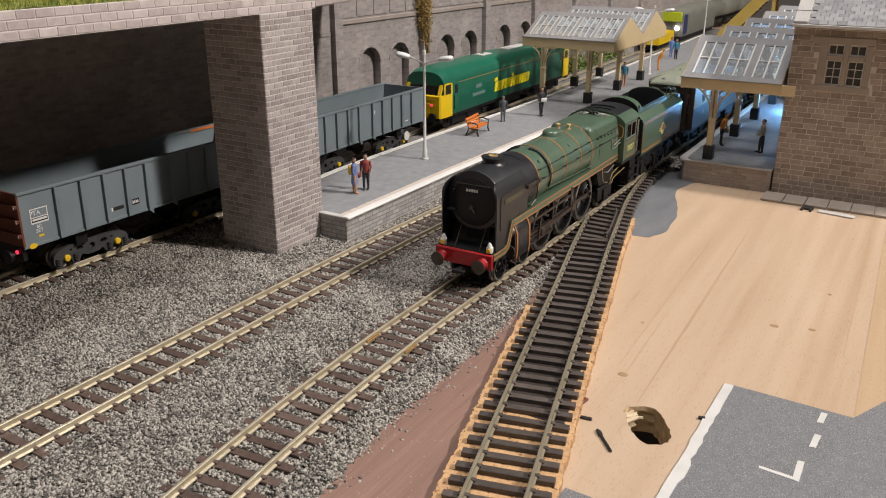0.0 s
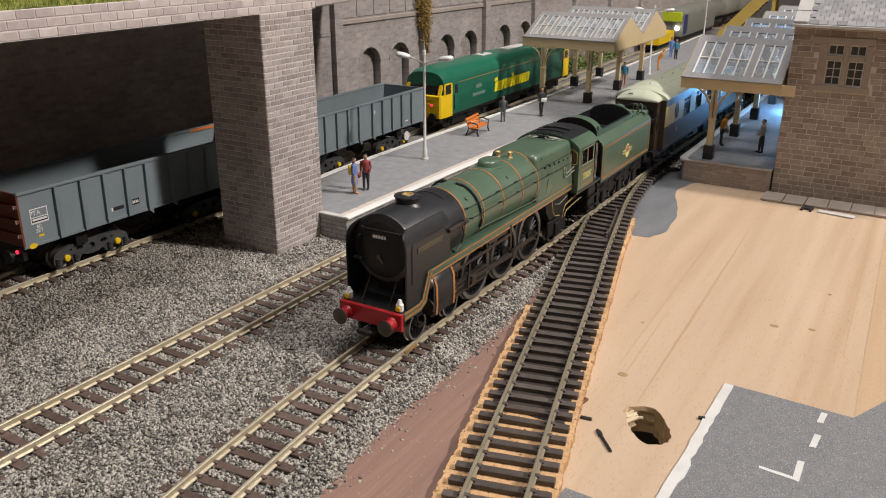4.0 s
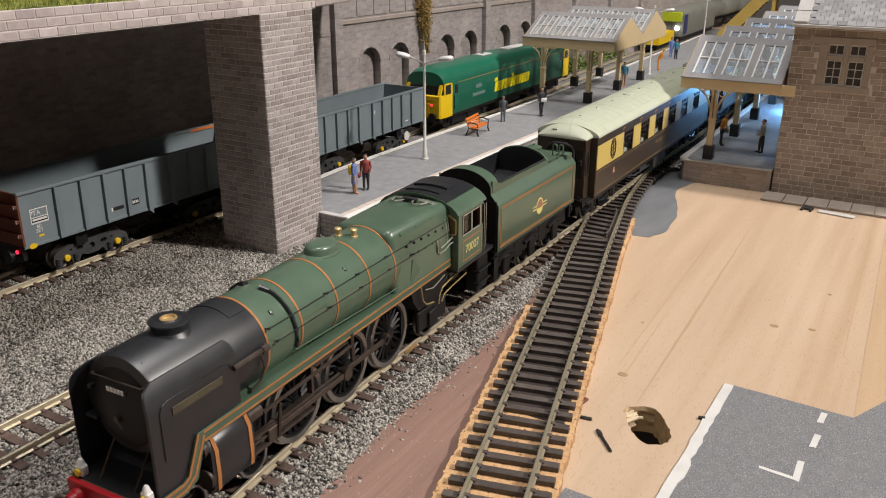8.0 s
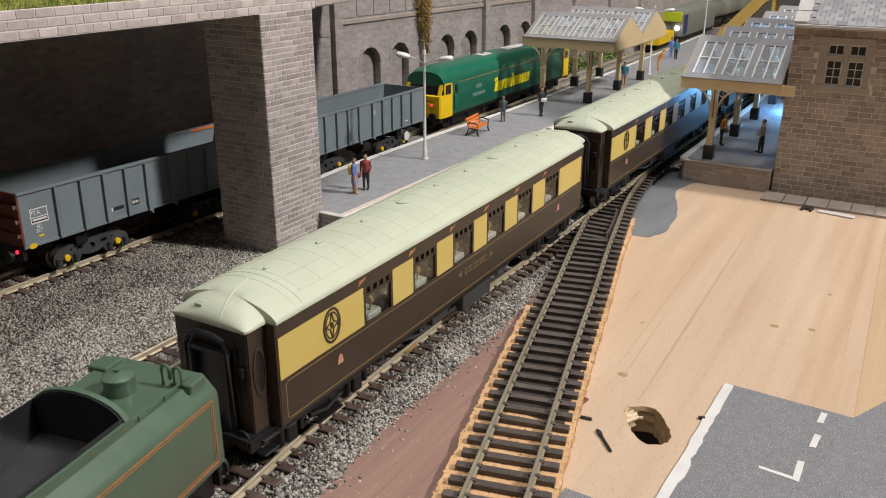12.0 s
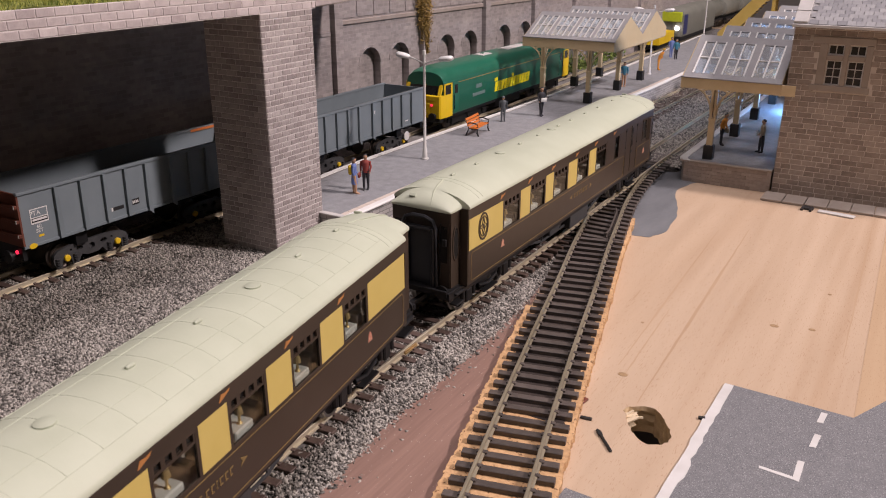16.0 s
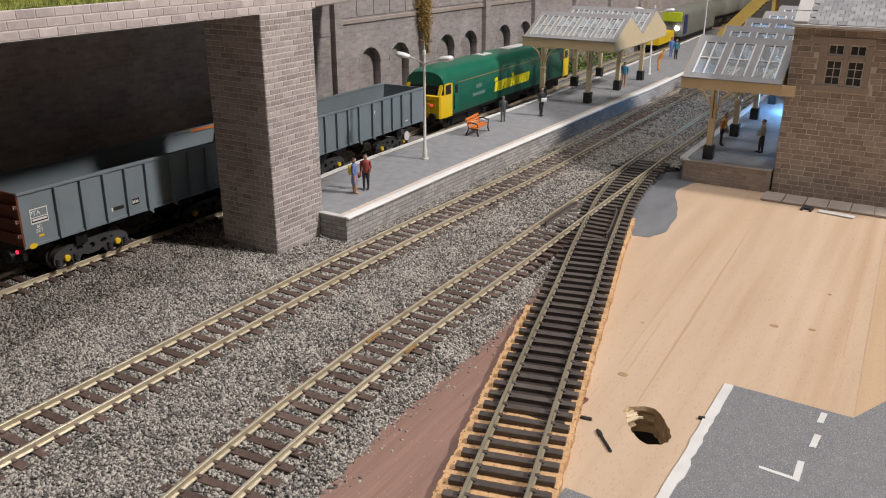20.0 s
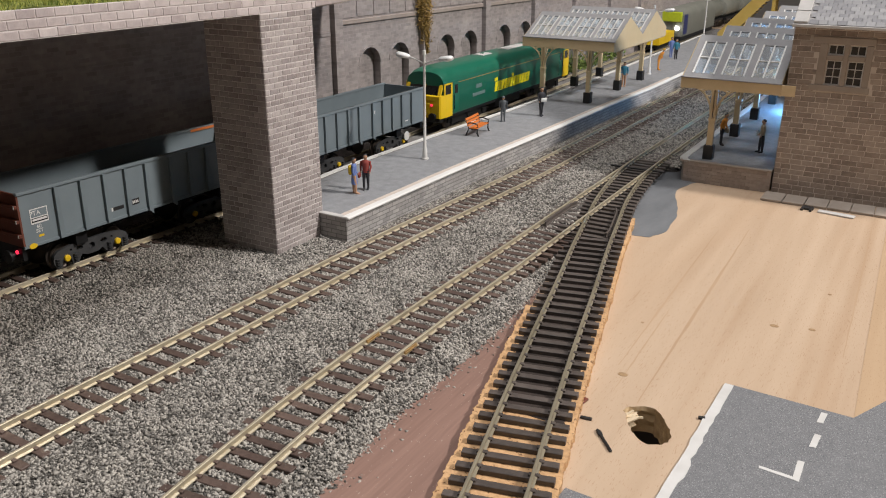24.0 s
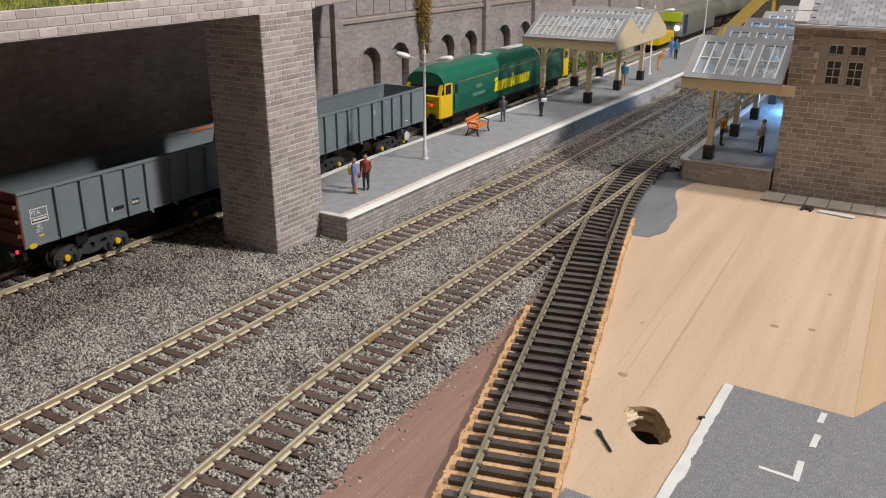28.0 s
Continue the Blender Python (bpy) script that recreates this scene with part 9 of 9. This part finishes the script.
figure(-278.9, 990.2, 9.8, 30, "painted figurine in blue overalls on the far platform", C_BLUE, C_BLUE, C_DARK)
figure(-124.0, 587.2, 6.7, 75, "painted figurine in dark trousers with a brown case", C_DARK, C_ORANGE, C_DARK, bag=C_TAN, lean=0.2)
figure(-95.4, 578.3, 6.7, -70, "painted figurine in beige coat with a paper", C_DARK, C_TAN, C_DARK, paper=True)


# ---- far end of the layout ----
def far_train():
    V = thing("track_machine", on_d(1130, 70), "yellow track maintenance vehicle", "rail vehicle")
    bm = bmesh.new()
    prism(bm, [(0, 8), (0, 20), (6, 30), (26, 32), (28, 22), (70, 22), (70, 8)], "x", -16, 16)
    part("body", bm, M_DIESELYELLOW, V, "yellow machine body", smooth=False)
    bm = bmesh.new()
    box(bm, -16.4, 16.4, 8, 22, 22, 29)
    part("cab_window", bm, M_DARKGLASS, V)
    bm = bmesh.new()
    box(bm, -14, 14, 2, 68, 3, 8)
    for y in (14, 56):
        for s in (-1, 1):
            lathe(bm, [(0.05, s * 9.3), (5.4, s * 9.3), (6, s * 7.3), (0.05, s * 7.3)], (0, y, 6), "x", 16)
    part("chassis", bm, M_FRAME, V)
    N = thing("diesel_locomotive", on_d(1236, 60), "grey-green diesel locomotive with a lime yellow front", "locomotive")
    bm = bmesh.new()
    loft(bm, [diesel_section(y, 17.4, 9, 36, zt) for y, zt in ((3, 45), (8, 49), (190, 50))])
    part("body", bm, M_TANK, N, "dull grey-green body", angle=45)
    bm = bmesh.new()
    box(bm, 17.3, 17.7, 5, 24, 12, 40)
    part("cab_side", bm, mat("navy_body", (0.02, 0.03, 0.12), 0.45), N, "dark navy cab side", smooth=False)
    bm = bmesh.new()
    box(bm, -15, 15, -0.5, 4, 30, 44, 0.8)
    part("yellow_front", bm, mat("lime_yellow", (0.42, 0.50, 0.02), 0.45), N, "lime yellow cab front")
    bm = bmesh.new()
    lathe(bm, [(3.2, -0.6), (3.0, -1.6), (1.6, -2.4), (0.05, -2.6)], (9.5, 0, 21), "y", 16)
    part("headlight", bm, glow("headlight_white", (1.0, 0.97, 0.9), 8.0), N, "bright white headlight")
    bm = bmesh.new()
    box(bm, -15, 15, 2, 188, 2.5, 9)
    part("underframe", bm, M_FRAME, N)
    for i in range(3):
        T = thing("tank_wagon", at(-358 + i * 4, 1420 + i * 110, -3), "grey bogie tank wagon in the distance", "freight wagon", "far tank wagons")
        bm = bmesh.new()
        lathe(bm, [(6, 2), (13, 4), (15.6, 10), (15.6, 92), (13, 98), (6, 100)], (0, 0, 29), "y", 24)
        part("tank", bm, M_TANK, T, "dull grey-green tank barrel", angle=50)
        bm = bmesh.new()
        box(bm, -14, 14, 0, 102, 10, 14)
        for y in (14, 30, 72, 88):
            for s in (-1, 1):
                lathe(bm, [(0.05, s * 9.3), (5.6, s * 9.3), (6.1, s * 7.3), (0.05, s * 7.3)], (0, y, 6.1), "x", 16)
        part("underframe", bm, M_FRAME, T)
    R = thing("maroon_coach", at(-406, 1207, -7.4, rz=-2), "maroon and orange coach in the distance", "railway coach")
    bm = bmesh.new()
    loft(bm, [diesel_section(y, 17.6, 14, 42, 52) for y in (0, 270)])
    part("body", bm, M_BROWNCOACH, R, "maroon coach body", angle=45)
    bm = bmesh.new()
    box(bm, 17.6, 17.8, 4, 266, 36, 40)
    part("orange_band", bm, M_STRIPE, R)
    bm = bmesh.new()
    box(bm, -15, 15, 4, 266, 0, 14)
    part("underframe", bm, M_FRAME, R)


far_train()


def footbridge():
    F = thing("footbridge", at(-266, 1157, 9.75), "yellow painted footbridge with a staircase", "footbridge")
    bm = bmesh.new()
    for y in (0, 24):
        prism(bm, [(0, 0), (8, 0), (62, 62), (62, 76), (56, 76), (0, 14)], "y", y, y + 1.6)
    part("stair_side", bm, M_BRIDGEYELLOW, F, "yellow stair side panels", smooth=False)
    for k in range(14):
        bm = bmesh.new()
        box(bm, 4 + k * 4.0, 8.4 + k * 4.0, 1.6, 24, 3.4 + k * 4.2, 4.2 + k * 4.2)
        part("step", bm, M_ROOFGREY, F, smooth=False)
    bm = bmesh.new()
    box(bm, 62, 230, 0, 25.6, 60, 62)
    box(bm, 62, 230, 0, 1.6, 62, 78)
    box(bm, 62, 230, 24, 25.6, 62, 78)
    part("span", bm, M_BRIDGEYELLOW, F, "yellow footbridge span", smooth=False)
    for x in (66, 220):
        for y in (3, 21):
            bm = bmesh.new()
            box(bm, x - 2, x + 2, y - 2, y + 2, 0 if x < 100 else -3, 60)
            part("pier", bm, M_BRIDGEYELLOW, F, smooth=False)


footbridge()

# loose bits on the plywood
for nm, x, y, l, w, rz, m, lab in (("black_clip", -71.2, 219.2, 12.5, 0.9, -49, M_BLACK, "thin bent black plastic clip on the plywood"),
                                   ("black_chip", -81.0, 228.5, 4.0, 1.2, 8, M_BLACK, "small black plastic chip on the plywood"),
                                   ("black_chip", -47.6, 248.7, 2.2, 1.4, 20, M_BLACK, "small black plastic chip on the plywood"),
                                   ("brown_scrap", -85.9, 238.1, 4.6, 1.7, 80, M_RUSTRED, "small brown scrap beside the cork")):
    bm = bmesh.new()
    box(bm, -l / 2, l / 2, -w / 2, w / 2, 0, 0.9, 0.2)
    if l > 10:
        box(bm, -l / 2 + 1, -l / 2 + 3.4, -w / 2 - 0.25, w / 2 + 0.25, 0.05, 1.0, 0.15)
    ob = part(nm, bm, m)
    ob.matrix_world = at(x, y, BOARD, rz=rz)
    tagged(ob, lab, "scrap")
for x, y, r in ((-80.6, 263.9, 1.9), (-40.1, 335.6, 1.8), (-26.0, 339.8, 1.4), (-88.3, 310.3, 0.7), (-24.5, 382.3, 0.9)):
    bm = bmesh.new()
    prism(bm, [(x + r * math.cos(t), y + 0.75 * r * math.sin(t)) for t in [k * 0.628 for k in range(10)]], "z", BOARD, BOARD + 0.12)
    kn = part("knot", bm, M_KNOT, baseboard, "small brown knot in the plywood", smooth=False)


# ---- the train's run ----
RUN = spline([(0, 289.3), (0.5, 289.3), (1, 280.6), (1.5, 270.5), (2, 260.5), (2.5, 250.6), (3, 240.8), (3.5, 231.2), (4.5, 211.5), (5.5, 191.3), (6, 178.9), (6.5, 163.7), (7, 144.9), (7.5, 124.2), (8, 100.7), (8.5, 73.8),
              (9, 45), (9.5, 16), (10, -13.6), (10.5, -44), (11, -76.5), (11.5, -112.2), (12, -150.9), (12.5, -193.9), (13.5, -291), (14.5, -397.4), (15, -457), (15.5, -520.4), (16, -583.3), (16.5, -653.3),
              (17, -724.5), (17.5, -801), (18, -881), (18.5, -962.5), (19, -1038), (19.5, -1104), (20, -1150), (20.5, -1175), (21, -1185), (22, -1188), (28, -1188)])
TIMES = [i * 0.1 for i in range(0, 216)] + [22.0, 28.0]


def ride(vehicle, offset, p0, p1):
    """Rows for a vehicle whose front stands offset behind the train's front, riding on pivots p0 and p1."""
    rows = []
    for t in TIMES:
        s = RUN(t) + offset
        ya, yb = s + p0, s + p1
        a, b = Vector((track_b(ya), ya, 0)), Vector((track_b(yb), yb, 0))
        d = (b - a).normalized()
        o = b - d * p1
        rows.append((t, at(o.x, o.y, 0, rz=-math.degrees(math.atan2(d.x, d.y)))))
    walk(vehicle, rows)


def roll_times(r):
    """Row times close enough that a wheel of that radius turns well under a right angle between them."""
    out, k = [0.0], 0
    while k < 645:
        step = 3
        while step > 1 and abs(RUN((k + step) / 30) - RUN(k / 30)) / r > 0.9:
            step -= 1
        k += step
        out.append(k / 30)
    return out + [22.0, 28.0]


def roll(wheel, r, y):
    walk(wheel, [(t, at(0, y, r, rx=math.degrees((RUN(0) - RUN(t)) / r))) for t in roll_times(r)])


def crank_pin(s, t):
    a = crank_phase(s) + (RUN(0) - RUN(t)) / DR
    return 4.3 * math.cos(a), 4.3 * math.sin(a)


def rods():
    for kind, ob, s in RODS:
        rows = []
        for t in roll_times(DR):
            py, pz = crank_pin(s, t)
            if kind == "couple":
                rows.append((t, at(s * 10.9, 87 + py, DR + pz)))
            else:
                back = math.sqrt(38 ** 2 - (pz + DR - 12.4) ** 2)
                rows.append((t, at(s * 12.5, 87 + py - back, 12.4, rx=math.degrees(math.atan2(pz + DR - 12.4, back)))))
        walk(ob, rows)


def motions():
    ride(LOCO, 0, 58, 150)
    ride(TENDER, 190, 12, 66)
    for i, c in enumerate(COACHES):
        ride(c, 284.5 + 272.8 * i + (1.2 if i == 2 else 0), 37.5, 218.5)
    for wheel, r, y in WHEELS:
        roll(wheel, r, y)
    rods()


motions()
